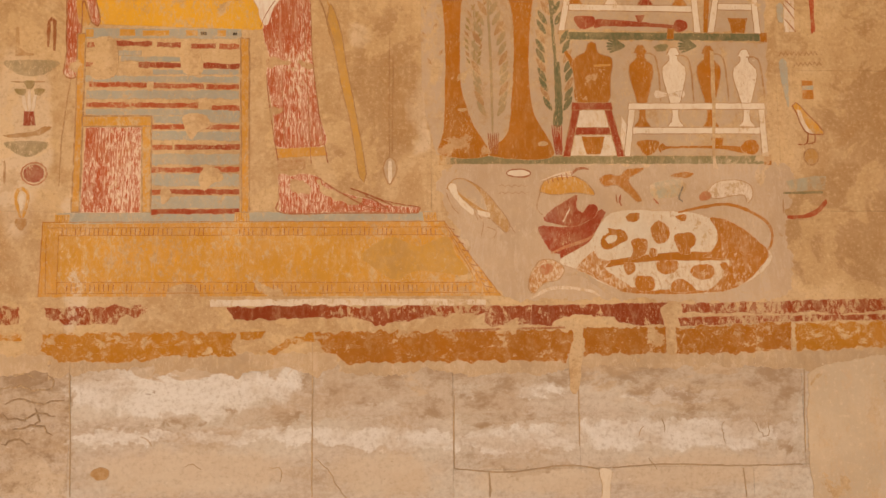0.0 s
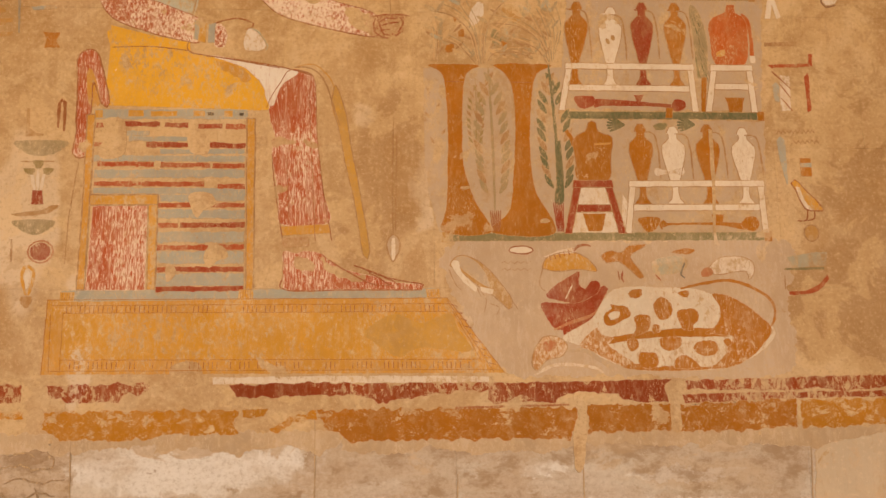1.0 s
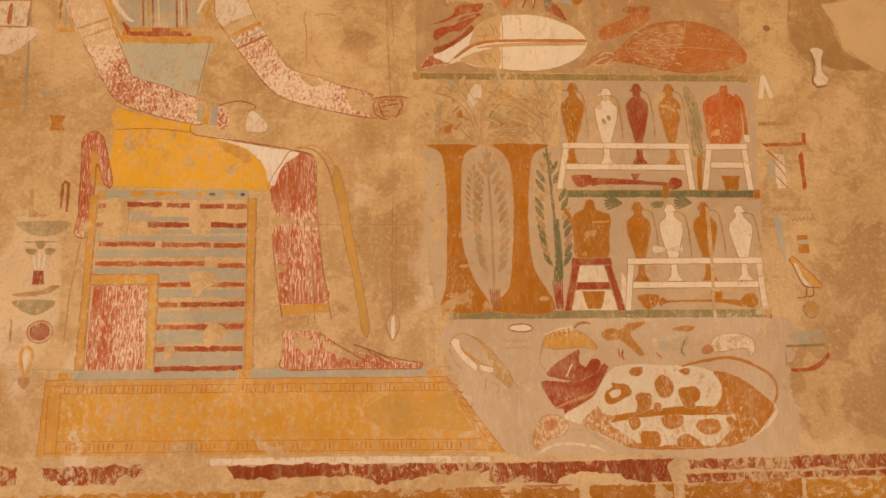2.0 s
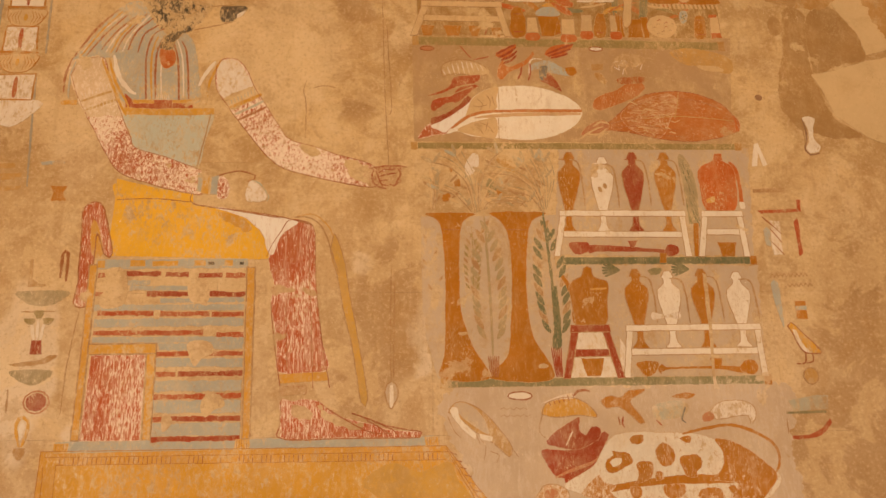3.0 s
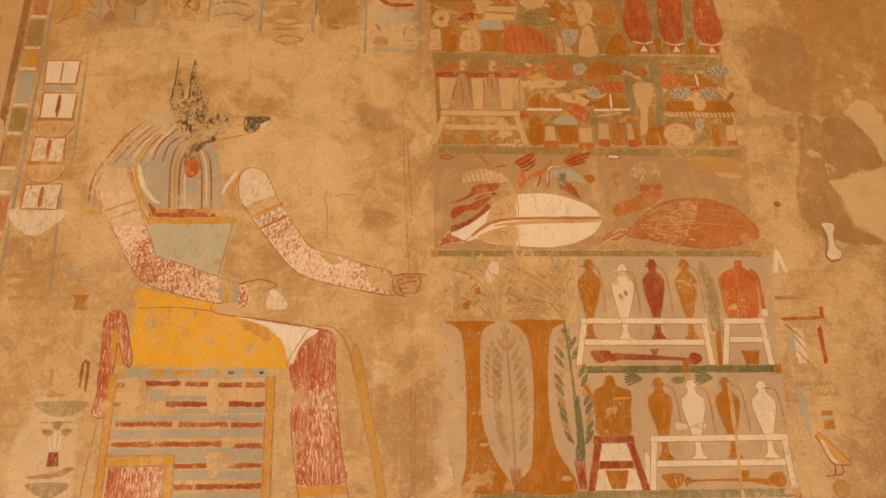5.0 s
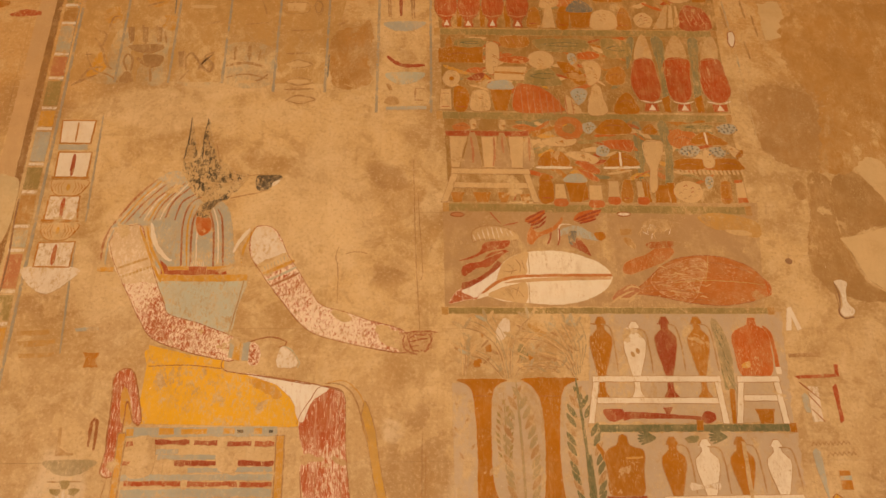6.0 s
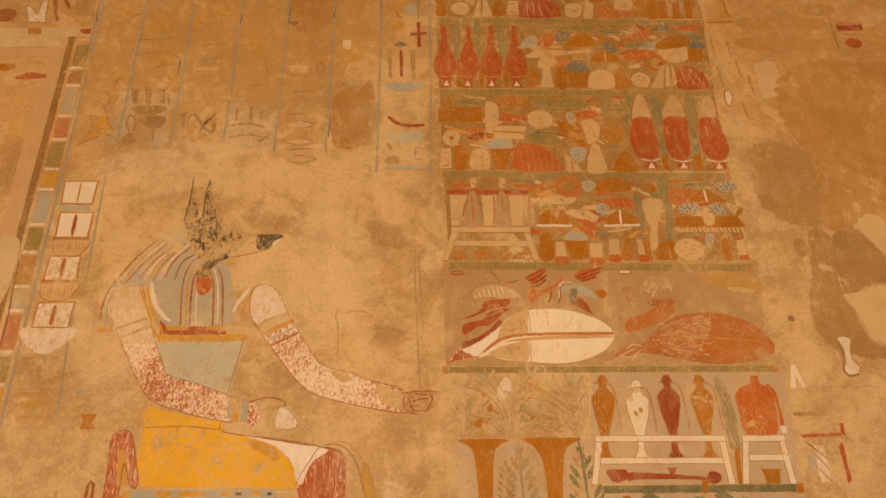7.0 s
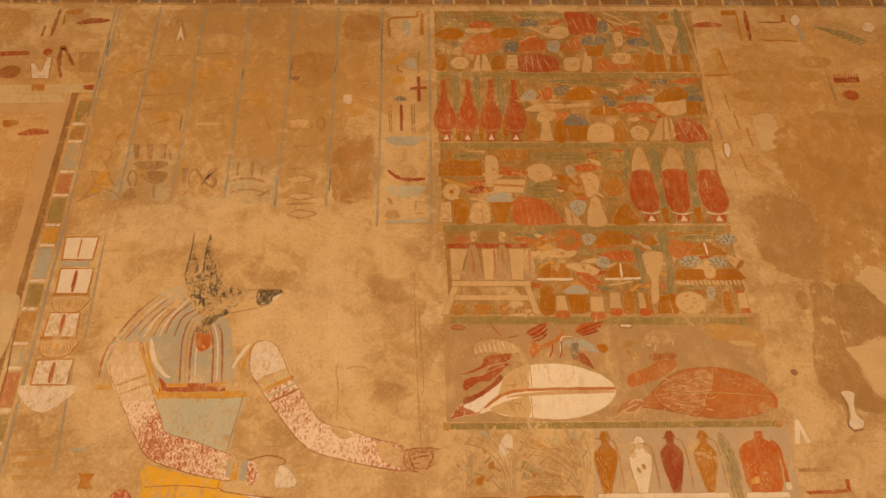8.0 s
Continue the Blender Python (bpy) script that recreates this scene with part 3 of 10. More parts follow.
def turned(x, z0, z1, w, profile, lean=0.0):
    """The outline of a turned vessel: profile rows give the share of its height and of its half width."""
    h = z1 - z0
    right = [(x + w / 2 * r + lean * f * h, z0 + f * h) for f, r in profile]
    left = [(x - w / 2 * r + lean * f * h, z0 + f * h) for f, r in reversed(profile)]
    return right + left


# ---- the hall ----
LEFT, RIGHT, BACK, TOP = -4.6, 4.9, -9.0, 6.12
wall = box("wall_north", (LEFT, 0.0078, 0), (RIGHT, 0.6, TOP), MORTAR, kind="structure",
           label="painted limestone block wall with old plaster")
box("floor", (LEFT, BACK, -0.3), (RIGHT, 0.6, 0), DARKWALL, kind="structure", label="worn stone paving of the hall floor")
# unseen slab; its dark underside dims the top of the wall
box("ceiling", (LEFT, BACK, TOP), (RIGHT, 0.6, TOP + 0.4), CEILING, kind="structure", label="unseen plain ceiling slab, kept dark")
# unseen plain walls, added to close the hall and shape the daylight
box("wall_west", (LEFT - 0.5, BACK, 0), (LEFT, 0.6, TOP), DARKWALL, kind="structure", label="unseen plain limestone side wall")
box("wall_east", (RIGHT, BACK, 0), (RIGHT + 0.5, 0.6, TOP), DARKWALL, kind="structure", label="unseen plain limestone side wall")
box("wall_south_west", (LEFT, BACK - 0.5, 0), (-4.2, BACK, TOP), DARKWALL, kind="structure", label="unseen plain stone pier beside the opening")
box("wall_south_east", (4.2, BACK - 0.5, 0), (RIGHT, BACK, TOP), DARKWALL, kind="structure", label="unseen plain stone pier beside the opening")
box("wall_south_lintel", (-4.2, BACK - 0.5, 3.7), (4.2, BACK, TOP), DARKWALL, kind="structure", label="unseen plain stone lintel over the opening")
box("ground", (-900, -900, -0.6), (900, 900, -0.32), DARKWALL, kind="structure", label="dry sandy ground outside")

# frieze strip under the ceiling: blocks of faded colour between dark lines
FRIEZE = [(-2.373, 5.948), (2.71, 5.949)][0][1]
frieze = thing("border_frieze", (0, FRIEZE), "painted border strip of faded colour blocks under ceiling", "painted border")
x, k = -3.0, 0
while x < 3.2:
    w = (0.09, 0.16, 0.12, 0.2)[k % 4]
    part("colour_block", [(x, FRIEZE + 0.016), (x + w - 0.012, FRIEZE + 0.016), (x + w - 0.012, TOP - 0.01), (x, TOP - 0.01)],
         (FRIEZE_BROWN, EDGE_BROWN, FRIEZE_BLUE, FRIEZE_BROWN, EDGE_BROWN, FRIEZE_RED, FRIEZE_BLUE, EDGE_BROWN)[k % 8], frieze, 2, soft=False)
    x, k = x + w, k + 1
part("border_line", [(-3, FRIEZE), (3.2, FRIEZE), (3.2, FRIEZE + 0.014), (-3, FRIEZE + 0.014)], SHADE, frieze, 3, soft=False)


# ---- dado stripes ----
def stripe(name, pts, mat, label, rough=0.009):
    Relief().fill(pts, mat, 1, False, rough).make(name, None, label, "painted stripe", "dado stripes")


stripe("red_stripe", [(-1.568, 1.684), (-1.374, 1.683), (-1.376, 1.617), (-1.564, 1.612)], STRIPE_RED_WORN, "worn dark red stripe fragment on plaster")
stripe("red_stripe", [(-1.279, 1.676), (-0.893, 1.682), (-0.899, 1.652), (-0.976, 1.644), (-1.027, 1.615), (-1.198, 1.612), (-1.267, 1.637)], STRIPE_RED_WORN, "worn dark red stripe fragment on plaster", 0.014)
stripe("red_stripe", [(-0.608, 1.676), (-0.353, 1.681), (-0.147, 1.679), (-0.147, 1.632), (-0.267, 1.635), (-0.395, 1.627), (-0.576, 1.626)], STRIPE_RED, "dark red stripe with ragged lower edge")
stripe("red_stripe", [(-0.156, 1.679), (0.034, 1.678), (0.383, 1.676), (0.386, 1.643), (0.229, 1.642), (0.012, 1.607), (-0.052, 1.607), (-0.095, 1.629), (-0.156, 1.632)], STRIPE_RED_WORN, "flaked dark red stripe on plaster", 0.014)
stripe("red_stripe", [(0.374, 1.674), (0.558, 1.677), (0.557, 1.603), (0.403, 1.595), (0.377, 1.613)], STRIPE_RED_WORN, "faded pinkish red stripe on plaster", 0.005)
stripe("red_stripe", [(0.549, 1.677), (1.092, 1.683), (1.099, 1.597), (0.977, 1.595), (0.897, 1.605), (0.88, 1.631), (0.778, 1.628), (0.689, 1.628), (0.645, 1.615), (0.636, 1.596), (0.548, 1.599)], STRIPE_RED, "dark red stripe with plaster losses", 0.005)
stripe("red_stripe", [(1.148, 1.678), (1.975, 1.695), (2.095, 1.695), (2.092, 1.656), (1.768, 1.63), (1.678, 1.644), (1.541, 1.636), (1.36, 1.641), (1.153, 1.645)], STRIPE_RED_WORN, "flaked dark red stripe beside grey patch", 0.006)
stripe("red_stripe", [(1.134, 1.625), (1.359, 1.63), (1.574, 1.631), (1.97, 1.633), (1.969, 1.61), (1.539, 1.605), (1.358, 1.597), (1.144, 1.59)], STRIPE_RED_WORN, "thin lower rest of the red stripe", 0.004)
stripe("black_line", [(1.146, 1.59), (1.245, 1.598), (1.357, 1.595), (1.521, 1.609), (1.511, 1.592), (1.334, 1.582), (1.159, 1.574)], BLACK_WORN, "sooty dark line along the red stripe", 0.003)
stripe("black_line", [(0.25, 1.586), (0.688, 1.593), (0.688, 1.585), (0.25, 1.575)], LINE, "thin brown line under the red stripe", 0.002)
stripe("white_band", [(-0.672, 1.704), (-0.139, 1.707), (0.383, 1.7), (0.383, 1.678), (-0.668, 1.678)], WHITE_WORN, "pale band above the red stripe", 0.004)
stripe("yellow_stripe", [(-1.563, 1.585), (-1.358, 1.583), (-1.36, 1.556), (-1.561, 1.551)], STRIPE_OCHRE_WORN, "faded yellow stripe fragment on plaster")
stripe("yellow_stripe", [(-1.285, 1.579), (-0.838, 1.583), (-0.564, 1.577), (-0.585, 1.53), (-0.563, 1.488), (-0.815, 1.494), (-0.96, 1.47), (-1.209, 1.477), (-1.289, 1.516)], STRIPE_OCHRE_WORN, "faded yellow stripe fragment on plaster", 0.014)
stripe("yellow_stripe", [(-0.556, 1.581), (-0.458, 1.583), (-0.475, 1.559), (-0.522, 1.547), (-0.555, 1.551)], STRIPE_OCHRE_WORN, "ragged yellow stripe fragment on plaster", 0.006)
stripe("yellow_stripe", [(-0.352, 1.565), (-0.277, 1.579), (-0.275, 1.545), (-0.373, 1.529), (-0.426, 1.491), (-0.457, 1.508)], STRIPE_OCHRE_WORN, "ragged yellow stripe fragment on plaster", 0.014)
stripe("yellow_stripe", [(-0.275, 1.579), (0.25, 1.579), (0.715, 1.582), (0.717, 1.519), (0.685, 1.459), (0.249, 1.463), (-0.138, 1.458), (-0.245, 1.51)], STRIPE_OCHRE, "orange yellow stripe with flaked edge", 0.014)
stripe("yellow_stripe", [(0.759, 1.588), (1.11, 1.59), (1.106, 1.494), (0.972, 1.482), (0.76, 1.48)], STRIPE_OCHRE, "orange yellow stripe with white flecks", 0.014)
stripe("yellow_stripe", [(1.123, 1.586), (1.585, 1.609), (1.578, 1.498), (1.352, 1.483), (1.119, 1.485)], STRIPE_OCHRE, "orange yellow stripe with flaked edge", 0.014)
stripe("yellow_stripe", [(1.598, 1.6), (2.135, 1.609), (2.127, 1.511), (1.6, 1.489)], STRIPE_OCHRE_WORN, "faded yellow stripe beside the mortar patch", 0.014)
Relief().fill([(0.707, 1.628), (0.8, 1.632), (0.754, 1.577), (0.757, 1.519), (0.734, 1.351), (0.704, 1.351), (0.704, 1.502), (0.727, 1.545)], PLASTER, 3, True, 0.006).make(
    "mortar_drip", None, "tan mortar run down across the stripes", "mortar patch")
Relief().fill([(1.064, 1.663), (1.136, 1.674), (1.119, 1.597), (1.124, 1.494), (1.084, 1.494), (1.083, 1.586)], PLASTER, 3, True, 0.006).make(
    "mortar_drip", None, "tan mortar run down across the stripes", "mortar patch")

# ---- patches and cracks in the lower stones ----
for pts in ([(0.744, 3.283), (1.58, 3.283), (1.54, 2.782), (0.692, 2.781)], [(0.689, 2.742), (1.548, 2.742), (1.524, 2.264), (0.654, 2.265)]):
    Relief().fill(pts, GROUND_GREY, 0, False, 0.01).make("grey_ground", None, "greyish painted ground behind the jars", "painted ground")


def patch(name, pts, mat, label, rough=0.006, layer=0, category="wall patch"):
    Relief().fill(pts, mat, layer, True, rough).make(name, None, label, category)


patch("stone_dent", [(-1.091, 1.067), (-1.059, 1.09), (-1.026, 1.074), (-1.033, 1.045), (-1.07, 1.042)], SHADE, "brown round dent in pale stone")
patch("white_plaster_strip", [(0.804, 1.048), (0.852, 1.047), (0.845, 0.988), (0.838, 0.905), (0.808, 0.906), (0.815, 0.989)], WHITE, "white plaster filling in a joint", 0.004, 1)
patch("mortar_patch", [(1.637, 1.34), (1.678, 1.423), (1.959, 1.473), (2.17, 1.467), (2.124, 0.881), (1.698, 0.889), (1.631, 1.017)], FILL_LOW, "smooth buff mortar repair on wall", 0.008)
Relief().fill([(0.24, 2.22), (0.909, 2.231), (1.584, 2.233), (1.579, 1.986), (1.553, 1.702), (0.914, 1.701), (0.471, 1.708), (0.32, 1.898)], OX_LOW, -1, True, 0.02).make(
    "grey_ground", None, "greyish worn ground behind the spotted ox", "painted ground")


rnd = random.Random(5)
x = -2.6
while x < 2.6:
    w = rnd.uniform(0.22, 0.5)
    dip = [rnd.uniform(0.015, 0.06) for _ in range(4)]
    Relief().fill([(x, 1.50), (x + w, 1.50), (x + w, 1.465 - dip[0]), (x + 0.7 * w, 1.465 - dip[1]), (x + 0.35 * w, 1.465 - dip[2]), (x, 1.465 - dip[3])], PLASTER_TORN, -2, False, 0.016).make(
        "plaster_edge", None, "torn lower edge of the old plaster over stone", "wall patch", "plaster edges")
    x += w


def jagged(pts):
    out = [wobble(p, 0.012) for p in curve_through(pts, False, 0.012)]
    return [(p.x, p.y) for p in out]


for pts in ([(-0.441, 1.076), (-0.41, 1.08), (-0.393, 1.051), (-0.395, 1.026)], [(-0.272, 1.107), (-0.232, 1.077), (-0.179, 1.006), (-0.154, 0.956)], [(-0.915, 1.199), (-0.885, 1.182), (-0.872, 1.161)], [(-0.747, 1.081), (-0.722, 1.097), (-0.688, 1.064)],
            [(1.417, 1.224), (1.447, 1.166), (1.475, 1.187), (1.477, 1.225)], [(1.295, 1.226), (1.287, 1.172), (1.299, 1.133)], [(1.052, 1.24), (1.063, 1.186)], [(0.961, 1.177), (0.98, 1.215)], [(-1.249, 1.446), (-1.219, 1.46), (-1.219, 1.419)],
            [(1.002, 1.091), (1.022, 1.053)], [(0.383, 1.046), (0.388, 0.971)]):
    Relief().line(jagged(pts), 0.0022, JOINT, 0, False, taper=0.15).make("wall_crack", None, "thin dark crack in the limestone", "crack")
for pts in ([(-0.354, 3.602), (-0.365, 3.554), (-0.353, 3.484), (-0.35, 3.319)], [(-0.325, 3.568), (-0.271, 3.58), (-0.226, 3.569)], [(-0.001, 3.893), (0.009, 3.685), (0.019, 3.57)], [(0.013, 3.602), (0.019, 3.463), (0.004, 3.436)], [(2.307, 5.065), (2.33, 4.923), (2.331, 4.709)],
            [(1.984, 4.429), (1.974, 4.328), (1.984, 4.196)], [(1.824, 3.908), (1.811, 3.756)], [(1.843, 3.392), (1.844, 3.309), (1.84, 3.262)]):
    stroke("plaster_crack", pts, 0.004, LINE_SOFT, "fine crack in the old plaster", "crack", layer=0)

for pts in ([(-1.18, 1.477), (-1.177, 1.352), (-1.17, 1.227), (-1.163, 0.983)], [(-0.282, 1.553), (-0.28, 1.341), (-0.281, 1.132), (-0.28, 0.967)], [(0.733, 1.458), (0.734, 1.329), (0.733, 1.138)], [(1.63, 1.45), (1.619, 1.275), (1.613, 1.103)], [(0.256, 1.335), (0.252, 1.166), (0.255, 1.061)], [(0.257, 1.061), (0.458, 1.045), (0.674, 1.067), (0.804, 1.052)], [(0.856, 1.056), (1.067, 1.065), (1.331, 1.056), (1.597, 1.056)], [(1.365, 1.047), (1.373, 0.937)], [(0.385, 1.046), (0.388, 0.955)]):
    Relief().line(pts, 0.0045, JOINT, 0, True, taper=0.6).make("mortar_joint", None, "thin tan mortar joint between limestone blocks", "mortar joint", "mortar joints")

for pts in ([(-1.43, 1.375), (-1.369, 1.387), (-1.307, 1.366), (-1.234, 1.377)], [(-1.416, 1.33), (-1.347, 1.341), (-1.285, 1.32), (-1.203, 1.335)], [(-1.426, 1.28), (-1.352, 1.263), (-1.295, 1.287), (-1.221, 1.269)], [(-1.382, 1.226), (-1.302, 1.238), (-1.227, 1.212)], [(-1.421, 1.178), (-1.36, 1.189), (-1.303, 1.168)], [(-1.304, 1.303), (-1.283, 1.27), (-1.297, 1.233)], [(-1.261, 1.436), (-1.235, 1.41), (-1.246, 1.373)], [(-1.399, 1.421), (-1.351, 1.437), (-1.313, 1.42)]):
    Relief().line(jagged(pts), 0.0065, ERODED, 0, False, taper=0.1).make("eroded_seam", None, "dark eroded seam in the rough limestone", "crack", "eroded seams")

# ---- throne platform ----
plinth = thing("throne_platform", [(-0.46, 1.716)][0], "yellow painted sloping platform with ruled border under throne", "painted platform")
part("slab", [(-1.301, 2.002), (0.224, 2.005), (0.445, 1.713), (-1.306, 1.718)], OCHRE_WORN, plinth, 1, soft=False)
part("inner_panel", [(-1.24, 1.95), (0.222, 1.952), (0.362, 1.766), (-1.241, 1.773)], OCHRE, plinth, 2, soft=False)
for pts in ([(-1.24, 1.95), (0.224, 1.952)], [(-1.241, 1.773), (0.362, 1.766)], [(-1.24, 1.95), (-1.239, 1.726)], [(-1.286, 1.946), (-1.281, 1.727)], [(0.224, 1.996), (0.401, 1.717)], [(0.246, 1.952), (0.353, 1.761)], [(-1.283, 1.98), (0.233, 1.983)], [(-1.301, 2.002), (0.224, 2.005)], [(0.224, 2.005), (0.44, 1.717)], [(-1.301, 2.002), (-1.306, 1.718)], [(-1.281, 1.731), (0.427, 1.726)]):
    Relief().line(pts, 0.003, BROWN_WORN, 4, False, taper=1).make("ruled_line", plinth)
(ax, az), (bx, bz) = [(-1.228, 1.965), (0.189, 1.965)]
(cx, cz), (dx, dz) = [(-1.22, 1.752), (0.34, 1.744)]
for (x0, z0), (x1, z1), n in (((ax, az), (bx, bz), 84), ((cx, cz), (dx, dz), 92)):
    for i in range(n):
        if noise.noise(Vector((i * 0.37, z0 * 9, 1))) > -0.12:
            u = i / (n - 1)
            x, z = x0 + (x1 - x0) * u, z0 + (z1 - z0) * u
            Relief().line([(x, z - 0.013), (x, z + 0.013)], 0.003, LINE, 4, False, taper=1).make("border_tick", plinth)
for i in range(9):
    (x0, z0), (x1, z1) = [(0.255, 1.976), (0.397, 1.748)]
    u = i / 8
    Relief().line([(x0 + (x1 - x0) * u - 0.016, z0 + (z1 - z0) * u + 0.004), (x0 + (x1 - x0) * u + 0.01, z0 + (z1 - z0) * u - 0.004)],
                  0.003, LINE, 4, False, taper=1).make("border_tick", plinth)
part("bare_patch", [(-0.096, 1.873), (0.013, 1.943), (0.123, 1.908), (0.233, 1.943), (0.267, 1.876), (0.31, 1.797), (0.122, 1.811), (0.035, 1.776), (-0.048, 1.825)], OCHRE_PALE, plinth, 3)
part("bare_patch", [(-0.821, 1.75), (-0.727, 1.76), (-0.714, 1.685), (-0.82, 1.675)], PLASTER, plinth, 3)

# ---- throne ----
throne = thing("block_throne", [(-0.86, 2.006)][0], "painted block throne with blue and red stripes, yellow frame", "painted throne")
part("seat_base", [(-1.252, 2.037), (0.179, 2.045), (0.18, 2.007), (-1.254, 1.995)], BLUE, throne, 2, soft=False)
for pts in ([(-1.256, 2.032), (-1.201, 2.032), (-1.204, 1.997), (-1.257, 1.997)], [(-0.581, 2.041), (-0.527, 2.041), (-0.526, 1.997), (-0.584, 1.997)], [(0.141, 2.041), (0.194, 2.041), (0.196, 2.007), (0.145, 2.007)]):
    r = Relief().fill(pts, OCHRE, 3, False)
    (x0, z0), (x1, z1) = pts[3], pts[1]
    for i in range(1, 6):
        xx = x0 + (x1 - x0) * i / 6
        r.line([(xx, z0 + 0.004), (xx, z1 - 0.004)], 0.003, LINE, 4, False)
    r.make("base_block", throne)
BANDS = (([(-1.168, 2.738), (-0.573, 2.744)], BLUE, .022), ([(-1.16, 2.703), (-1.106, 2.704)], RED_WORN, .022), ([(-1.05, 2.709), (-0.911, 2.708)], RED, .02), ([(-0.894, 2.706), (-0.802, 2.705)], RED, .02), ([(-0.763, 2.701), (-0.666, 2.702)], RED, .02), ([(-0.653, 2.702), (-0.574, 2.7)], RED_WORN, .02),
         ([(-1.04, 2.67), (-0.953, 2.669)], BLUE, .02), ([(-1.029, 2.648), (-0.779, 2.646)], BLUE, .022), ([(-0.963, 2.623), (-0.796, 2.623)], RED, .022), ([(-1.164, 2.624), (-1.129, 2.622)], RED_WORN, .02), ([(-0.713, 2.623), (-0.573, 2.62)], RED, .022), ([(-0.908, 2.594), (-0.573, 2.597)], BLUE, .02),
         ([(-1.161, 2.565), (-0.572, 2.565)], BLUE, .026), ([(-1.148, 2.542), (-0.928, 2.542)], RED_WORN, .02), ([(-0.906, 2.54), (-0.711, 2.539)], RED_WORN, .02), ([(-0.7, 2.537), (-0.572, 2.536)], RED_WORN, .02), ([(-1.159, 2.502), (-0.571, 2.506)], BLUE, .034),
         ([(-1.158, 2.461), (-0.731, 2.462)], RED_WORN, .02), ([(-0.677, 2.453), (-0.57, 2.452)], RED_WORN, .02), ([(-1.157, 2.434), (-0.57, 2.433)], BLUE, .026), ([(-0.898, 2.404), (-0.569, 2.406)], BLUE, .03), ([(-0.906, 2.375), (-0.569, 2.377)], RED_WORN, .02),
         ([(-0.905, 2.342), (-0.568, 2.339)], BLUE, .036), ([(-0.904, 2.293), (-0.824, 2.293)], RED_WORN, .02), ([(-0.814, 2.295), (-0.568, 2.296)], RED, .02), ([(-0.903, 2.248), (-0.567, 2.249)], BLUE, .044), ([(-0.902, 2.206), (-0.704, 2.206)], RED_WORN, .02), ([(-0.665, 2.207), (-0.566, 2.209)], RED_WORN, .02),
         ([(-0.9, 2.168), (-0.565, 2.165)], BLUE, .05), ([(-0.899, 2.118), (-0.863, 2.118)], RED_WORN, .02), ([(-0.831, 2.12), (-0.565, 2.12)], RED, .022), ([(-0.898, 2.08), (-0.564, 2.08)], BLUE, .05), ([(-0.897, 2.041), (-0.564, 2.045)], RED, .02))
for ((x0, z0), (x1, z1)), mat, h in BANDS:
    Relief().fill([(x0, z0 - h / 2), (x1, z1 - h / 2), (x1, z1 + h / 2), (x0, z0 + h / 2)], mat, 2 if mat is BLUE else 3, False, 0.005).make("feather_band", throne)
part("top_rail", [(-1.173, 2.77), (-0.567, 2.772), (-0.566, 2.74), (-1.172, 2.733)], BLUE, throne, 2, soft=False)
for pts in ([(-1.169, 2.765), (-1.138, 2.765), (-1.137, 2.733), (-1.168, 2.733)], [(-1.039, 2.767), (-0.978, 2.767), (-0.977, 2.74), (-1.038, 2.739)], [(-0.95, 2.763), (-0.847, 2.764), (-0.847, 2.741), (-0.949, 2.74)], [(-0.661, 2.766), (-0.628, 2.767), (-0.628, 2.741), (-0.661, 2.741)], [(-0.782, 2.765), (-0.738, 2.765), (-0.737, 2.742), (-0.781, 2.742)]):
    part("rail_block", pts, OCHRE, throne, 3, soft=False)
part("rail_block", [(-0.727, 2.759), (-0.703, 2.759), (-0.702, 2.745), (-0.726, 2.745)], BLACK, throne, 4, soft=False)
part("rail_block", [(-0.602, 2.758), (-0.584, 2.758), (-0.584, 2.746), (-0.601, 2.746)], BLACK, throne, 4, soft=False)
part("rear_post", [(-1.198, 2.746), (-1.168, 2.747), (-1.168, 2.403), (-1.168, 2.041), (-1.197, 2.041), (-1.194, 2.403)], OCHRE_WORN, throne, 4, soft=False, edge=LINE_SOFT)
part("front_post", [(-0.57, 2.735), (-0.537, 2.735), (-0.527, 2.041), (-0.555, 2.041)], OCHRE_WORN, throne, 4, soft=False, edge=LINE_SOFT)
part("panel_top", [(-1.169, 2.416), (-0.907, 2.418), (-0.906, 2.378), (-1.167, 2.376)], OCHRE, throne, 5, soft=False, edge=LINE_SOFT)
part("panel_post", [(-0.941, 2.377), (-0.906, 2.378), (-0.901, 2.041), (-0.931, 2.041)], OCHRE, throne, 5, soft=False, edge=LINE_SOFT)
part("panel", [(-1.154, 2.372), (-0.945, 2.373), (-0.939, 2.039), (-1.164, 2.039)], FLESH_STREAK, throne, 3, soft=False)
part("bare_patch", [(-0.784, 2.421), (-0.709, 2.426), (-0.682, 2.383), (-0.729, 2.354), (-0.75, 2.325), (-0.777, 2.365)], PLASTER, throne, 6)
part("bare_patch", [(-0.704, 2.209), (-0.65, 2.213), (-0.628, 2.169), (-0.671, 2.151), (-0.698, 2.124), (-0.72, 2.16)], PLASTER, throne, 6)
part("bare_patch", [(-1.133, 2.724), (-1.053, 2.721), (-1.046, 2.588), (-1.123, 2.561), (-1.15, 2.599), (-1.122, 2.656)], PLASTER, throne, 6)
part("bare_patch", [(-0.797, 2.682), (-0.732, 2.678), (-0.717, 2.591), (-0.789, 2.595)], PLASTER, throne, 6)
part("bare_patch", [(-0.924, 2.555), (-0.903, 2.556), (-0.906, 2.517), (-0.923, 2.517)], PLASTER, throne, 6)
part("bare_patch", [(-0.861, 2.142), (-0.831, 2.133), (-0.826, 2.098), (-0.859, 2.072)], PLASTER, throne, 6)
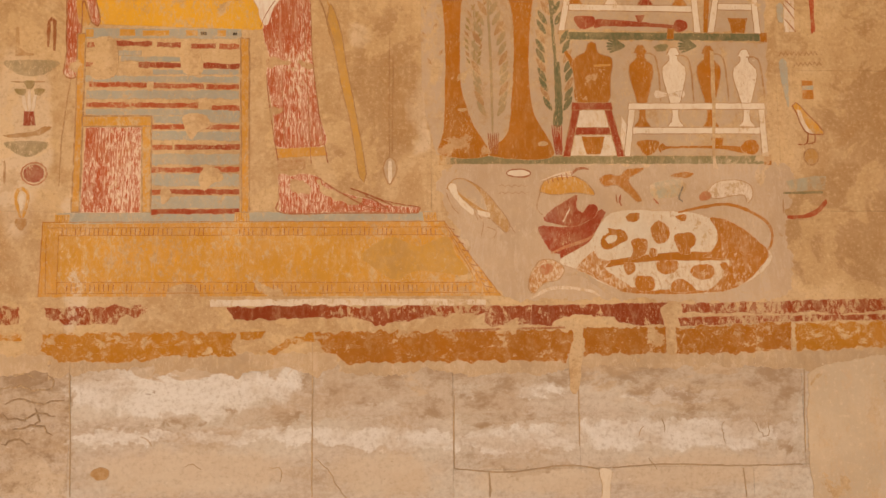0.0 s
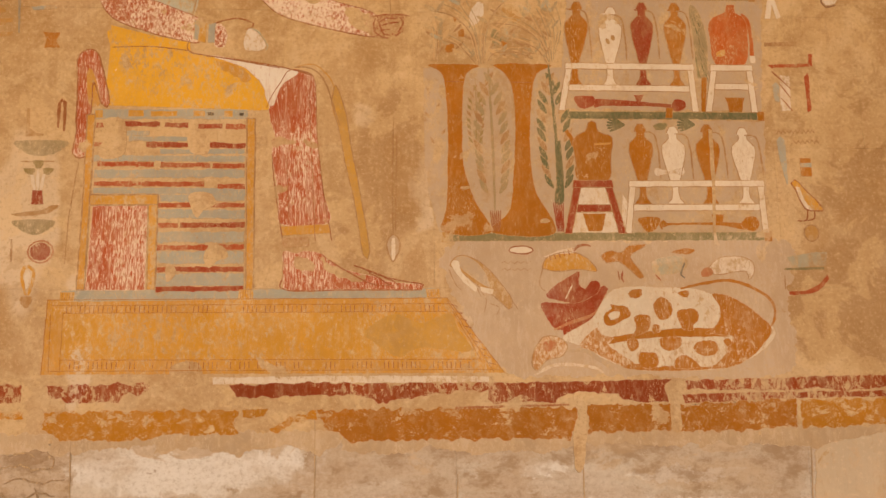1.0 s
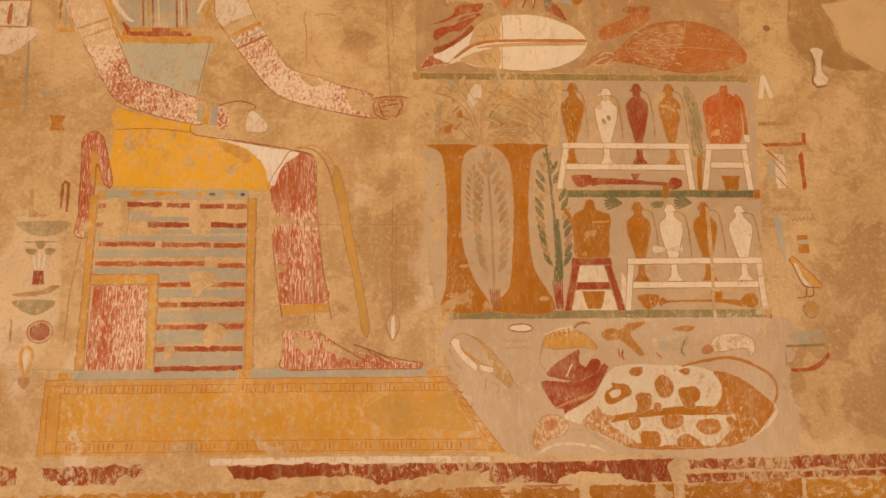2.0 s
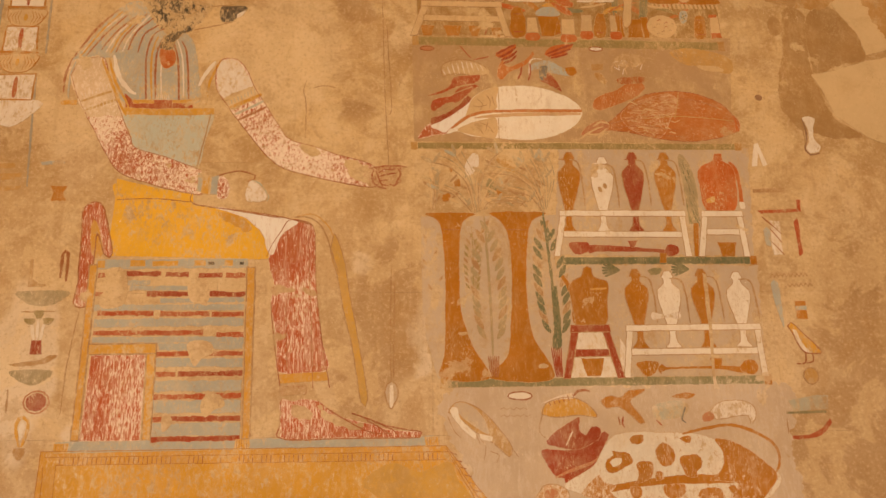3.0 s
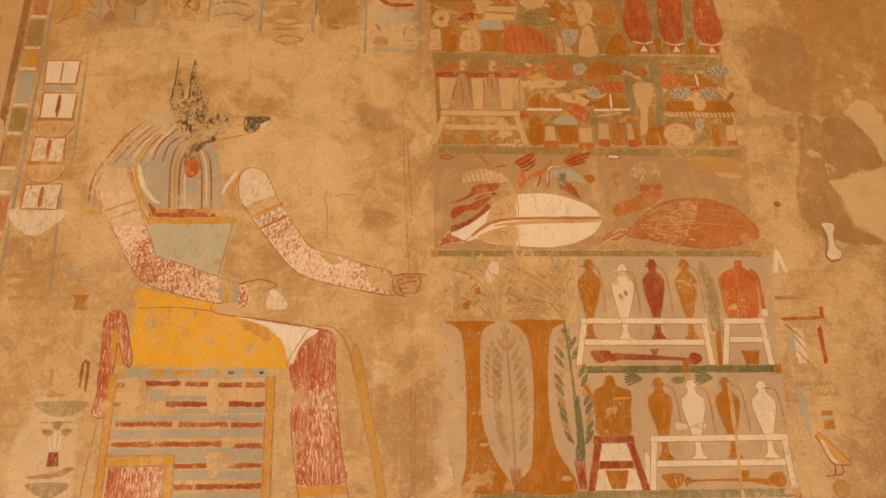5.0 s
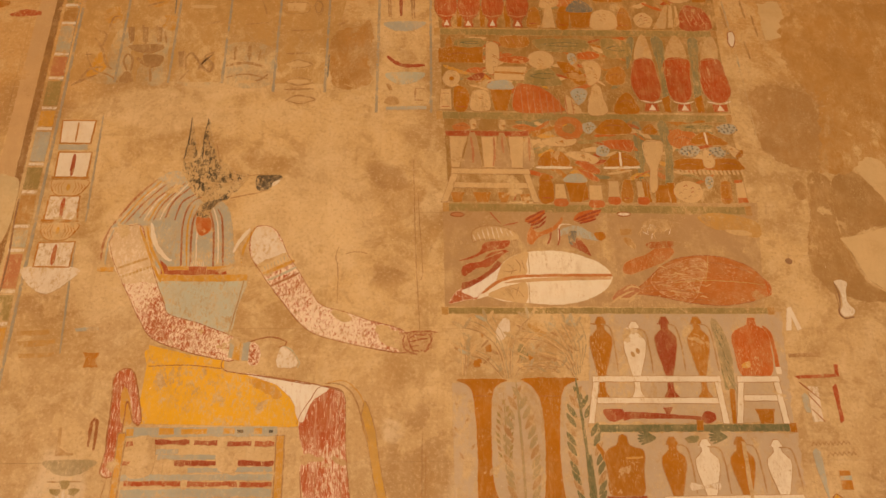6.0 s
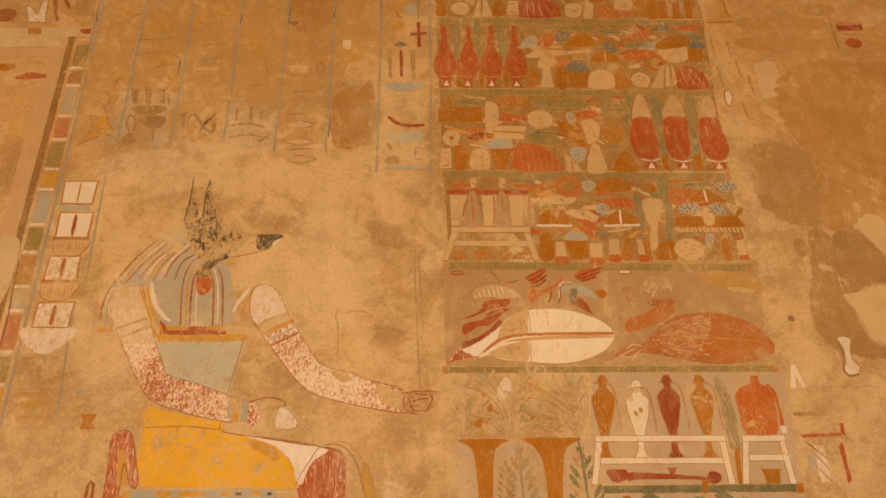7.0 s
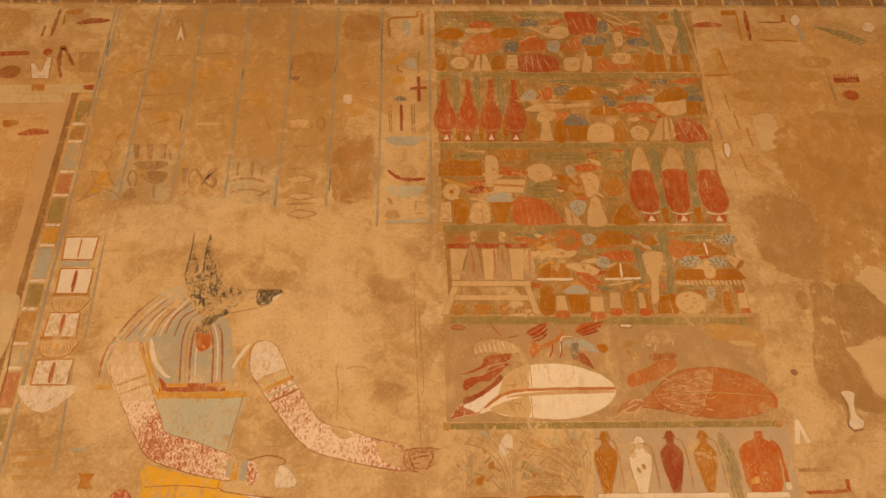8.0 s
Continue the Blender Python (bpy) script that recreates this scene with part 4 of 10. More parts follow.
# low back rest behind the seat
part("back_panel", [(-1.237, 2.668), (-1.246, 2.883), (-1.249, 2.982), (-1.217, 3.02), (-1.179, 3.012), (-1.155, 2.957), (-1.114, 2.795), (-1.145, 2.791), (-1.182, 2.883), (-1.184, 2.786), (-1.191, 2.691), (-1.191, 2.579), (-1.243, 2.58)], FLESH_STREAK, throne, 2, edge=LINE, label="red painted low backrest, flaked")
part("inner_strip", [(-1.21, 2.92), (-1.188, 2.932), (-1.15, 2.795), (-1.194, 2.791)], OCHRE_WORN, throne, 3)

# ---- left column of signs ----
SIGNS = "signs beside the throne"
sign("leg_sign", [(-1.434, 2.771), (-1.423, 2.771), (-1.417, 2.689), (-1.395, 2.671), (-1.363, 2.665), (-1.364, 2.656), (-1.431, 2.655)], SHADE, "faded brown leg-shaped sign", soft=False, group=SIGNS)
stroke("hook_sign", [(-1.308, 2.69), (-1.31, 2.791), (-1.3, 2.807), (-1.289, 2.796), (-1.286, 2.677)], 0.014, LINE, "brown folded cloth sign", group=SIGNS)
sign("basket_sign", [(-1.468, 2.634), (-1.271, 2.636), (-1.291, 2.6), (-1.337, 2.577), (-1.401, 2.576), (-1.445, 2.598)], GREEN_FADED, "faded green basket sign", group=SIGNS)
plant = thing("papyrus_sign", [(-1.367, 2.377)][0], "papyrus clump sign with red pot", "painted sign", SIGNS)
part("pot", [(-1.389, 2.433), (-1.351, 2.433), (-1.344, 2.377), (-1.391, 2.377)], RED, plant, 2, soft=False)
for pts in ([(-1.382, 2.433), (-1.393, 2.484), (-1.403, 2.518)], [(-1.37, 2.433), (-1.373, 2.518)], [(-1.357, 2.433), (-1.351, 2.485), (-1.344, 2.518)]):
    Relief().line(pts, 0.012, WHITE_WORN, 2, True).make("stem", plant)
for pts in ([(-1.431, 2.522), (-1.386, 2.522), (-1.394, 2.495), (-1.415, 2.5)], [(-1.396, 2.554), (-1.354, 2.554), (-1.365, 2.523), (-1.382, 2.522)], [(-1.356, 2.523), (-1.31, 2.523), (-1.33, 2.496), (-1.351, 2.5)]):
    part("flower", pts, GREEN_PALE, plant, 3)
sign("snake_sign", [(-1.463, 2.339), (-1.412, 2.348), (-1.349, 2.355), (-1.308, 2.375), (-1.282, 2.371), (-1.307, 2.349), (-1.359, 2.335), (-1.433, 2.33)], SHADE, "brown horned snake sign", group=SIGNS)
sign("basket_sign", [(-1.457, 2.313), (-1.297, 2.313), (-1.316, 2.278), (-1.366, 2.255), (-1.42, 2.273)], GREEN_FADED, "faded grey-green basket sign", group=SIGNS)
disc = thing("disc_sign", [(-1.341, 2.159)][0], "dark red sun disc sign with pale ring", "painted sign", SIGNS)
part("disc", ellipse([(-1.342, 2.19)][0], 0.040, 0.036), RED, disc, 2)
Relief().line(ellipse([(-1.342, 2.19)][0], 0.048, 0.043), 0.006, PINK, 2, True, True, 1).make("ring", disc)
loop = thing("loop_sign", [(-1.379, 1.972)][0], "yellow tied loop amulet sign", "painted sign", SIGNS)
Relief().line([(-1.385, 2.021), (-1.405, 2.087), (-1.398, 2.126), (-1.382, 2.132), (-1.364, 2.119), (-1.361, 2.08), (-1.377, 2.021)], 0.014, OCHRE, 2, True).make("loop", loop)
part("knot", [(-1.402, 2.015), (-1.362, 2.015), (-1.363, 1.989), (-1.375, 1.972), (-1.387, 1.972), (-1.401, 1.989)], SHADE, loop, 3)
part("loop_inside", [(-1.384, 2.043), (-1.395, 2.093), (-1.383, 2.117), (-1.37, 2.093)], WHITE_WORN, loop, 1)
stroke("bar_sign", [(-1.454, 2.24), (-1.45, 2.15)], 0.008, LINE_SOFT, "thin brown upright sign", group=SIGNS)
stroke("bar_sign", [(-1.443, 2.551), (-1.315, 2.552)], 0.006, SHADE, "faint brown bar sign", group=SIGNS)
stroke("column_line", [(-1.219, 2.564), (-1.243, 2.34), (-1.248, 2.141)], 0.004, LINE_SOFT, "thin brown ruled line", "painted line")
# ---- seated figure: plain painted shapes in one mesh ----
f = Relief()
f.fill([(-1.373, 3.671), (-1.316, 3.787), (-1.253, 3.882), (-1.187, 3.973), (-1.114, 4.004), (-1.034, 3.959), (-0.961, 3.855), (-0.884, 3.832), (-0.843, 3.752), (-0.814, 3.566), (-0.827, 3.488), (-1.111, 3.481), (-1.167, 3.576), (-1.196, 3.707)], WIG, 2)
for pts in ([(-1.368, 3.705), (-1.287, 3.852), (-1.198, 3.954)], [(-1.315, 3.717), (-1.246, 3.823), (-1.157, 3.928)], [(-1.254, 3.747), (-1.198, 3.838), (-1.114, 3.925)], [(-1.189, 3.736), (-1.158, 3.818), (-1.07, 3.938)], [(-1.138, 3.747), (-1.11, 3.839), (-1.042, 3.914)], [(-1.095, 3.736), (-1.072, 3.83), (-1.014, 3.878)], [(-1.038, 3.481), (-1.055, 3.707), (-1.034, 3.824), (-0.987, 3.86)], [(-0.997, 3.482), (-1.013, 3.708), (-0.988, 3.819)], [(-0.898, 3.482), (-0.919, 3.708), (-0.959, 3.825)], [(-0.857, 3.496), (-0.88, 3.723), (-0.906, 3.796)]):
    f.line(pts, 0.010, LINE_RED, 3)
for pts in ([(-1.343, 3.706), (-1.265, 3.837), (-1.177, 3.949)], [(-1.211, 3.73), (-1.172, 3.829), (-1.094, 3.928)], [(-1.015, 3.495), (-1.033, 3.708), (-1.013, 3.819)]):
    f.line(pts, 0.010, OCHRE_WORN, 3)
for pts in ([(-1.332, 3.735), (-1.256, 3.846), (-1.166, 3.937)], [(-1.233, 3.735), (-1.185, 3.835), (-1.104, 3.931)], [(-1.16, 3.742), (-1.129, 3.83), (-1.054, 3.932)], [(-0.975, 3.509), (-0.988, 3.679), (-0.977, 3.807)], [(-0.88, 3.51), (-0.899, 3.708), (-0.933, 3.813)]):
    f.line(pts, 0.008, WHITE_WORN, 3)
f.fill([(-0.997, 3.754), (-0.937, 3.749), (-0.929, 3.685), (-0.964, 3.656), (-0.991, 3.679)], BRICK, 4)
# head: flaked dark patches
f.fill([(-1.094, 4.004), (-1.09, 4.096), (-1.081, 4.222), (-1.08, 4.312), (-1.053, 4.191), (-1.021, 4.072), (-1.015, 4.176), (-1.001, 4.307), (-0.968, 4.173), (-0.939, 4.067), (-0.924, 4.018), (-0.969, 3.945), (-0.983, 3.866), (-1.027, 3.914), (-1.067, 3.959)], BLACK_WORN, 4)
f.fill([(-0.977, 4.03), (-0.923, 4.006), (-0.814, 3.982), (-0.792, 3.958), (-0.855, 3.94), (-0.931, 3.939), (-0.97, 3.96)], BLACK_WORN, 4)
f.fill([(-0.75, 3.971), (-0.692, 3.984), (-0.635, 3.981), (-0.624, 3.969), (-0.664, 3.941), (-0.687, 3.908), (-0.738, 3.901)], BLACK, 4, True, 0.004)
f.fill([(-0.674, 3.938), (-0.637, 3.96), (-0.648, 3.935), (-0.673, 3.923)], WHITE, 5)
f.fill([(-0.988, 3.819), (-0.955, 3.837), (-0.911, 3.855), (-0.879, 3.897), (-0.858, 3.885), (-0.866, 3.855), (-0.909, 3.831), (-0.932, 3.802), (-0.943, 3.755), (-0.982, 3.749), (-0.999, 3.772)], BLACK_WORN, 5, True, 0.008)
f.fill([(-0.983, 3.819), (-0.95, 3.837), (-0.906, 3.855), (-0.883, 3.879), (-0.871, 3.855), (-0.914, 3.831), (-0.936, 3.796), (-0.976, 3.79)], BLACK, 6, True, 0.007)
f.fill([(-1.071, 3.956), (-1.085, 4.047), (-1.062, 4.128), (-1.011, 4.073), (-0.944, 4.098), (-0.868, 4.019), (-0.784, 3.983), (-0.829, 3.904), (-0.906, 3.849), (-0.953, 3.813), (-1.024, 3.878)], SOOT_FLECK, 3, True, 0.01)
f.line([(-1.079, 4.309), (-1.081, 4.191), (-1.092, 4.065)], 0.007, BLACK, 5)
f.line([(-1, 4.303), (-1.011, 4.191), (-1.005, 4.066)], 0.006, BLACK, 5)
f.line([(-0.949, 4.161), (-0.921, 4.036)], 0.005, LINE_SOFT, 5)
f.line([(-0.931, 3.945), (-0.794, 3.977), (-0.692, 3.99)], 0.004, LINE_SOFT, 3)
f.line([(-0.856, 3.856), (-0.762, 3.88), (-0.674, 3.905)], 0.005, LINE_SOFT, 3)
# collar, torso
f.fill([(-1.138, 3.44), (-0.997, 3.426), (-0.757, 3.449), (-0.775, 3.305), (-0.803, 3.17), (-0.905, 3.207), (-1.057, 3.265), (-1.094, 3.345)], TORSO, 1)
f.fill([(-1.138, 3.463), (-1.01, 3.457), (-0.84, 3.461), (-0.747, 3.464), (-0.744, 3.433), (-0.836, 3.427), (-1.007, 3.427), (-1.129, 3.429)], OCHRE, 4, False)
f.fill([(-1.133, 3.536), (-1.093, 3.496), (-1.016, 3.502), (-0.844, 3.503), (-0.835, 3.463), (-0.986, 3.457), (-1.123, 3.463)], RED_WORN, 3, False)
f.fill([(-1.099, 3.502), (-1.006, 3.502), (-1.003, 3.483), (-1.092, 3.482)], OCHRE_WORN, 5, False)
f.fill([(-0.927, 3.502), (-0.839, 3.503), (-0.837, 3.486), (-0.925, 3.486)], OCHRE_WORN, 5, False)
for k in range(7):
    (xa, za), (xb, zb) = [(-0.997, 3.513), (-0.943, 3.514)]
    f.line([(xa + (xb - xa) * k / 6, za + 0.012), (xa + (xb - xa) * k / 6, za - 0.012)], 0.005, WHITE_WORN, 6, False)
f.line([(-1.195, 3.721), (-1.167, 3.621), (-1.11, 3.542), (-1.084, 3.531)], 0.022, WHITE, 5)
f.line([(-0.754, 3.695), (-0.798, 3.623), (-0.819, 3.572)], 0.018, WHITE, 5)
f.line([(-1.215, 3.706), (-1.178, 3.593), (-1.124, 3.495), (-1.105, 3.454)], 0.012, OCHRE, 5)
f.line([(-0.73, 3.704), (-0.772, 3.595), (-0.783, 3.482)], 0.012, OCHRE, 5)
f.line([(-0.756, 3.441), (-0.78, 3.305), (-0.803, 3.17)], 0.006, LINE_SOFT, 4)
# arms
LARM = [(-1.367, 3.62), (-1.345, 3.683), (-1.294, 3.706), (-1.234, 3.701), (-1.198, 3.592), (-1.137, 3.432), (-1.086, 3.313), (-1.063, 3.27), (-0.931, 3.228), (-0.789, 3.17), (-0.755, 3.155), (-0.767, 3.062), (-0.87, 3.072), (-1.014, 3.113), (-1.122, 3.16), (-1.188, 3.251), (-1.242, 3.35), (-1.291, 3.439), (-1.336, 3.53)]
f.fill(LARM, FLESH, 3)
f.line(LARM, 0.0032, LINE_RED, 6, True, True, 1)
f.fill([(-1.385, 3.672), (-1.334, 3.702), (-1.25, 3.708), (-1.213, 3.621), (-1.166, 3.53), (-1.124, 3.429), (-1.201, 3.424), (-1.283, 3.424), (-1.338, 3.529)], ARM_PALE, 4, True, 0.010)
for pts in ([(-1.313, 3.49), (-1.248, 3.518), (-1.187, 3.541)], [(-1.296, 3.446), (-1.232, 3.473), (-1.163, 3.502)]):
    f.line(pts, 0.015, OCHRE_FAINT, 5)
for k in range(9):
    u = k / 8
    for (xa, za), (xb, zb) in ([(-1.312, 3.518), (-1.201, 3.569)], [(-1.292, 3.451), (-1.176, 3.49)]):
        x, z = xa + (xb - xa) * u, za + (zb - za) * u
        f.line([(x, z + 0.010), (x + 0.004, z - 0.010)], 0.006, WHITE_WORN, 6, False)
f.line([(-1.244, 3.702), (-1.207, 3.615), (-1.165, 3.518), (-1.118, 3.424)], 0.014, OCHRE, 7)
f.line([(-1.37, 3.707), (-1.392, 3.626), (-1.393, 3.535)], 0.010, LINE_RED, 5)
f.line([(-1.349, 3.702), (-1.372, 3.62), (-1.369, 3.507)], 0.008, BLUE, 5)
f.fill([(-1.401, 3.495), (-1.328, 3.496), (-1.325, 3.476), (-1.398, 3.476)], OCHRE_WORN, 5, False)
RARM = [(-0.748, 3.675), (-0.713, 3.71), (-0.655, 3.701), (-0.612, 3.647), (-0.578, 3.567), (-0.514, 3.461), (-0.461, 3.373), (-0.415, 3.314), (-0.312, 3.281), (-0.215, 3.244), (-0.06, 3.191), (-0.046, 3.097), (-0.165, 3.107), (-0.308, 3.139), (-0.429, 3.175), (-0.493, 3.217), (-0.569, 3.308), (-0.642, 3.406), (-0.717, 3.516), (-0.746, 3.578)]
f.fill(RARM, FLESH, 3)
f.fill([(-0.743, 3.675), (-0.71, 3.704), (-0.659, 3.695), (-0.616, 3.635), (-0.588, 3.567), (-0.687, 3.505), (-0.723, 3.533), (-0.742, 3.595)], WHITE_WORN, 4)
f.line(RARM, 0.0032, LINE_RED, 6, True, True, 1)
f.fill([(-0.707, 3.51), (-0.573, 3.579), (-0.551, 3.528), (-0.646, 3.466), (-0.684, 3.46)], PLASTER, 5, True, 0.008)
for k in range(9):
    (xa, za), (xb, zb) = [(-0.689, 3.486), (-0.58, 3.549)]
    f.line([(xa + (xb - xa) * k / 8, za + (zb - za) * k / 8 + 0.010), (xa + (xb - xa) * k / 8 + 0.005, za + (zb - za) * k / 8 - 0.010)], 0.006, BLUE, 7, False)
f.line([(-0.68, 3.466), (-0.618, 3.494), (-0.547, 3.533)], 0.02, OCHRE_WORN, 6)
f.line([(-0.658, 3.433), (-0.602, 3.461), (-0.535, 3.5)], 0.012, AQUA, 6)
f.line([(-0.642, 3.406), (-0.581, 3.439), (-0.519, 3.472)], 0.014, LINE_RED, 7)
f.fill([(-0.186, 3.223), (-0.118, 3.207), (-0.075, 3.186), (-0.099, 3.154), (-0.079, 3.107), (-0.146, 3.128), (-0.166, 3.165)], PLASTER, 5, True, 0.014)
f.fill([(-0.371, 3.298), (-0.312, 3.281), (-0.283, 3.249), (-0.335, 3.239)], PLASTER, 5, True, 0.01)
# fists
f.fill([(-0.087, 3.179), (0.004, 3.189), (0.067, 3.189), (0.062, 3.168), (0.028, 3.152), (0.057, 3.137), (0.052, 3.111), (0.014, 3.105), (-0.005, 3.085), (-0.058, 3.09), (-0.086, 3.105)], FLESH_PALE, 4)
for pts in ([(-0.072, 3.179), (-0.029, 3.187), (0.019, 3.192), (0.082, 3.187)], [(-0.058, 3.173), (-0.065, 3.137), (-0.048, 3.1), (-0.005, 3.087)], [(-0.039, 3.158), (-0.01, 3.173), (0.028, 3.171)], [(-0.034, 3.142), (-0.0, 3.152), (0.038, 3.158)], [(-0.029, 3.121), (0.004, 3.126)], [(-0.024, 3.105), (0.004, 3.098)],
            [(0.043, 3.179), (0.057, 3.158), (0.047, 3.131), (0.033, 3.111)], [(-0.048, 3.168), (-0.034, 3.126), (-0.02, 3.095)], [(0.047, 3.116), (0.028, 3.1), (0.009, 3.105)]):
    f.line(pts, 0.0085, LINE_RED, 6)
f.fill([(-0.792, 3.155), (-0.754, 3.144), (-0.757, 3.062), (-0.796, 3.072)], BLUE, 7, False)
f.fill([(-0.773, 3.149), (-0.744, 3.142), (-0.748, 3.057), (-0.776, 3.062)], OCHRE, 8, False)
f.fill([(-0.735, 3.139), (-0.707, 3.144), (-0.71, 3.057), (-0.738, 3.057)], BLUE, 8, False)
f.fill([(-0.707, 3.139), (-0.675, 3.129), (-0.661, 3.087), (-0.672, 3.041), (-0.71, 3.046)], FLESH, 5)
f.line([(-0.723, 3.139), (-0.677, 3.155), (-0.618, 3.165), (-0.556, 3.144), (-0.56, 3.128), (-0.587, 3.118)], 0.006, LINE, 6)
f.fill([(-0.578, 3.121), (-0.544, 3.108), (-0.509, 3.066), (-0.508, 3.031), (-0.587, 3.031)], WHITE_WORN, 4)
f.line([(-0.578, 3.123), (-0.535, 3.108), (-0.494, 3.046), (-0.503, 3.026)], 0.006, AQUA, 5)
# kilt
f.fill([(-1.128, 3.129), (-0.965, 3.088), (-0.808, 3.057), (-0.805, 3.016), (-1.117, 3.032)], KILT, 3, False)
f.fill([(-1.13, 3.108), (-0.963, 3.072), (-0.817, 3.047), (-0.805, 3.011), (-0.631, 2.985), (-0.544, 2.92), (-0.493, 2.831), (-0.488, 2.773), (-0.664, 2.774), (-0.936, 2.78), (-1.09, 2.785), (-1.132, 2.8), (-1.129, 2.932), (-1.126, 3.032)], KILT, 2)
f.line([(-1.117, 3.032), (-0.96, 3.037), (-0.81, 3.021)], 0.005, LINE, 5)
f.line([(-0.81, 3.072), (-0.805, 3.016), (-0.631, 2.985), (-0.443, 2.95)], 0.006, LINE, 5)
f.fill([(-0.725, 3.001), (-0.631, 2.99), (-0.514, 2.97), (-0.378, 2.942), (-0.381, 2.917), (-0.435, 2.875), (-0.468, 2.787), (-0.492, 2.807), (-0.514, 2.88), (-0.578, 2.943), (-0.639, 2.97)], APRON, 3)
f.line([(-0.631, 2.988), (-0.49, 2.965), (-0.373, 2.939), (-0.307, 2.917)], 0.006, LINE, 6)
f.fill([(-0.7, 2.981), (-0.606, 2.955), (-0.558, 2.918), (-0.575, 2.89), (-0.651, 2.93)], OCHRE_WORN, 3, True, 0.012)
# leg, anklet, foot
LEG = [(-0.485, 2.799), (-0.469, 2.838), (-0.438, 2.887), (-0.403, 2.937), (-0.361, 2.934), (-0.319, 2.922), (-0.299, 2.877), (-0.297, 2.778), (-0.289, 2.657), (-0.277, 2.539), (-0.261, 2.423), (-0.241, 2.306), (-0.421, 2.299), (-0.438, 2.402), (-0.456, 2.517), (-0.468, 2.588), (-0.457, 2.658), (-0.478, 2.731)]
f.fill(LEG, FLESH_STREAK, 3)
f.fill([(-0.468, 2.649), (-0.415, 2.654), (-0.371, 2.64), (-0.379, 2.626), (-0.424, 2.626), (-0.459, 2.612)], FLESH_PALE, 4, True, 0.012)
f.fill([(-0.34, 2.645), (-0.3, 2.641), (-0.273, 2.623), (-0.3, 2.613), (-0.331, 2.622)], FLESH_PALE, 4, True, 0.012)
for pts in ([(-0.299, 2.877), (-0.289, 2.657), (-0.261, 2.423), (-0.226, 2.234)], [(-0.468, 2.588), (-0.453, 2.448), (-0.418, 2.237)], [(-0.327, 2.877), (-0.309, 2.563), (-0.292, 2.235)], [(-0.408, 2.564), (-0.395, 2.307)], [(-0.494, 2.779), (-0.473, 2.833), (-0.438, 2.892), (-0.403, 2.942), (-0.319, 2.927), (-0.297, 2.877)]):
    f.line(pts, 0.004, LINE_RED, 5)
f.fill([(-0.424, 2.29), (-0.241, 2.3), (-0.232, 2.264), (-0.419, 2.254)], OCHRE_WORN, 4, False)
f.fill([(-0.424, 2.245), (-0.315, 2.25), (-0.314, 2.21), (-0.419, 2.205)], FLESH_PALE, 3, False)
FOOT = [(-0.414, 2.187), (-0.366, 2.183), (-0.327, 2.192), (-0.271, 2.183), (-0.227, 2.152), (-0.183, 2.121), (-0.131, 2.107), (-0.074, 2.094), (0.014, 2.067), (0.08, 2.063), (0.132, 2.058), (0.128, 2.038), (-0.008, 2.038), (-0.139, 2.041), (-0.27, 2.038), (-0.4, 2.038), (-0.413, 2.098)]
f.fill(FOOT, FLESH_STREAK, 3)
f.fill([(-0.366, 2.169), (-0.314, 2.156), (-0.288, 2.125), (-0.322, 2.112), (-0.37, 2.129)], FLESH_PALE, 4, True, 0.01)
f.fill([(-0.266, 2.17), (-0.183, 2.116), (-0.096, 2.094), (-0.122, 2.072), (-0.205, 2.094), (-0.257, 2.125)], PLASTER, 4, True, 0.012)
f.line([(-0.414, 2.187), (-0.413, 2.098), (-0.402, 2.038), (-0.139, 2.038), (0.123, 2.038), (0.132, 2.058), (0.036, 2.076), (-0.052, 2.098)], 0.006, LINE_RED, 5)
f.line([(-0.271, 2.183), (-0.183, 2.121), (-0.074, 2.063), (0.014, 2.054)], 0.005, LINE_RED, 6)
f.line([(-0.139, 2.134), (-0.074, 2.112), (0.014, 2.072), (0.036, 2.049)], 0.007, LINE_RED, 6)
f.line([(-0.082, 2.107), (-0.008, 2.063), (0.014, 2.045)], 0.006, LINE_RED, 6)
f.make("seated_relief_figure", None, "painted relief of a seated figure with flaked dark mask", "wall relief")
# hanging strap in front of the leg
strap = thing("hanging_strap", [(-0.091, 2.183)][0], "narrow yellow strap with ruled edges before the leg", "painted strap")
part("band", [(-0.234, 2.804), (-0.217, 2.879), (-0.176, 2.758), (-0.154, 2.619), (-0.118, 2.436), (-0.078, 2.192), (-0.104, 2.179), (-0.135, 2.368), (-0.176, 2.55), (-0.203, 2.688)], OCHRE_PALE, strap, 2, edge=LINE_SOFT, width=0.004)
Relief().line([(-0.385, 2.955), (-0.327, 2.954), (-0.269, 2.909), (-0.23, 2.805), (-0.201, 2.709)], 0.006, LINE_SOFT, 3).make("upper_edge", strap)
Relief().line([(-0.374, 2.96), (-0.304, 2.967), (-0.242, 2.909), (-0.202, 2.805)], 0.005, OCHRE_WORN, 2).make("upper_line", strap)
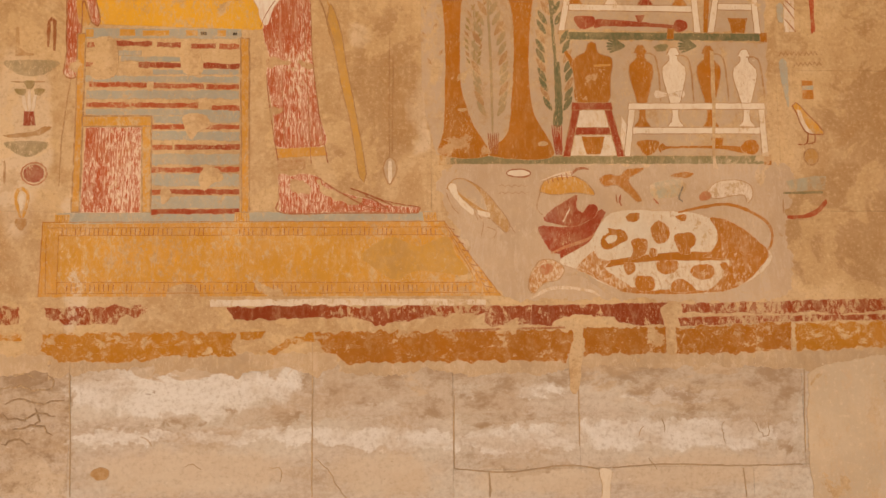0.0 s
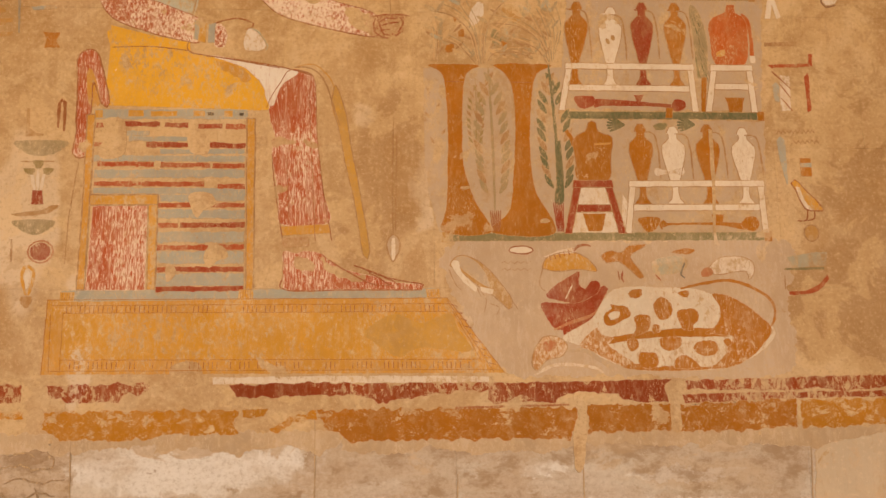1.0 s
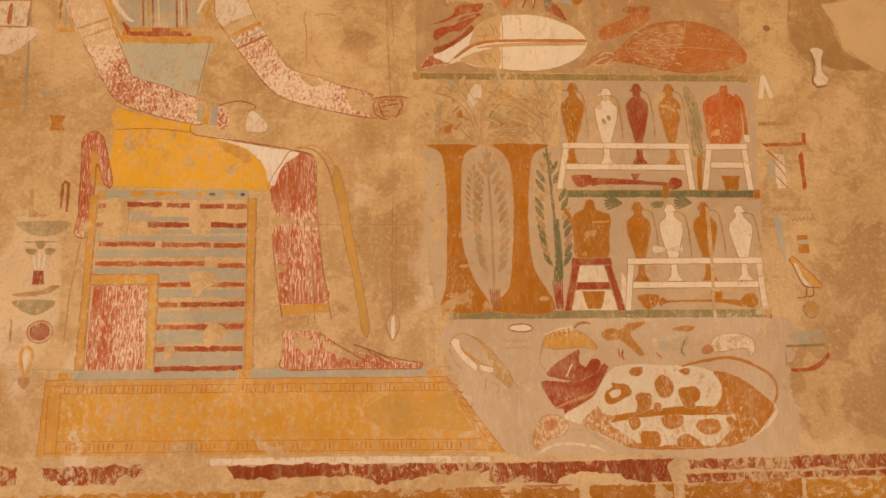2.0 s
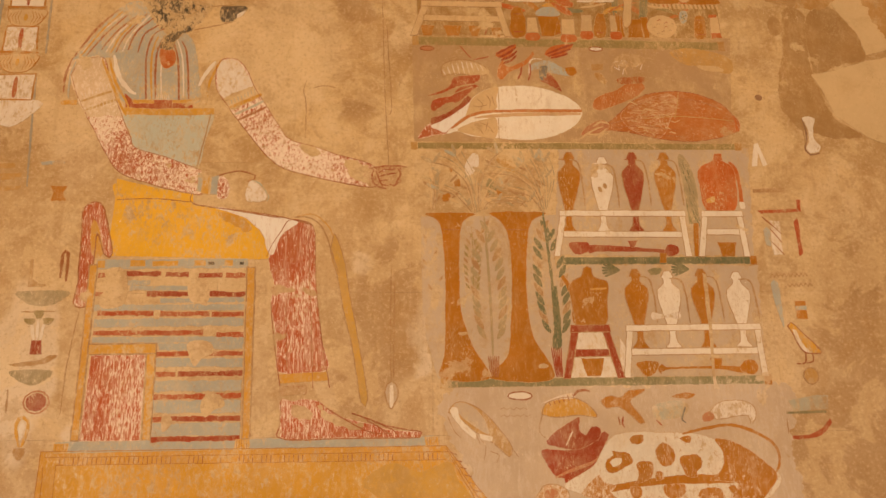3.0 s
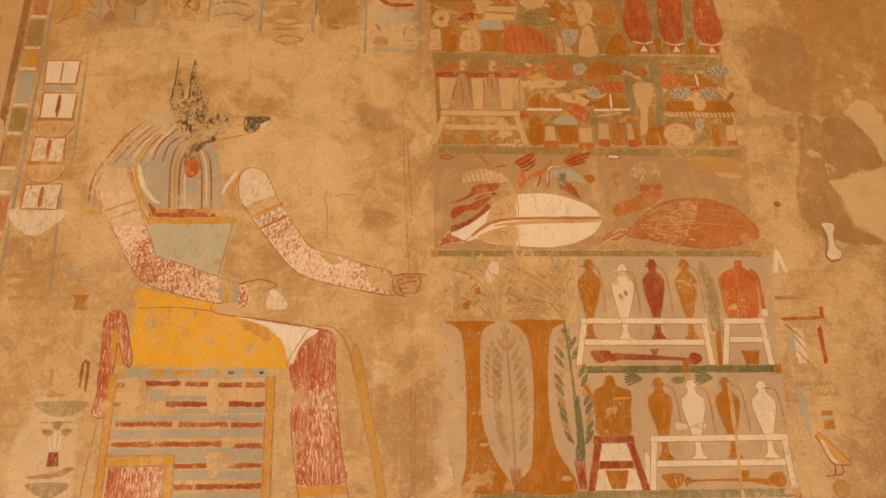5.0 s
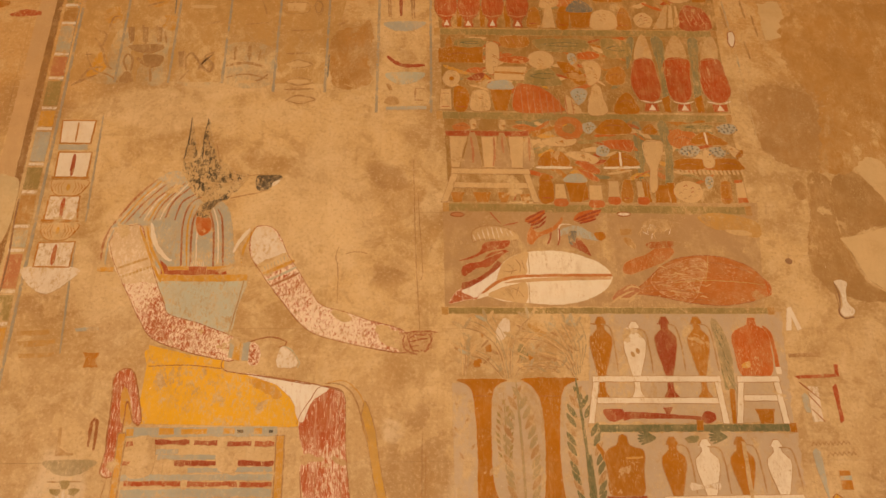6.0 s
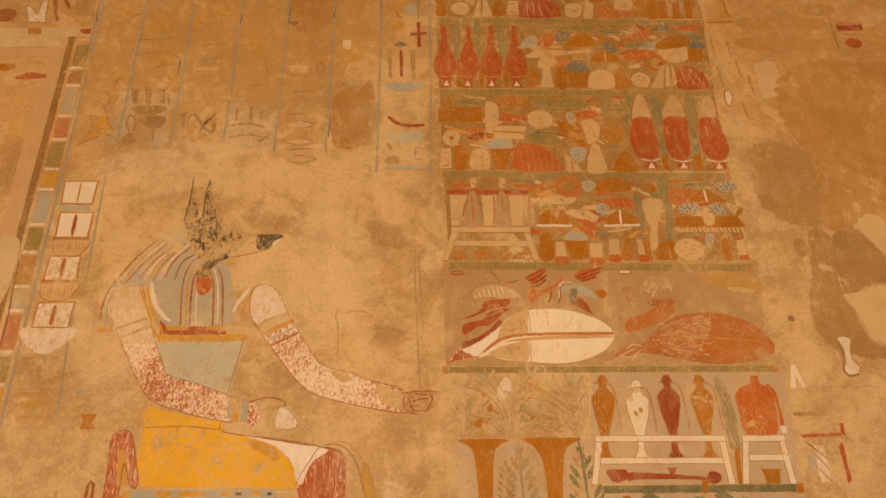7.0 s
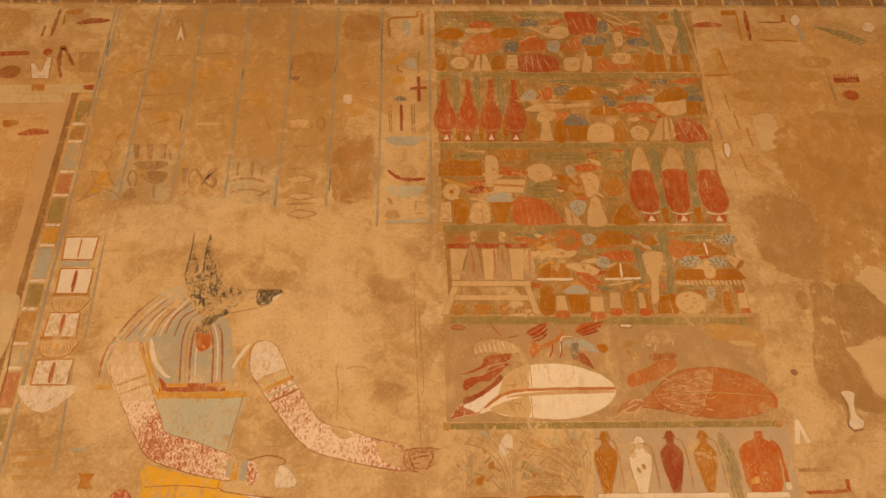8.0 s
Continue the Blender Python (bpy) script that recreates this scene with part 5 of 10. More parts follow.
# small hanging pot between figure and offerings
vial = thing("hanging_vial", [(0.014, 2.148)][0], "small pointed white vial with grey outline", "painted vial")
part("body", [(-0.012, 2.215), (-0.003, 2.246), (0.014, 2.26), (0.032, 2.247), (0.041, 2.211), (0.027, 2.17), (0.014, 2.148), (0.001, 2.17)], GROUND_GREY, vial, 1, edge=LINE_SOFT)
part("inner", [(0.008, 2.242), (0.019, 2.247), (0.023, 2.21), (0.021, 2.152), (0.01, 2.152), (0.006, 2.21)], WHITE, vial, 3)
Relief().line([(0.014, 2.26), (0.011, 2.437), (0.016, 2.76)], 0.004, LINE_SOFT, 1).make("cord", vial)
stroke("plain_staff_line", [(0.029, 2.667), (0.023, 2.256)], 0.003, LINE_SOFT, "fine incised upright line", "painted line", layer=0)

# ---- tree trunks and plants ----
grounds = Relief().fill([(0.197, 2.266), (0.14, 2.495), (0.139, 2.958), (0.72, 2.967), (0.685, 2.26)], GROUND_GREY, 0, False)
grounds.make("grey_ground", None, "greyish painted ground behind the trunks", "painted ground")
TRUNK_A = [(0.163, 2.973), (0.362, 2.973), (0.32, 2.94), (0.302, 2.877), (0.295, 2.682), (0.299, 2.54), (0.339, 2.402), (0.401, 2.268), (0.211, 2.27), (0.227, 2.381), (0.235, 2.682), (0.226, 2.877), (0.209, 2.94)]
TRUNK_B = [(0.434, 2.978), (0.663, 2.977), (0.608, 2.939), (0.584, 2.851), (0.57, 2.632), (0.585, 2.445), (0.658, 2.265), (0.405, 2.268), (0.476, 2.356), (0.497, 2.492), (0.511, 2.729), (0.5, 2.876), (0.47, 2.942)]
for pts, z in ((TRUNK_A, 0), (TRUNK_B, 0)):
    tr = thing("flaring_column", pts[8], "flaring orange-brown painted trunk on green base", "painted column", "flaring trunks")
    part("shaft", pts, BROWN, tr, 2)
    xs = pts[6][0]
    Relief().fill(ellipse((xs - 0.035, pts[6][1] + 0.05), 0.02, 0.007), PLASTER, 3, True, 0.006).make("scuff", tr)
    x0, z0 = pts[2]
    Relief().line([(pts[11][0], z0 - 0.04), (pts[3][0], z0 - 0.04)], 0.004, LINE, 3, False).make("ring_line", tr)


def frond(name, lower, upper, n, leaf, mat, stem, label):
    """An upright stem with paired narrow leaves."""
    t = thing(name, lower, label, "painted plant", "painted plants")
    Relief().line([lower, ((lower[0] + upper[0]) / 2 + 0.004, (lower[1] + upper[1]) / 2), upper], stem, mat, 2).make("stem", t)
    for i in range(n):
        u = 0.16 + 0.8 * i / n
        x, z = lower[0] + (upper[0] - lower[0]) * u, lower[1] + (upper[1] - lower[1]) * u
        for s in (-1, 1):
            o = x + s * leaf * 0.55 * math.sin(math.pi * min(1, u * 1.15)) ** 0.5
            a = radians(90 - s * (30 + 8 * noise.noise(Vector((i, s, 3)))))
            c, sn = math.cos(a), math.sin(a)
            L, W = leaf * 0.36, leaf * 0.12
            part("leaf", [(o - c * L, z - sn * L), (o + sn * W, z - c * W), (o + c * L, z + sn * L), (o - sn * W, z + c * W)],
                 mat if (i + s) % 3 else LINE_SOFT, t, 2)
    return t


LOWER = [(0.42, 2.357), (0.687, 2.384), (0.169, 2.265), (0.496, 2.44)]
UPPER = [(0.405, 2.978), (0.656, 2.977), (0.148, 2.966), (0.498, 2.927)]
one = frond("tall_plant", LOWER[0], UPPER[0], 12, 0.1, GREEN_FADED, 0.012, "grey-green leafy plant with red bundled stem")
two = frond("tall_plant", LOWER[1], UPPER[1], 12, 0.1, GREEN_DEEP, 0.014, "dark green leafy plant with red bundled stem")
frond("tall_plant", [(0.348, 2.601)][0], [(0.35, 2.914)][0], 9, 0.05, GREEN_PALE, 0.004, "pale grey leafy plant, faded")
frond("tall_plant", [(0.212, 2.553)][0], [(0.154, 2.915)][0], 8, 0.05, GROUND_GREY, 0.004, "pale grey leafy plant, faded")
for pts, own, m2 in (([(0.402, 2.357), (0.443, 2.357), (0.437, 2.271), (0.408, 2.27)], one, LINE), ([(0.655, 2.39), (0.696, 2.391), (0.693, 2.271), (0.671, 2.271)], two, RED)):
    r = Relief()
    (x0, z0), (x1, z1), (x2, z2), (x3, z3) = pts
    for i in range(6):
        u = i / 5
        r.line([(x0 + (x1 - x0) * u, z0), (x3 + (x2 - x3) * u, z3)], 0.006, m2, 3, False)
    r.make("bundled_stem", own)
part("green_stalk", [(0.671, 2.65), (0.694, 2.651), (0.702, 2.441), (0.692, 2.386), (0.66, 2.39), (0.671, 2.487)], GREEN_DEEP, two, 3)
# spreading flowers over the trunks
for k, (pts, mat) in enumerate((([(0.369, 2.978), (0.338, 3.107), (0.268, 3.186), (0.196, 3.207)], LINE_SOFT), ([(0.377, 2.978), (0.354, 3.133), (0.294, 3.239)], GREEN_PALE), ([(0.386, 2.978), (0.391, 3.107), (0.44, 3.212), (0.478, 3.253)], LINE_SOFT), ([(0.396, 2.99), (0.459, 3.107), (0.561, 3.186)], GREEN_PALE),
            ([(0.657, 2.99), (0.627, 3.08), (0.534, 3.146), (0.413, 3.159)], LINE), ([(0.664, 2.99), (0.641, 3.106), (0.587, 3.212)], GREEN_PALE), ([(0.656, 2.977), (0.601, 3.054), (0.494, 3.08)], LINE_SOFT), ([(0.67, 3.003), (0.667, 3.133), (0.632, 3.226)], GREEN_PALE),
            ([(0.191, 2.991), (0.198, 3.081), (0.194, 3.12)], LINE_SOFT), ([(0.357, 2.978), (0.289, 3.055), (0.217, 3.081)], GROUND_GREY), ([(0.677, 3.028), (0.699, 3.133), (0.673, 3.212)], GREEN_PALE), ([(0.586, 3.003), (0.527, 3.029), (0.455, 3.016)], LINE_SOFT), ([(0.406, 2.99), (0.443, 3.029), (0.6, 3.028)], LINE_SOFT))):
    t = thing("lotus_plant", pts[0], "curving painted flower stem, faded", "painted plant", "painted plants")
    Relief().line(pts, 0.0045, STEM_FAINT if mat is GREEN_PALE else LINE_FAINT, 2).make("stem", t)
    for side in (-0.022, 0.024):
        Relief().line([(q[0] + side * (i + 1) / len(pts), q[1] + 0.012 * i) for i, q in enumerate(pts)], 0.004, HEAP_WHITE if side < 0 else STEM_FAINT, 2).make("side_stem", t)
    x, z = pts[-1]
    for j in range(3):
        a = radians(60 + 45 * j + 20 * noise.noise(Vector((k, j, 0))))
        part("petal", ellipse((x + 0.03 * math.cos(a), z + 0.03 * math.sin(a)), 0.03, 0.008, 8, math.degrees(a)),
             (STEM_FAINT, HEAP_WHITE, STEM_FAINT, AQUA_FAINT)[(k + j) % 4], t, 2)
    for j in range(4):
        u = (j + 1) / 5
        m = Vector(pts[0]).lerp(Vector(pts[-1]), u)
        a = radians(100 + (50 if j % 2 else -50) + 20 * noise.noise(Vector((k, j, 5))))
        part("leaf", ellipse((m.x + 0.025 * math.cos(a), m.y + 0.025 * math.sin(a)), 0.026, 0.006, 8, math.degrees(a)), (STEM_FAINT, HEAP_WHITE, LINE_SOFT)[(k + j) % 3], t, 1)
sign("lotus_bloom", [(0.329, 3.186), (0.363, 3.253), (0.392, 3.244), (0.385, 3.186), (0.345, 3.143)], WHITE_WORN, "white lotus flower, slightly worn", "painted plant")
sign("lotus_bloom", [(0.465, 3.226), (0.515, 3.245), (0.55, 3.17), (0.515, 3.164), (0.488, 3.196)], OCHRE_FAINT, "orange lotus bud, slightly worn", "painted plant")
sign("lotus_bloom", [(0.42, 3.107), (0.441, 3.138), (0.463, 3.08), (0.433, 3.055)], GREEN, "grey-green lotus bud, slightly worn", "painted plant")
for pts in ([(0.281, 3.117), (0.305, 3.133), (0.309, 3.096), (0.285, 3.096)], [(0.236, 3.06), (0.265, 3.065), (0.259, 3.029), (0.23, 3.029)], [(0.264, 3.186), (0.283, 3.18), (0.272, 3.159)], [(0.458, 3.08), (0.486, 3.07), (0.476, 3.049)]):
    sign("lotus_bud", pts, BROWN_WORN, "small orange lotus bud, faded", "painted plant")

# ---- shelves (green bases) ----
def ledge(a, b, h, mat, label):
    (x0, z0), (x1, z1) = a, b
    t = thing("green_ledge_line", ((x0 + x1) / 2, z0 - h), label, "painted line", "ledge lines")
    part("strip", [(x0, z0), (x1, z1), (x1, z1 - h), (x0, z0 - h)], mat, t, 1, soft=False)
    part("end_block", [(x1, z1 + 0.004), (x1 + 0.03, z1 + 0.004), (x1 + 0.03, z1 - h - 0.004), (x1, z1 - h - 0.004)], FLAKE_BROWN if z1 > 3 else BROWN, t, 2, soft=False)
    part("end_block", [(x0 - 0.03, z0 + 0.004), (x0, z0 + 0.004), (x0, z0 - h - 0.004), (x0 - 0.03, z0 - h - 0.004)], OCHRE_FAINT, t, 2, soft=False)
    return t


ledge(*[(0.236, 2.265), (1.511, 2.27)], 0.034, GREEN, "faded green base line under jars and stools")
ledge(*[(0.725, 2.776), (1.52, 2.777)], 0.032, GREEN_DEEP, "dark green base line under jar racks")

# ---- jars ----
FLASK = ((0, .66), (.02, .6), (.07, .34), (.14, .26), (.24, .3), (.42, .62), (.58, .9), (.68, 1), (.75, .95), (.8, .62), (.84, .36), (.89, .34), (.92, .5), (.95, .42), (1, .22))


def jar(foot, z1, w, mat, label, profile=FLASK, handle=True, lean=0.0):
    t = thing("offering_jar", foot, label, "painted jar", "offering jars")
    body = turned(foot[0], foot[1], z1, w, profile, lean)
    part("body", body, mat, t, 2, edge=LINE_SOFT, width=0.003)
    h = z1 - foot[1]
    if handle:
        x, z = foot[0] + 0.1 * w, z1 - 0.1 * h
        Relief().line([(x, z), (x + 0.45 * w, z - 0.02 * h), (x + 0.62 * w, z - 0.2 * h), (x + 0.68 * w, z - 0.58 * h)], 0.008, LINE_SOFT, 3).make("spout", t)
        Relief().line([(foot[0] - 0.24 * w, z + 0.01 * h), (foot[0] + 0.24 * w, z)], 0.008, mat, 3, False).make("lip", t)
    return t


for pts, w, mat, lab in (([(0.762, 2.888), (0.787, 3.261)], 0.098, BROWN, "orange-brown spouted jar in white rack"), ([(0.91, 2.887), (0.929, 3.239)], 0.098, WHITE, "white spouted jar with brown flakes"),
                         ([(1.05, 2.892), (1.06, 3.261)], 0.096, RED, "dark red spouted jar in white rack"), ([(1.192, 2.891), (1.2, 3.261)], 0.094, BROWN_WORN, "tan orange spouted jar in white rack")):
    (x0, z0), (x1, z1) = pts
    jar((x0, z0), z1, w, mat, lab, lean=(x1 - x0) / (z1 - z0) * 0.9)
for pts, w, mat, lab in (([(1.022, 2.385), (1.025, 2.724)], 0.1, BROWN, "orange-brown spouted jar in white rack"), ([(1.157, 2.386), (1.159, 2.714)], 0.1, WHITE, "white spouted jar in white rack"),
                         ([(1.3, 2.387), (1.302, 2.723)], 0.1, BROWN, "orange-brown jar with plaster seam"), ([(1.448, 2.388), (1.451, 2.71)], 0.1, WHITE, "white jar with flaked side")):
    (x0, z0), (x1, z1) = pts
    jar((x0, z0), z1, w, mat, lab, lean=(x1 - x0) / (z1 - z0) * 0.9)
for c in [(0.909, 3.085), (0.931, 3.101)]:
    sign("flaked_spot", ellipse(c, 0.009, 0.014, 8, 20), SHADE, "brown flaked spot on white jar", "flake", layer=4)
sign("bow_tie", [(1.08, 2.537), (1.137, 2.523), (1.158, 2.528), (1.196, 2.538), (1.194, 2.505), (1.158, 2.514), (1.137, 2.514), (1.079, 2.504)], WHITE_WORN, "white ribbon on the jar stem", "painted ribbon", layer=4)
sign("mortar_seam", [(1.31, 2.704), (1.324, 2.699), (1.323, 2.492), (1.312, 2.26), (1.324, 2.214), (1.301, 2.218), (1.307, 2.445)], PLASTER, "tan mortar seam across the jar", "mortar patch", layer=6)
for at in [(0.962, 2.719), (1.255, 2.722)]:
    t = thing("plant_tuft", at, "grey-green tuft of leaves beside jar", "painted plant", "plant tufts")
    for j in range(6):
        a = radians(140 + 14 * j)
        Relief().line([at, (at[0] + 0.075 * math.cos(a), at[1] + 0.055 * math.sin(a))], 0.012, GREEN_DEEP, 2).make("leaf", t)
sign("loaf_ring", [(1.078, 2.716), (1.106, 2.73), (1.139, 2.726), (1.128, 2.702), (1.091, 2.697)], GREEN, "small grey-green oval ring", "painted offering")
# big spouted jar on a red stool
big = thing("spouted_vat", [(0.822, 2.484)][0], "large orange-brown spouted vat on red stool", "painted jar")
part("body", [(0.762, 2.483), (0.751, 2.581), (0.744, 2.646), (0.763, 2.675), (0.796, 2.689), (0.811, 2.727), (0.825, 2.736), (0.843, 2.727), (0.851, 2.69), (0.901, 2.671), (0.909, 2.648), (0.898, 2.582), (0.883, 2.484)], BROWN, big, 3, edge=LINE_SOFT, width=0.003)
part("spout", [(0.704, 2.702), (0.718, 2.707), (0.753, 2.651), (0.748, 2.609), (0.726, 2.665)], BROWN, big, 2)
part("seam", [(0.831, 2.638), (0.9, 2.643), (0.9, 2.636), (0.835, 2.631)], OCHRE_WORN, big, 5)
# red jar with strap on a white stand (upper row)
tall = thing("round_red_jar", [(1.421, 2.988)][0], "large rounded brick-red jar on white stand", "painted jar")
part("body", [(1.362, 2.988), (1.344, 3.106), (1.343, 3.172), (1.378, 3.207), (1.415, 3.223), (1.425, 3.256), (1.46, 3.256), (1.46, 3.223), (1.496, 3.196), (1.507, 3.132), (1.485, 2.988)], BRICK, tall, 3)
part("spout", [(1.485, 3.218), (1.52, 3.186), (1.527, 3.105), (1.527, 3.027), (1.509, 3.016), (1.512, 3.105), (1.502, 3.169)], BRICK, tall, 2)
part("tip", [(1.51, 3.027), (1.53, 3.027), (1.53, 2.995), (1.51, 2.995)], WHITE, tall, 3)
part("flake", [(1.364, 3.037), (1.401, 3.053), (1.402, 3.027), (1.367, 3.022)], OCHRE_WORN, tall, 5)
# green leaf bundle between the stands
bundle = thing("leaf_bundle", [(1.29, 2.778)][0], "tall dark green leaf bundle with orange foot", "painted plant")
part("leaf_mass", [(1.262, 3.24), (1.284, 3.25), (1.315, 3.186), (1.331, 3.079), (1.319, 2.924), (1.295, 2.924), (1.279, 3.027), (1.269, 3.132)], GREEN_FADED, bundle, 3)
rnd = random.Random(21)
for k in range(34):
    u = rnd.random()
    x, z = 1.272 + 0.034 * u + 0.024 * rnd.random(), 3.215 - 0.27 * u - 0.02 * rnd.random()
    Relief().line([(x, z), (x + 0.006, z - rnd.uniform(0.02, 0.04))], rnd.uniform(0.004, 0.008), GREEN_DEEP, 5, False, taper=0.2).make("leaf", bundle)
part("foot", [(1.296, 2.929), (1.32, 2.929), (1.304, 2.778), (1.285, 2.778)], BROWN, bundle, 4, soft=False)
part("lower_leaves", [(1.276, 3.079), (1.302, 3.053), (1.3, 2.924), (1.28, 2.924)], GREEN, bundle, 2)


# ---- racks and stools ----
def rack(outer, bar_y, mat, label, name="jar_rack", rail=0.026, group="jar racks"):
    """outer: top left, top right, foot right, foot left."""
    (ax, az), (bx, bz), (cx, cz), (dx, dz) = outer
    t = thing(name, ((cx + dx) / 2, (cz + dz) / 2), label, "painted stand", group)
    part("top_rail", [(ax, az), (bx, bz), (bx + 0.004, bz - rail), (ax - 0.003, az - rail)], mat, t, 5, soft=False, edge=LINE_SOFT, width=0.0025)
    part("leg", [(ax, az - rail), (ax + rail, az - rail), (dx + rail, dz), (dx, dz)], mat, t, 4, soft=False, edge=LINE_SOFT, width=0.0025)
    part("leg", [(bx - rail, bz - rail), (bx, bz - rail), (cx, cz), (cx - rail, cz)], mat, t, 4, soft=False, edge=LINE_SOFT, width=0.0025)
    u = bar_y
    lz, rz = az + (dz - az) * u, bz + (cz - bz) * u
    lx, rx = ax + (dx - ax) * u + rail, bx + (cx - bx) * u - rail
    part("cross_bar", [(lx, lz), (rx, rz), (rx, rz - rail), (lx, lz - rail)], mat, t, 5, soft=False, edge=LINE_SOFT, width=0.0025)
    return t


rack([(0.727, 2.987), (1.264, 2.986), (1.275, 2.778), (0.692, 2.781)], 0.46, WHITE, "white painted four-jar rack on green base")
rack([(1.337, 2.985), (1.514, 2.985), (1.524, 2.777), (1.304, 2.778)], 0.4, WHITE, "white painted stand under red jar")
rack([(0.968, 2.482), (1.523, 2.486), (1.53, 2.267), (0.942, 2.265)], 0.46, WHITE, "white painted four-jar rack on green base")
rack([(0.74, 2.483), (0.899, 2.484), (0.947, 2.263), (0.697, 2.262)], 0.46, RED, "dark red painted stool under the vat", "stool", 0.03, "stools")
sign("white_backing", [(0.761, 2.451), (0.885, 2.452), (0.895, 2.369), (0.75, 2.368)], WHITE_WORN, "white ground inside the red stool", "painted ground", soft=False)
sign("white_backing", [(0.731, 2.349), (0.904, 2.35), (0.915, 2.268), (0.725, 2.267)], WHITE_WORN, "white ground inside the red stool", "painted ground", soft=False)
sign("white_backing", [(0.939, 2.429), (0.964, 2.383), (0.951, 2.268), (0.924, 2.268)], WHITE_WORN, "white ground beside the rack", "painted ground", soft=False)
sign("bowl", [(0.774, 2.345), (0.867, 2.345), (0.857, 2.299), (0.847, 2.272), (0.793, 2.272), (0.784, 2.299)], BROWN, "orange bowl with toothed rim under stool", "painted bowl", soft=False, layer=3)
for pts in ([(1.39, 2.843), (1.472, 2.842), (1.457, 2.777), (1.405, 2.778)],):
    sign("bowl", pts, BROWN, "orange tapered bowl under white stand", "painted bowl", soft=False, layer=3)
# ladles lying under the racks
lad = thing("ladle", [(1.253, 2.271)][0], "orange-brown long ladle with round bowl", "painted ladle", "ladles")
part("cup", [(0.999, 2.328), (1.086, 2.328), (1.066, 2.282), (1.033, 2.268), (1.011, 2.291)], BROWN, lad, 3)
part("shaft", [(1.08, 2.3), (1.099, 2.319), (1.117, 2.307), (1.347, 2.311), (1.439, 2.302), (1.433, 2.279), (1.323, 2.297), (1.117, 2.296), (1.093, 2.277)], BROWN, lad, 3)
part("hook", [(1.416, 2.302), (1.445, 2.334), (1.482, 2.33), (1.494, 2.297), (1.47, 2.274), (1.433, 2.279)], BROWN, lad, 4)
part("foot", [(1.298, 2.343), (1.349, 2.343), (1.342, 2.311), (1.306, 2.31)], BROWN, lad, 4, soft=False)
lad = thing("ladle", [(1.01, 2.787)][0], "dark red long ladle with round bowl", "painted ladle", "ladles")
part("cup", [(0.758, 2.84), (0.839, 2.84), (0.841, 2.805), (0.796, 2.786), (0.769, 2.801)], RED, lad, 3)
part("shaft", [(0.832, 2.815), (0.852, 2.83), (0.99, 2.824), (1.108, 2.814), (1.178, 2.804), (1.166, 2.784), (1.106, 2.799), (0.869, 2.8), (0.844, 2.79)], RED, lad, 3)
part("hook", [(1.166, 2.819), (1.187, 2.833), (1.219, 2.823), (1.221, 2.798), (1.19, 2.779), (1.162, 2.789)], RED, lad, 4)
part("foot", [(1.007, 2.849), (1.05, 2.849), (1.032, 2.819), (1.018, 2.819)], RED, lad, 4, soft=False)
sign("orange_block", [(1.139, 2.794), (1.168, 2.794), (1.162, 2.749), (1.134, 2.749)], BROWN, "orange block crossing the green base", "painted block", soft=False, layer=5)

# ---- lower offerings: goose, antelopes, spotted ox ----
goose = thing("pale_goose_relief", [(0.365, 1.987)][0], "pale plucked goose painting, ochre tinted", "painted offering")
part("body", [(0.235, 2.134), (0.257, 2.166), (0.297, 2.175), (0.368, 2.139), (0.444, 2.054), (0.481, 1.991), (0.467, 1.96), (0.41, 2.009), (0.344, 2.054), (0.29, 2.099)], OCHRE_FAINT, goose, 1, edge=LINE_SOFT, width=0.003)
part("belly", [(0.239, 2.143), (0.27, 2.153), (0.283, 2.108), (0.344, 2.045), (0.339, 2.027), (0.283, 2.072)], WHITE, goose, 3)
part("leg", [(0.355, 2.049), (0.406, 2.036), (0.401, 2.018), (0.357, 2.032)], WHITE, goose, 4)
part("tail", [(0.257, 2.161), (0.302, 2.171), (0.359, 2.13), (0.393, 2.049), (0.345, 2.072), (0.292, 2.112)], GROUND_GREY, goose, 2)
for pts, w in (([(0.234, 2.117), (0.256, 2.063), (0.282, 2.036)], .003), ([(0.357, 2.032), (0.379, 1.996), (0.369, 1.947)], .003), ([(0.34, 2.049), (0.357, 2.009)], .003), ([(0.392, 1.982), (0.431, 1.965), (0.413, 1.933)], .003), ([(0.481, 1.991), (0.502, 1.96)], .003)):
    Relief().line(pts, w, LINE_SOFT, 3).make("foot_line", goose)
for k in range(2):
    z = 2.146 - 0.028 * k
    stroke("ripple_sign", [(0.44 + 0.013 * i, z + (0.004 if i % 2 else -0.004)) for i in range(10)], 0.004, LINE_FAINT, "faint brown zigzag sign under the loaf", layer=1)
loafs = [(0.52, 2.196)]
sign("loaf", ellipse(loafs[0], 0.048, 0.016, 12), WHITE, "white oval loaf outlined in brown", "painted offering", edge=LINE, layer=2)
ante = thing("antelope_relief", [(0.702, 2.11)][0], "tan antelope painting with banded horns", "painted offering", "animal offerings")
part("body", [(0.602, 2.121), (0.618, 2.162), (0.671, 2.185), (0.738, 2.185), (0.794, 2.153), (0.819, 2.11), (0.747, 2.117), (0.669, 2.11)], OCHRE_WORN, ante, 2, edge=LINE_SOFT, width=0.004)
part("neck", [(0.609, 2.167), (0.671, 2.194), (0.732, 2.203), (0.74, 2.185), (0.668, 2.18)], WHITE_WORN, ante, 3)
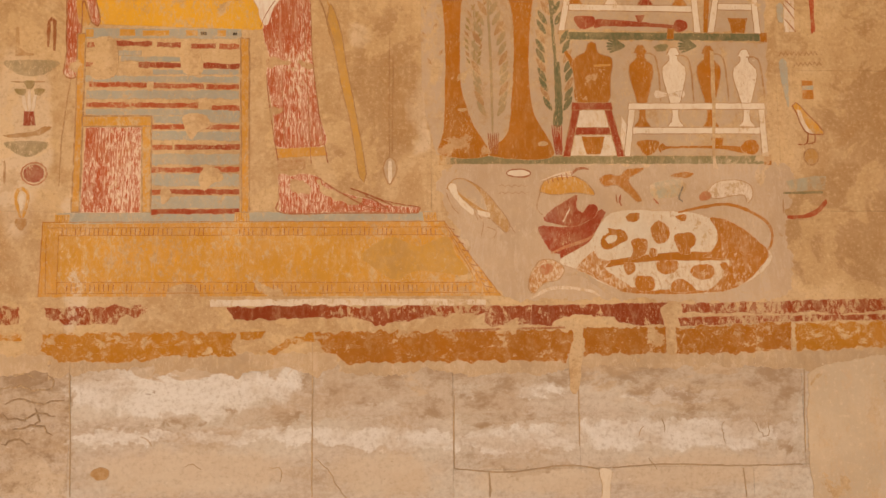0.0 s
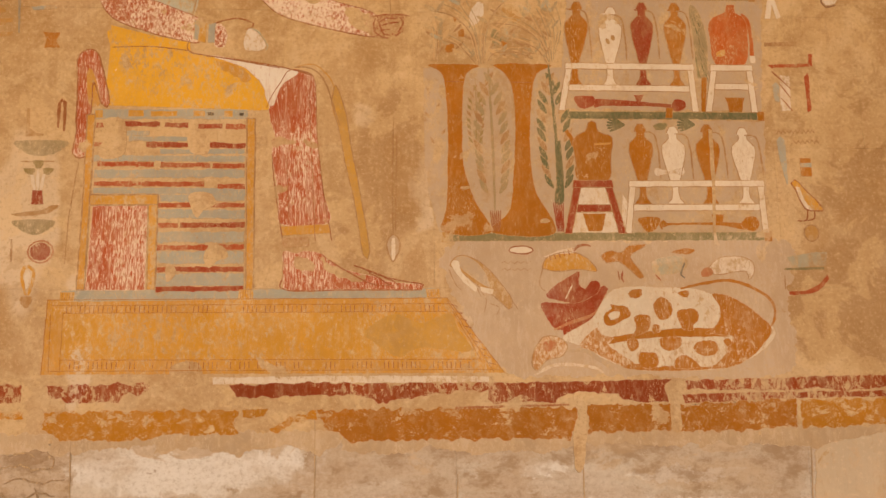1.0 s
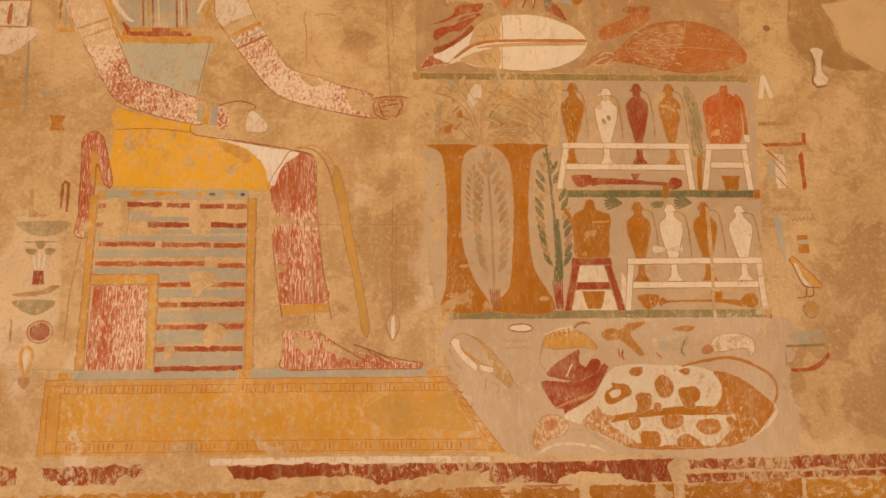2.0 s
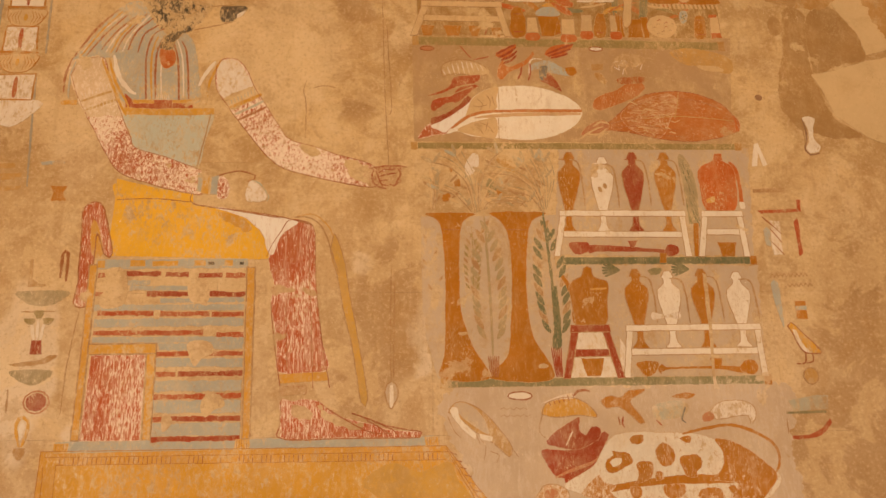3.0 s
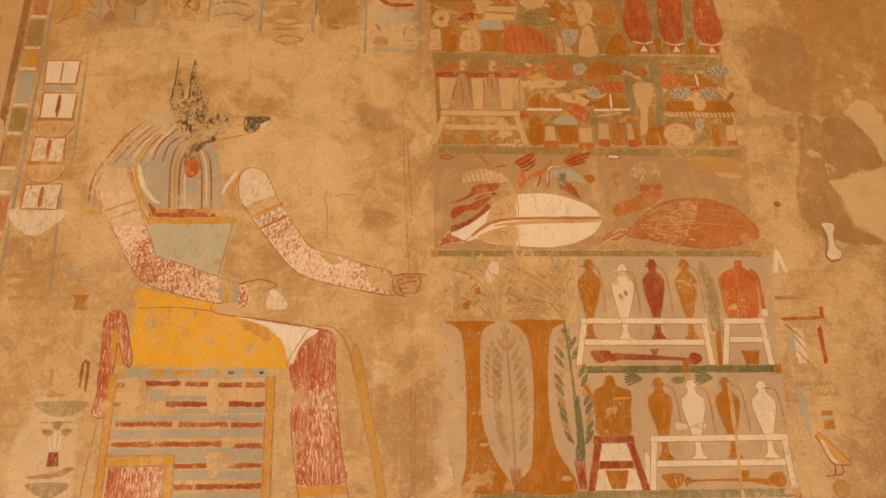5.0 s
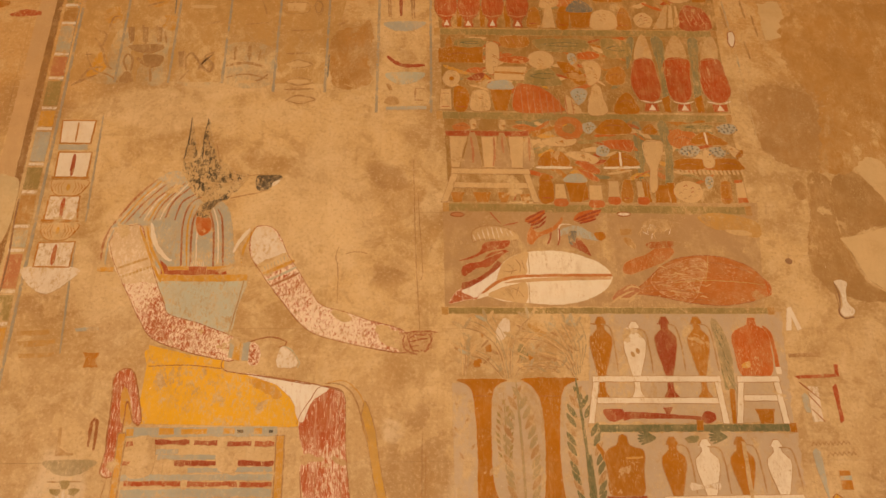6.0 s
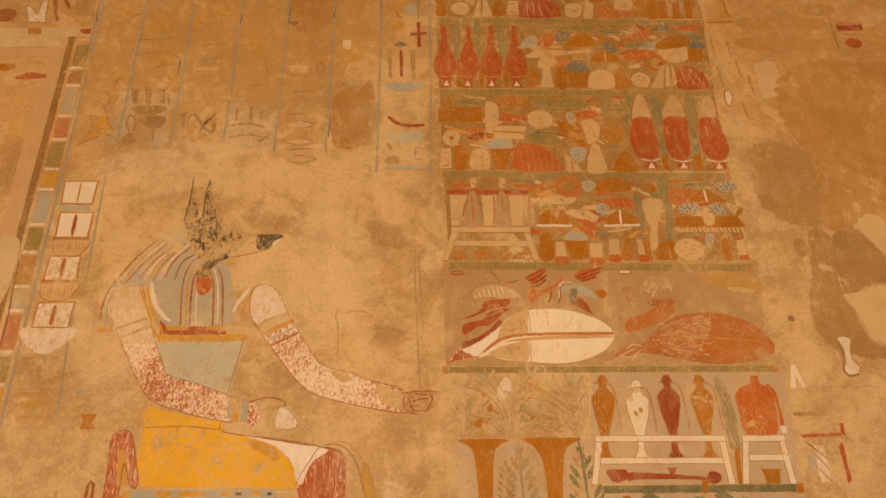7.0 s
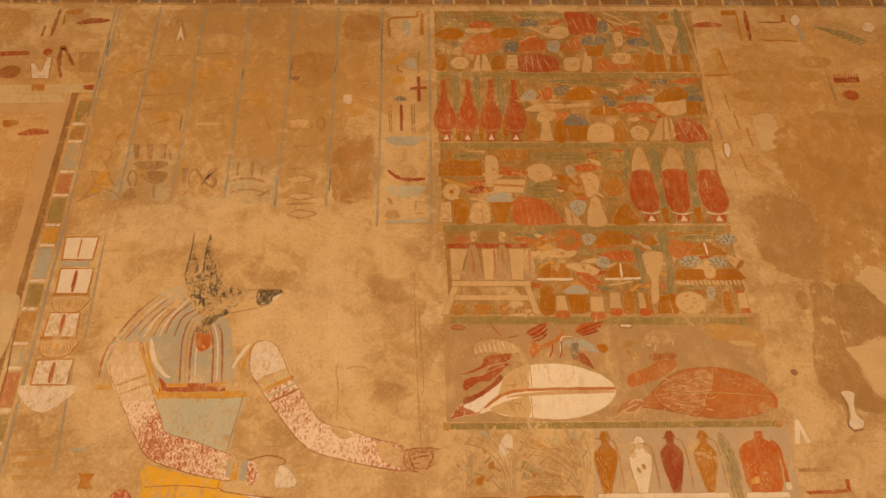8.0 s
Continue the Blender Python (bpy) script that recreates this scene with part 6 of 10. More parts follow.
for i in range(6):
    (x, z), = [(0.632, 2.176)]
    Relief().line([(x + i * 0.019, z + i * 0.005), (x + 0.006 + i * 0.019, z - 0.02 + i * 0.005)], 0.007, RED, 4).make("band", ante)
Relief().line([(0.731, 2.19), (0.75, 2.212), (0.782, 2.217), (0.8, 2.212)], 0.012, LINE, 4).make("horn", ante)
Relief().line([(0.604, 2.121), (0.589, 2.054), (0.611, 2.031)], 0.006, LINE_SOFT, 2).make("leg_line", ante)
hare = thing("gazelle_relief", [(0.917, 2.122)][0], "orange gazelle painting with raised legs", "painted offering", "animal offerings")
part("body", [(0.839, 2.172), (0.874, 2.194), (0.919, 2.185), (0.954, 2.213), (1.022, 2.218), (0.999, 2.199), (0.957, 2.167), (0.996, 2.11), (1.008, 2.086), (0.99, 2.081), (0.946, 2.122), (0.906, 2.149), (0.861, 2.144)], BROWN_WORN, hare, 2, edge=LINE_SOFT, width=0.003)
Relief().line([(0.923, 2.11), (0.918, 2.081), (0.926, 2.067)], 0.008, RED, 3).make("leg", hare)
Relief().line([(0.905, 2.11), (0.908, 2.076)], 0.008, LINE, 3).make("leg", hare)
bird = thing("blue_bird_relief", [(1.108, 2.088)][0], "faded blue bird painting, mostly worn", "painted offering", "animal offerings")
part("body", [(1.042, 2.145), (1.077, 2.163), (1.157, 2.172), (1.19, 2.149), (1.166, 2.111), (1.097, 2.095), (1.052, 2.099)], AQUA_FAINT, bird, 1)
part("head", [(1.124, 2.186), (1.181, 2.204), (1.222, 2.195), (1.192, 2.177)], BROWN_WORN, bird, 2)
Relief().line([(1.054, 2.095), (1.076, 2.072)], 0.008, RED_WORN, 3).make("leg", bird)
Relief().line([(1.174, 2.145), (1.158, 2.095), (1.172, 2.081)], 0.008, BLUE_DEEP, 2).make("wing_edge", bird)
calf = thing("white_calf_relief", [(1.348, 2.088)][0], "white lying calf painting with orange head", "painted offering", "animal offerings")
part("body", [(1.269, 2.122), (1.317, 2.163), (1.409, 2.168), (1.454, 2.141), (1.451, 2.095), (1.432, 2.077), (1.424, 2.109), (1.36, 2.104), (1.295, 2.095)], WHITE_WORN, calf, 2, edge=LINE_SOFT, width=0.003)
part("head", [(1.241, 2.111), (1.269, 2.127), (1.291, 2.104), (1.268, 2.086), (1.245, 2.086)], PINK, calf, 3)
ox = thing("spotted_ox_relief", [(1.071, 1.718)][0], "white trussed ox painting with large orange spots", "painted offering")
part("body", [(0.673, 1.848), (0.787, 1.919), (0.833, 1.986), (0.88, 2.036), (0.971, 2.049), (1.106, 2.045), (1.22, 2.036), (1.354, 1.986), (1.465, 1.922), (1.522, 1.868), (1.482, 1.805), (1.388, 1.75), (1.251, 1.717), (1.093, 1.718), (0.937, 1.728), (0.826, 1.764), (0.761, 1.808)], OX_HIDE, ox, 2)
part("haunch", [(1.278, 2.018), (1.333, 2.013), (1.4, 1.981), (1.466, 1.929), (1.508, 1.877), (1.471, 1.817), (1.4, 1.756), (1.319, 1.726), (1.24, 1.722), (1.279, 1.744), (1.312, 1.779), (1.332, 1.819), (1.352, 1.846), (1.298, 1.855), (1.235, 1.86), (1.277, 1.887), (1.301, 1.923), (1.303, 1.968)], OX_SPOT, ox, 4)
part("back_stripe", [(0.761, 1.821), (0.829, 1.839), (0.941, 1.861), (1.054, 1.874), (1.145, 1.883), (1.258, 1.882), (1.372, 1.886), (1.485, 1.873), (1.37, 1.851), (1.234, 1.847), (1.098, 1.847), (0.963, 1.839), (0.851, 1.821)], BROWN, ox, 4)
for pts in ([(0.836, 1.915), (0.846, 1.946), (0.873, 1.959), (0.865, 1.977), (0.896, 1.973), (0.918, 1.973), (0.945, 1.955), (0.944, 1.928), (0.916, 1.915), (0.884, 1.897), (0.853, 1.892)], [(1.036, 1.973), (1.05, 1.995), (1.069, 2.009), (1.091, 2.0), (1.113, 1.977), (1.116, 1.955), (1.101, 1.923), (1.065, 1.914), (1.048, 1.932)], [(1.129, 1.932), (1.139, 1.954), (1.175, 1.959), (1.203, 1.959), (1.22, 1.932), (1.214, 1.909), (1.195, 1.896), (1.194, 1.874), (1.154, 1.874), (1.141, 1.896)],
            [(0.957, 1.923), (0.98, 1.937), (1.021, 1.932), (1.024, 1.905), (1.014, 1.874), (0.977, 1.856), (0.945, 1.847), (0.965, 1.883)], [(1.058, 1.843), (1.085, 1.847), (1.139, 1.847), (1.142, 1.82), (1.119, 1.798), (1.078, 1.794), (1.057, 1.816)], [(1.187, 1.802), (1.201, 1.824), (1.242, 1.835), (1.283, 1.824), (1.291, 1.802), (1.272, 1.779), (1.23, 1.771), (1.199, 1.784)], [(0.938, 2.022), (0.957, 2.036), (0.997, 2.036), (0.996, 2.013), (0.969, 2.0), (0.947, 2.004)],
            [(1.137, 2.022), (1.156, 2.031), (1.183, 2.031), (1.177, 2.004), (1.159, 2.004)], [(1.108, 1.749), (1.127, 1.771), (1.158, 1.775), (1.189, 1.757), (1.211, 1.731), (1.161, 1.722), (1.107, 1.727)], [(0.927, 1.839), (0.968, 1.838), (0.971, 1.807), (0.943, 1.79), (0.926, 1.812)], [(1.033, 1.896), (1.06, 1.892), (1.063, 1.869), (1.031, 1.861)], [(0.97, 1.781), (1.006, 1.789), (1.042, 1.78), (1.045, 1.74), (1.008, 1.723), (0.973, 1.736)], [(1.31, 1.833), (1.333, 1.842), (1.346, 1.824), (1.323, 1.806)]):
    part("spot", pts, OX_SPOT, ox, 5)
part("spot", [(0.854, 1.933), (0.877, 1.95), (0.904, 1.946), (0.894, 1.924), (0.867, 1.915)], OX_HIDE, ox, 6)
part("neck_patch", [(0.739, 1.817), (0.776, 1.861), (0.812, 1.888), (0.825, 1.861), (0.874, 1.843), (0.851, 1.821), (0.894, 1.785), (0.942, 1.754), (0.959, 1.732), (0.91, 1.732), (0.84, 1.764), (0.783, 1.795)], SPECKLE, ox, 4)
part("belly_patch", [(0.906, 1.737), (0.96, 1.745), (1.026, 1.732), (1.139, 1.736), (1.251, 1.726), (1.206, 1.717), (1.026, 1.716), (0.928, 1.723)], OX_SPOT, ox, 4)
part("head", [(0.552, 1.776), (0.57, 1.818), (0.606, 1.853), (0.66, 1.848), (0.69, 1.817), (0.671, 1.778), (0.609, 1.76), (0.57, 1.721), (0.551, 1.739)], SPECKLE, ox, 3, edge=LINE_SOFT, width=0.004)
part("cheek_spot", [(0.597, 1.827), (0.633, 1.84), (0.65, 1.817), (0.623, 1.795), (0.596, 1.8)], PINK, ox, 5)
Relief().line([(1.152, 2.04), (1.336, 2.072), (1.448, 2.04), (1.519, 1.986), (1.524, 1.918), (1.5, 1.882)], 0.014, BROWN_WORN, 3).make("tail", ox)
Relief().line([(0.694, 1.795), (0.761, 1.795), (0.826, 1.753), (0.87, 1.719)], 0.02, GROUND_GREY, 3).make("hoof_band", ox)
Relief().line([(0.559, 1.703), (0.648, 1.742), (0.781, 1.733), (0.825, 1.711)], 0.014, WHITE_WORN, 2).make("ground_line", ox)
bag = thing("trussed_legs_relief", [(0.673, 1.853)][0], "dark red trussed legs painting above ox", "painted offering")
part("shoulder", [(0.592, 1.982), (0.699, 1.982), (0.767, 2.004), (0.845, 2.054), (0.862, 2.04), (0.833, 1.986), (0.81, 1.942), (0.741, 1.875), (0.686, 1.848), (0.674, 1.875), (0.638, 1.888)], RED, bag, 2)
part("leg", [(0.624, 2.031), (0.667, 2.065), (0.724, 2.099), (0.752, 2.108), (0.746, 2.063), (0.768, 2.04), (0.796, 2.072), (0.827, 2.067), (0.826, 2.031), (0.789, 2.004), (0.721, 1.982), (0.619, 2.005)], RED, bag, 3)
Relief().line([(0.643, 1.88), (0.697, 1.902), (0.787, 1.933), (0.814, 1.955)], 0.014, PINK, 5).make("rope", bag)
Relief().line([(0.69, 2), (0.719, 2.054)], 0.007, WHITE_WORN, 5).make("hoof_gap", bag)

# ---- calf and ham between the jar rows and the heaps ----
calf = thing("white_ox_relief", [(0.593, 3.315)][0], "white trussed ox painting with red back stripe", "painted offering")
part("body", [(0.24, 3.354), (0.291, 3.406), (0.332, 3.461), (0.369, 3.518), (0.42, 3.557), (0.491, 3.581), (0.583, 3.587), (0.673, 3.579), (0.763, 3.548), (0.821, 3.515), (0.856, 3.47), (0.85, 3.425), (0.801, 3.375), (0.718, 3.336), (0.618, 3.317), (0.519, 3.322), (0.441, 3.33), (0.367, 3.335), (0.304, 3.357), (0.264, 3.346)], CALF_WHITE, calf, 2)
part("head", [(0.132, 3.321), (0.152, 3.361), (0.182, 3.394), (0.226, 3.4), (0.265, 3.373), (0.25, 3.345), (0.205, 3.34), (0.166, 3.329)], FLESH, calf, 3)
part("foreleg", [(0.187, 3.383), (0.231, 3.406), (0.292, 3.445), (0.342, 3.484), (0.363, 3.506), (0.341, 3.439), (0.29, 3.389), (0.25, 3.351), (0.22, 3.362)], APRON, calf, 4)
part("grey_flank", [(0.336, 3.439), (0.368, 3.512), (0.42, 3.555), (0.491, 3.578), (0.479, 3.518), (0.477, 3.468), (0.401, 3.456)], HEAP_WHITE, calf, 3)
part("grey_flank", [(0.304, 3.362), (0.354, 3.395), (0.425, 3.418), (0.475, 3.423), (0.471, 3.33), (0.397, 3.335)], HEAP_WHITE, calf, 3)
part("back_stripe", [(0.265, 3.384), (0.351, 3.439), (0.441, 3.462), (0.602, 3.468), (0.858, 3.47), (0.857, 3.456), (0.601, 3.454), (0.446, 3.448), (0.36, 3.426), (0.28, 3.37)], BRICK_SOFT, calf, 4)
part("stripe_shade", [(0.375, 3.423), (0.45, 3.44), (0.601, 3.452), (0.854, 3.453), (0.851, 3.442), (0.6, 3.435), (0.455, 3.426)], SALMON_THIN, calf, 3)
for pts in ([(0.394, 3.518), (0.418, 3.495), (0.406, 3.462)], [(0.434, 3.541), (0.453, 3.507), (0.447, 3.473)], [(0.377, 3.484), (0.402, 3.479), (0.437, 3.49)], [(0.379, 3.39), (0.403, 3.368), (0.417, 3.341)], [(0.439, 3.407), (0.427, 3.362)], [(0.459, 3.535), (0.472, 3.485)], [(0.399, 3.401), (0.438, 3.384), (0.462, 3.352)], [(0.491, 3.564), (0.491, 3.468)], [(0.485, 3.423), (0.485, 3.324)]):
    Relief().line(pts, 0.004, LINE_SOFT, 6).make("vein", calf)
lg = thing("trussed_legs_relief", [(0.275, 3.402)][0], "brick-red trussed legs painting beside white ox", "painted offering")
part("leg", [(0.179, 3.533), (0.239, 3.545), (0.295, 3.574), (0.326, 3.585), (0.386, 3.597), (0.412, 3.62), (0.413, 3.637), (0.347, 3.637), (0.292, 3.625), (0.281, 3.596), (0.26, 3.568), (0.22, 3.55)], RED_WORN, lg, 3)
part("lower_leg", [(0.203, 3.455), (0.258, 3.495), (0.318, 3.506), (0.37, 3.557), (0.406, 3.586), (0.386, 3.591), (0.32, 3.574), (0.279, 3.534), (0.209, 3.517), (0.188, 3.483)], RED_WORN, lg, 4)
part("shin", [(0.192, 3.422), (0.252, 3.444), (0.308, 3.484), (0.354, 3.534), (0.369, 3.523), (0.342, 3.473), (0.291, 3.434), (0.236, 3.4), (0.192, 3.389)], RED, lg, 3)
for pts in ([(0.208, 3.455), (0.278, 3.483), (0.318, 3.506)], [(0.207, 3.439), (0.277, 3.467), (0.328, 3.501)], [(0.279, 3.534), (0.325, 3.557), (0.376, 3.58)], [(0.336, 3.608), (0.356, 3.58)]):
    Relief().line(pts, 0.005, OX_GROUND, 6).make("fold", lg)
sign("ribs_relief", [(0.246, 3.628), (0.242, 3.681), (0.284, 3.71), (0.361, 3.716), (0.436, 3.682), (0.444, 3.641), (0.358, 3.641), (0.297, 3.646)], NECK, "pale rib cut painting, faded", "painted offering", edge=LINE_SOFT)
for k in range(9):
    (xa, za), (xb, zb) = [(0.247, 3.665), (0.415, 3.689)]
    u = k / 8
    stroke("rib_line", [(xa + (xb - xa) * u, za + (zb - za) * u + 0.03 * math.sin(math.pi * u)), (xa + (xb - xa) * u + 0.012, za + (zb - za) * u - 0.03)], 0.006, WHITE_WORN, "pale rib stroke of the faded cut", "painted offering", layer=3)
rnd = random.Random(8)
for k in range(22):
    (x, z), = [(1.082, 3.7)]
    x, z = x + rnd.uniform(-0.075, 0.075), z + rnd.uniform(-0.03, 0.035)
    stroke("feather_line", [(x, z), (x + rnd.uniform(-0.02, 0.025), z - rnd.uniform(0.01, 0.03))], 0.005, WHITE_WORN if k % 2 else HEAP_WHITE, "pale feather stroke of the worn bird", "painted offering", layer=3)
ham = thing("red_ox_relief", [(1.268, 3.322)][0], "brick-red trussed ox painting with worn centre", "painted offering")
part("body", [(0.921, 3.371), (1.003, 3.432), (1.087, 3.512), (1.195, 3.558), (1.349, 3.559), (1.472, 3.513), (1.534, 3.448), (1.553, 3.4), (1.542, 3.366), (1.472, 3.338), (1.343, 3.316), (1.193, 3.327), (1.046, 3.36)], HAM_RED, ham, 2, edge=LINE_RED, width=0.003)
part("worn_flank", [(1.029, 3.446), (1.113, 3.512), (1.246, 3.552), (1.293, 3.518), (1.256, 3.433), (1.194, 3.332), (1.072, 3.371)], HAM_WORN, ham, 4)
rnd = random.Random(11)
for k in range(46):
    u, v = rnd.random(), rnd.random()
    x, z = 1.06 + 0.20 * u, 3.35 + 0.17 * v
    if (x - 1.25) ** 2 / 0.055 + (z - 3.44) ** 2 / 0.012 < 1.05:
        Relief().line([(x, z), (x + 0.012, z + rnd.uniform(-0.010, 0.010)), (x + rnd.uniform(0.018, 0.05), z + rnd.uniform(-0.012, 0.010))], rnd.uniform(0.003, 0.008), SALMON_THIN if k % 3 else HEAP_WHITE, 6, True, taper=0.1).make("scratch", ham)
for pts in ([(0.974, 3.399), (1.104, 3.432), (1.258, 3.444)], [(0.998, 3.382), (1.124, 3.388), (1.274, 3.371)], [(1.046, 3.365), (1.17, 3.349), (1.295, 3.338)], [(1.294, 3.53), (1.395, 3.513), (1.492, 3.473)], [(1.056, 3.46), (1.111, 3.495), (1.191, 3.523)]):
    Relief().line(pts, 0.007, HIDE_LINE, 5).make("hide_fold", ham)
for pts in ([(1.132, 3.426), (1.281, 3.438), (1.432, 3.428), (1.533, 3.417)], [(1.3, 3.563), (1.286, 3.489), (1.269, 3.427)]):
    Relief().line(pts, 0.005, OCHRE_FAINT, 6).make("scratch", ham)
for pts in ([(0.842, 3.326), (0.895, 3.364), (0.947, 3.387)], [(0.869, 3.348), (0.924, 3.348), (0.961, 3.376)], [(0.902, 3.386), (0.939, 3.409), (0.973, 3.398)], [(0.917, 3.331), (0.949, 3.353)]):
    Relief().line(pts, 0.010, HEAP_WHITE, 5).make("hoof_line", ham)
part("head", [(0.844, 3.343), (0.889, 3.398), (0.951, 3.418), (0.973, 3.382), (0.919, 3.349)], PINK, ham, 3)
part("tail", [(1.534, 3.448), (1.56, 3.411), (1.553, 3.366), (1.536, 3.361), (1.537, 3.4)], BRICK, ham, 4)
lg = thing("trussed_legs_relief", [(1.005, 3.46)][0], "faded red trussed legs painting beside red ox", "painted offering")
part("leg", [(0.911, 3.474), (0.916, 3.519), (0.96, 3.548), (1.013, 3.566), (1.068, 3.601), (1.121, 3.613), (1.15, 3.595), (1.141, 3.566), (1.1, 3.531), (1.047, 3.508), (0.993, 3.485), (0.946, 3.468)], BRICK_SOFT, lg, 1)
part("hoof", [(1.025, 3.624), (1.072, 3.636), (1.155, 3.636), (1.154, 3.613), (1.099, 3.601), (1.037, 3.601)], HIDE_LINE, lg, 3)
part("strip", [(0.925, 3.653), (0.956, 3.653), (0.982, 3.612), (0.975, 3.595), (0.942, 3.618)], FLAKE_BROWN, lg, 2)
part("block", [(0.914, 3.7), (0.972, 3.704), (0.968, 3.671), (0.916, 3.668)], FLAKE_BROWN, lg, 2, soft=False)
# small birds above the white ox
fowl = thing("red_bird_relief", [(0.509, 3.601)][0], "flying red-brown bird painting", "painted offering", "birds")
part("wing", [(0.485, 3.753), (0.576, 3.801), (0.569, 3.765), (0.536, 3.729), (0.5, 3.729)], BRICK, fowl, 3)
part("body", [(0.495, 3.682), (0.52, 3.717), (0.538, 3.682), (0.617, 3.718), (0.656, 3.763), (0.66, 3.748), (0.621, 3.695), (0.542, 3.653), (0.515, 3.618), (0.49, 3.63)], BRICK_SOFT, fowl, 2)
for pts in ([(0.49, 3.747), (0.538, 3.777), (0.576, 3.798)], [(0.5, 3.729), (0.542, 3.753), (0.58, 3.783)], [(0.509, 3.717), (0.551, 3.735), (0.584, 3.765)], [(0.519, 3.7), (0.556, 3.718), (0.578, 3.741)]):
    Relief().line(pts, 0.012, RED, 5).make("feather", fowl)
for pts in ([(0.6, 3.683), (0.592, 3.642), (0.581, 3.619)], [(0.637, 3.701), (0.639, 3.654), (0.626, 3.613)]):
    Relief().line(pts, 0.009, RED, 5).make("leg", fowl)
fowl = thing("blue_bird_relief", [(0.685, 3.573)][0], "diving bird painting with blue and red wings", "painted offering", "birds")
part("wing", [(0.707, 3.748), (0.741, 3.79), (0.841, 3.803), (0.801, 3.755), (0.748, 3.737)], BRICK, fowl, 3)
part("body", [(0.629, 3.659), (0.652, 3.701), (0.72, 3.719), (0.78, 3.684), (0.829, 3.661), (0.828, 3.637), (0.751, 3.648), (0.716, 3.66), (0.679, 3.674)], BLUE, fowl, 2)
part("breast", [(0.682, 3.683), (0.718, 3.683), (0.703, 3.619), (0.678, 3.625)], BLUE_DEEP, fowl, 4)
part("tail", [(0.716, 3.654), (0.749, 3.619), (0.771, 3.562), (0.727, 3.59), (0.682, 3.613)], RED, fowl, 3)
part("head", [(0.795, 3.678), (0.837, 3.684), (0.85, 3.655), (0.817, 3.637)], BROWN, fowl, 4)
for pts in ([(0.717, 3.748), (0.777, 3.778), (0.841, 3.803)], [(0.727, 3.739), (0.786, 3.761), (0.829, 3.779)], [(0.737, 3.731), (0.784, 3.743), (0.811, 3.755)], [(0.725, 3.643), (0.748, 3.602), (0.771, 3.562)], [(0.71, 3.637), (0.733, 3.602), (0.751, 3.573)], [(0.694, 3.631), (0.717, 3.602), (0.731, 3.585)]):
    Relief().line(pts, 0.012, RED, 5).make("feather", fowl)
Relief().line([(0.633, 3.642), (0.643, 3.718), (0.695, 3.724)], 0.006, WHITE, 4).make("neck_line", fowl)
fish = thing("yellow_fish_relief", [(1.419, 3.693)][0], "long ochre fish painting on brown ground", "painted offering")
part("body", [(1.282, 3.764), (1.353, 3.789), (1.457, 3.777), (1.557, 3.736), (1.563, 3.671), (1.519, 3.659), (1.446, 3.694), (1.342, 3.705)], GLYPH_OCHRE, fish, 2)
part("belly", [(1.399, 3.699), (1.498, 3.694), (1.521, 3.67), (1.442, 3.67)], HEAP_WHITE, fish, 3)
sign("loaf", ellipse([(0.943, 3.78)][0], 0.032, 0.011), WHITE_WORN, "small oval loaf outlined in brown", "painted offering", edge=LINE)
sign("loaf", ellipse([(0.178, 3.774)][0], 0.032, 0.012), PINK, "small oval loaf outlined in brown", "painted offering", edge=LINE)
sign("feather_relief", [(1.015, 3.709), (1.05, 3.751), (1.139, 3.751), (1.166, 3.716), (1.106, 3.686), (1.044, 3.691)], NECK, "pale worn feathered offering", "painted offering")
# flat dark disc; the shade inside the hole is put into its colour
sign("hole", ellipse([(1.664, 3.537)][0], 0.017, 0.017, 9), CRACK, "small dark hole in the plaster", "hole", layer=1)
for pts in ([(0.327, 3.787), (0.357, 3.746), (0.376, 3.728)], [(0.386, 3.717), (0.438, 3.729), (0.454, 3.735)], [(0.443, 3.848), (0.456, 3.897)]):
    stroke("mark", pts, 0.006, RED_WORN, "short red brush mark", "painted mark")
ledge(*[(0.13, 3.304), (1.523, 3.305)], 0.03, GREEN_PALE, "washed green base line under the oxen")
sign("brown_ground", [(0.112, 3.833), (1.573, 3.845), (1.513, 3.305), (0.115, 3.309)], OX_GROUND, "brownish ground behind the trussed oxen", "painted ground", soft=False, layer=-1)
# ---- heaped offerings in four registers above the oxen ----
HEAP = "heaped offerings"


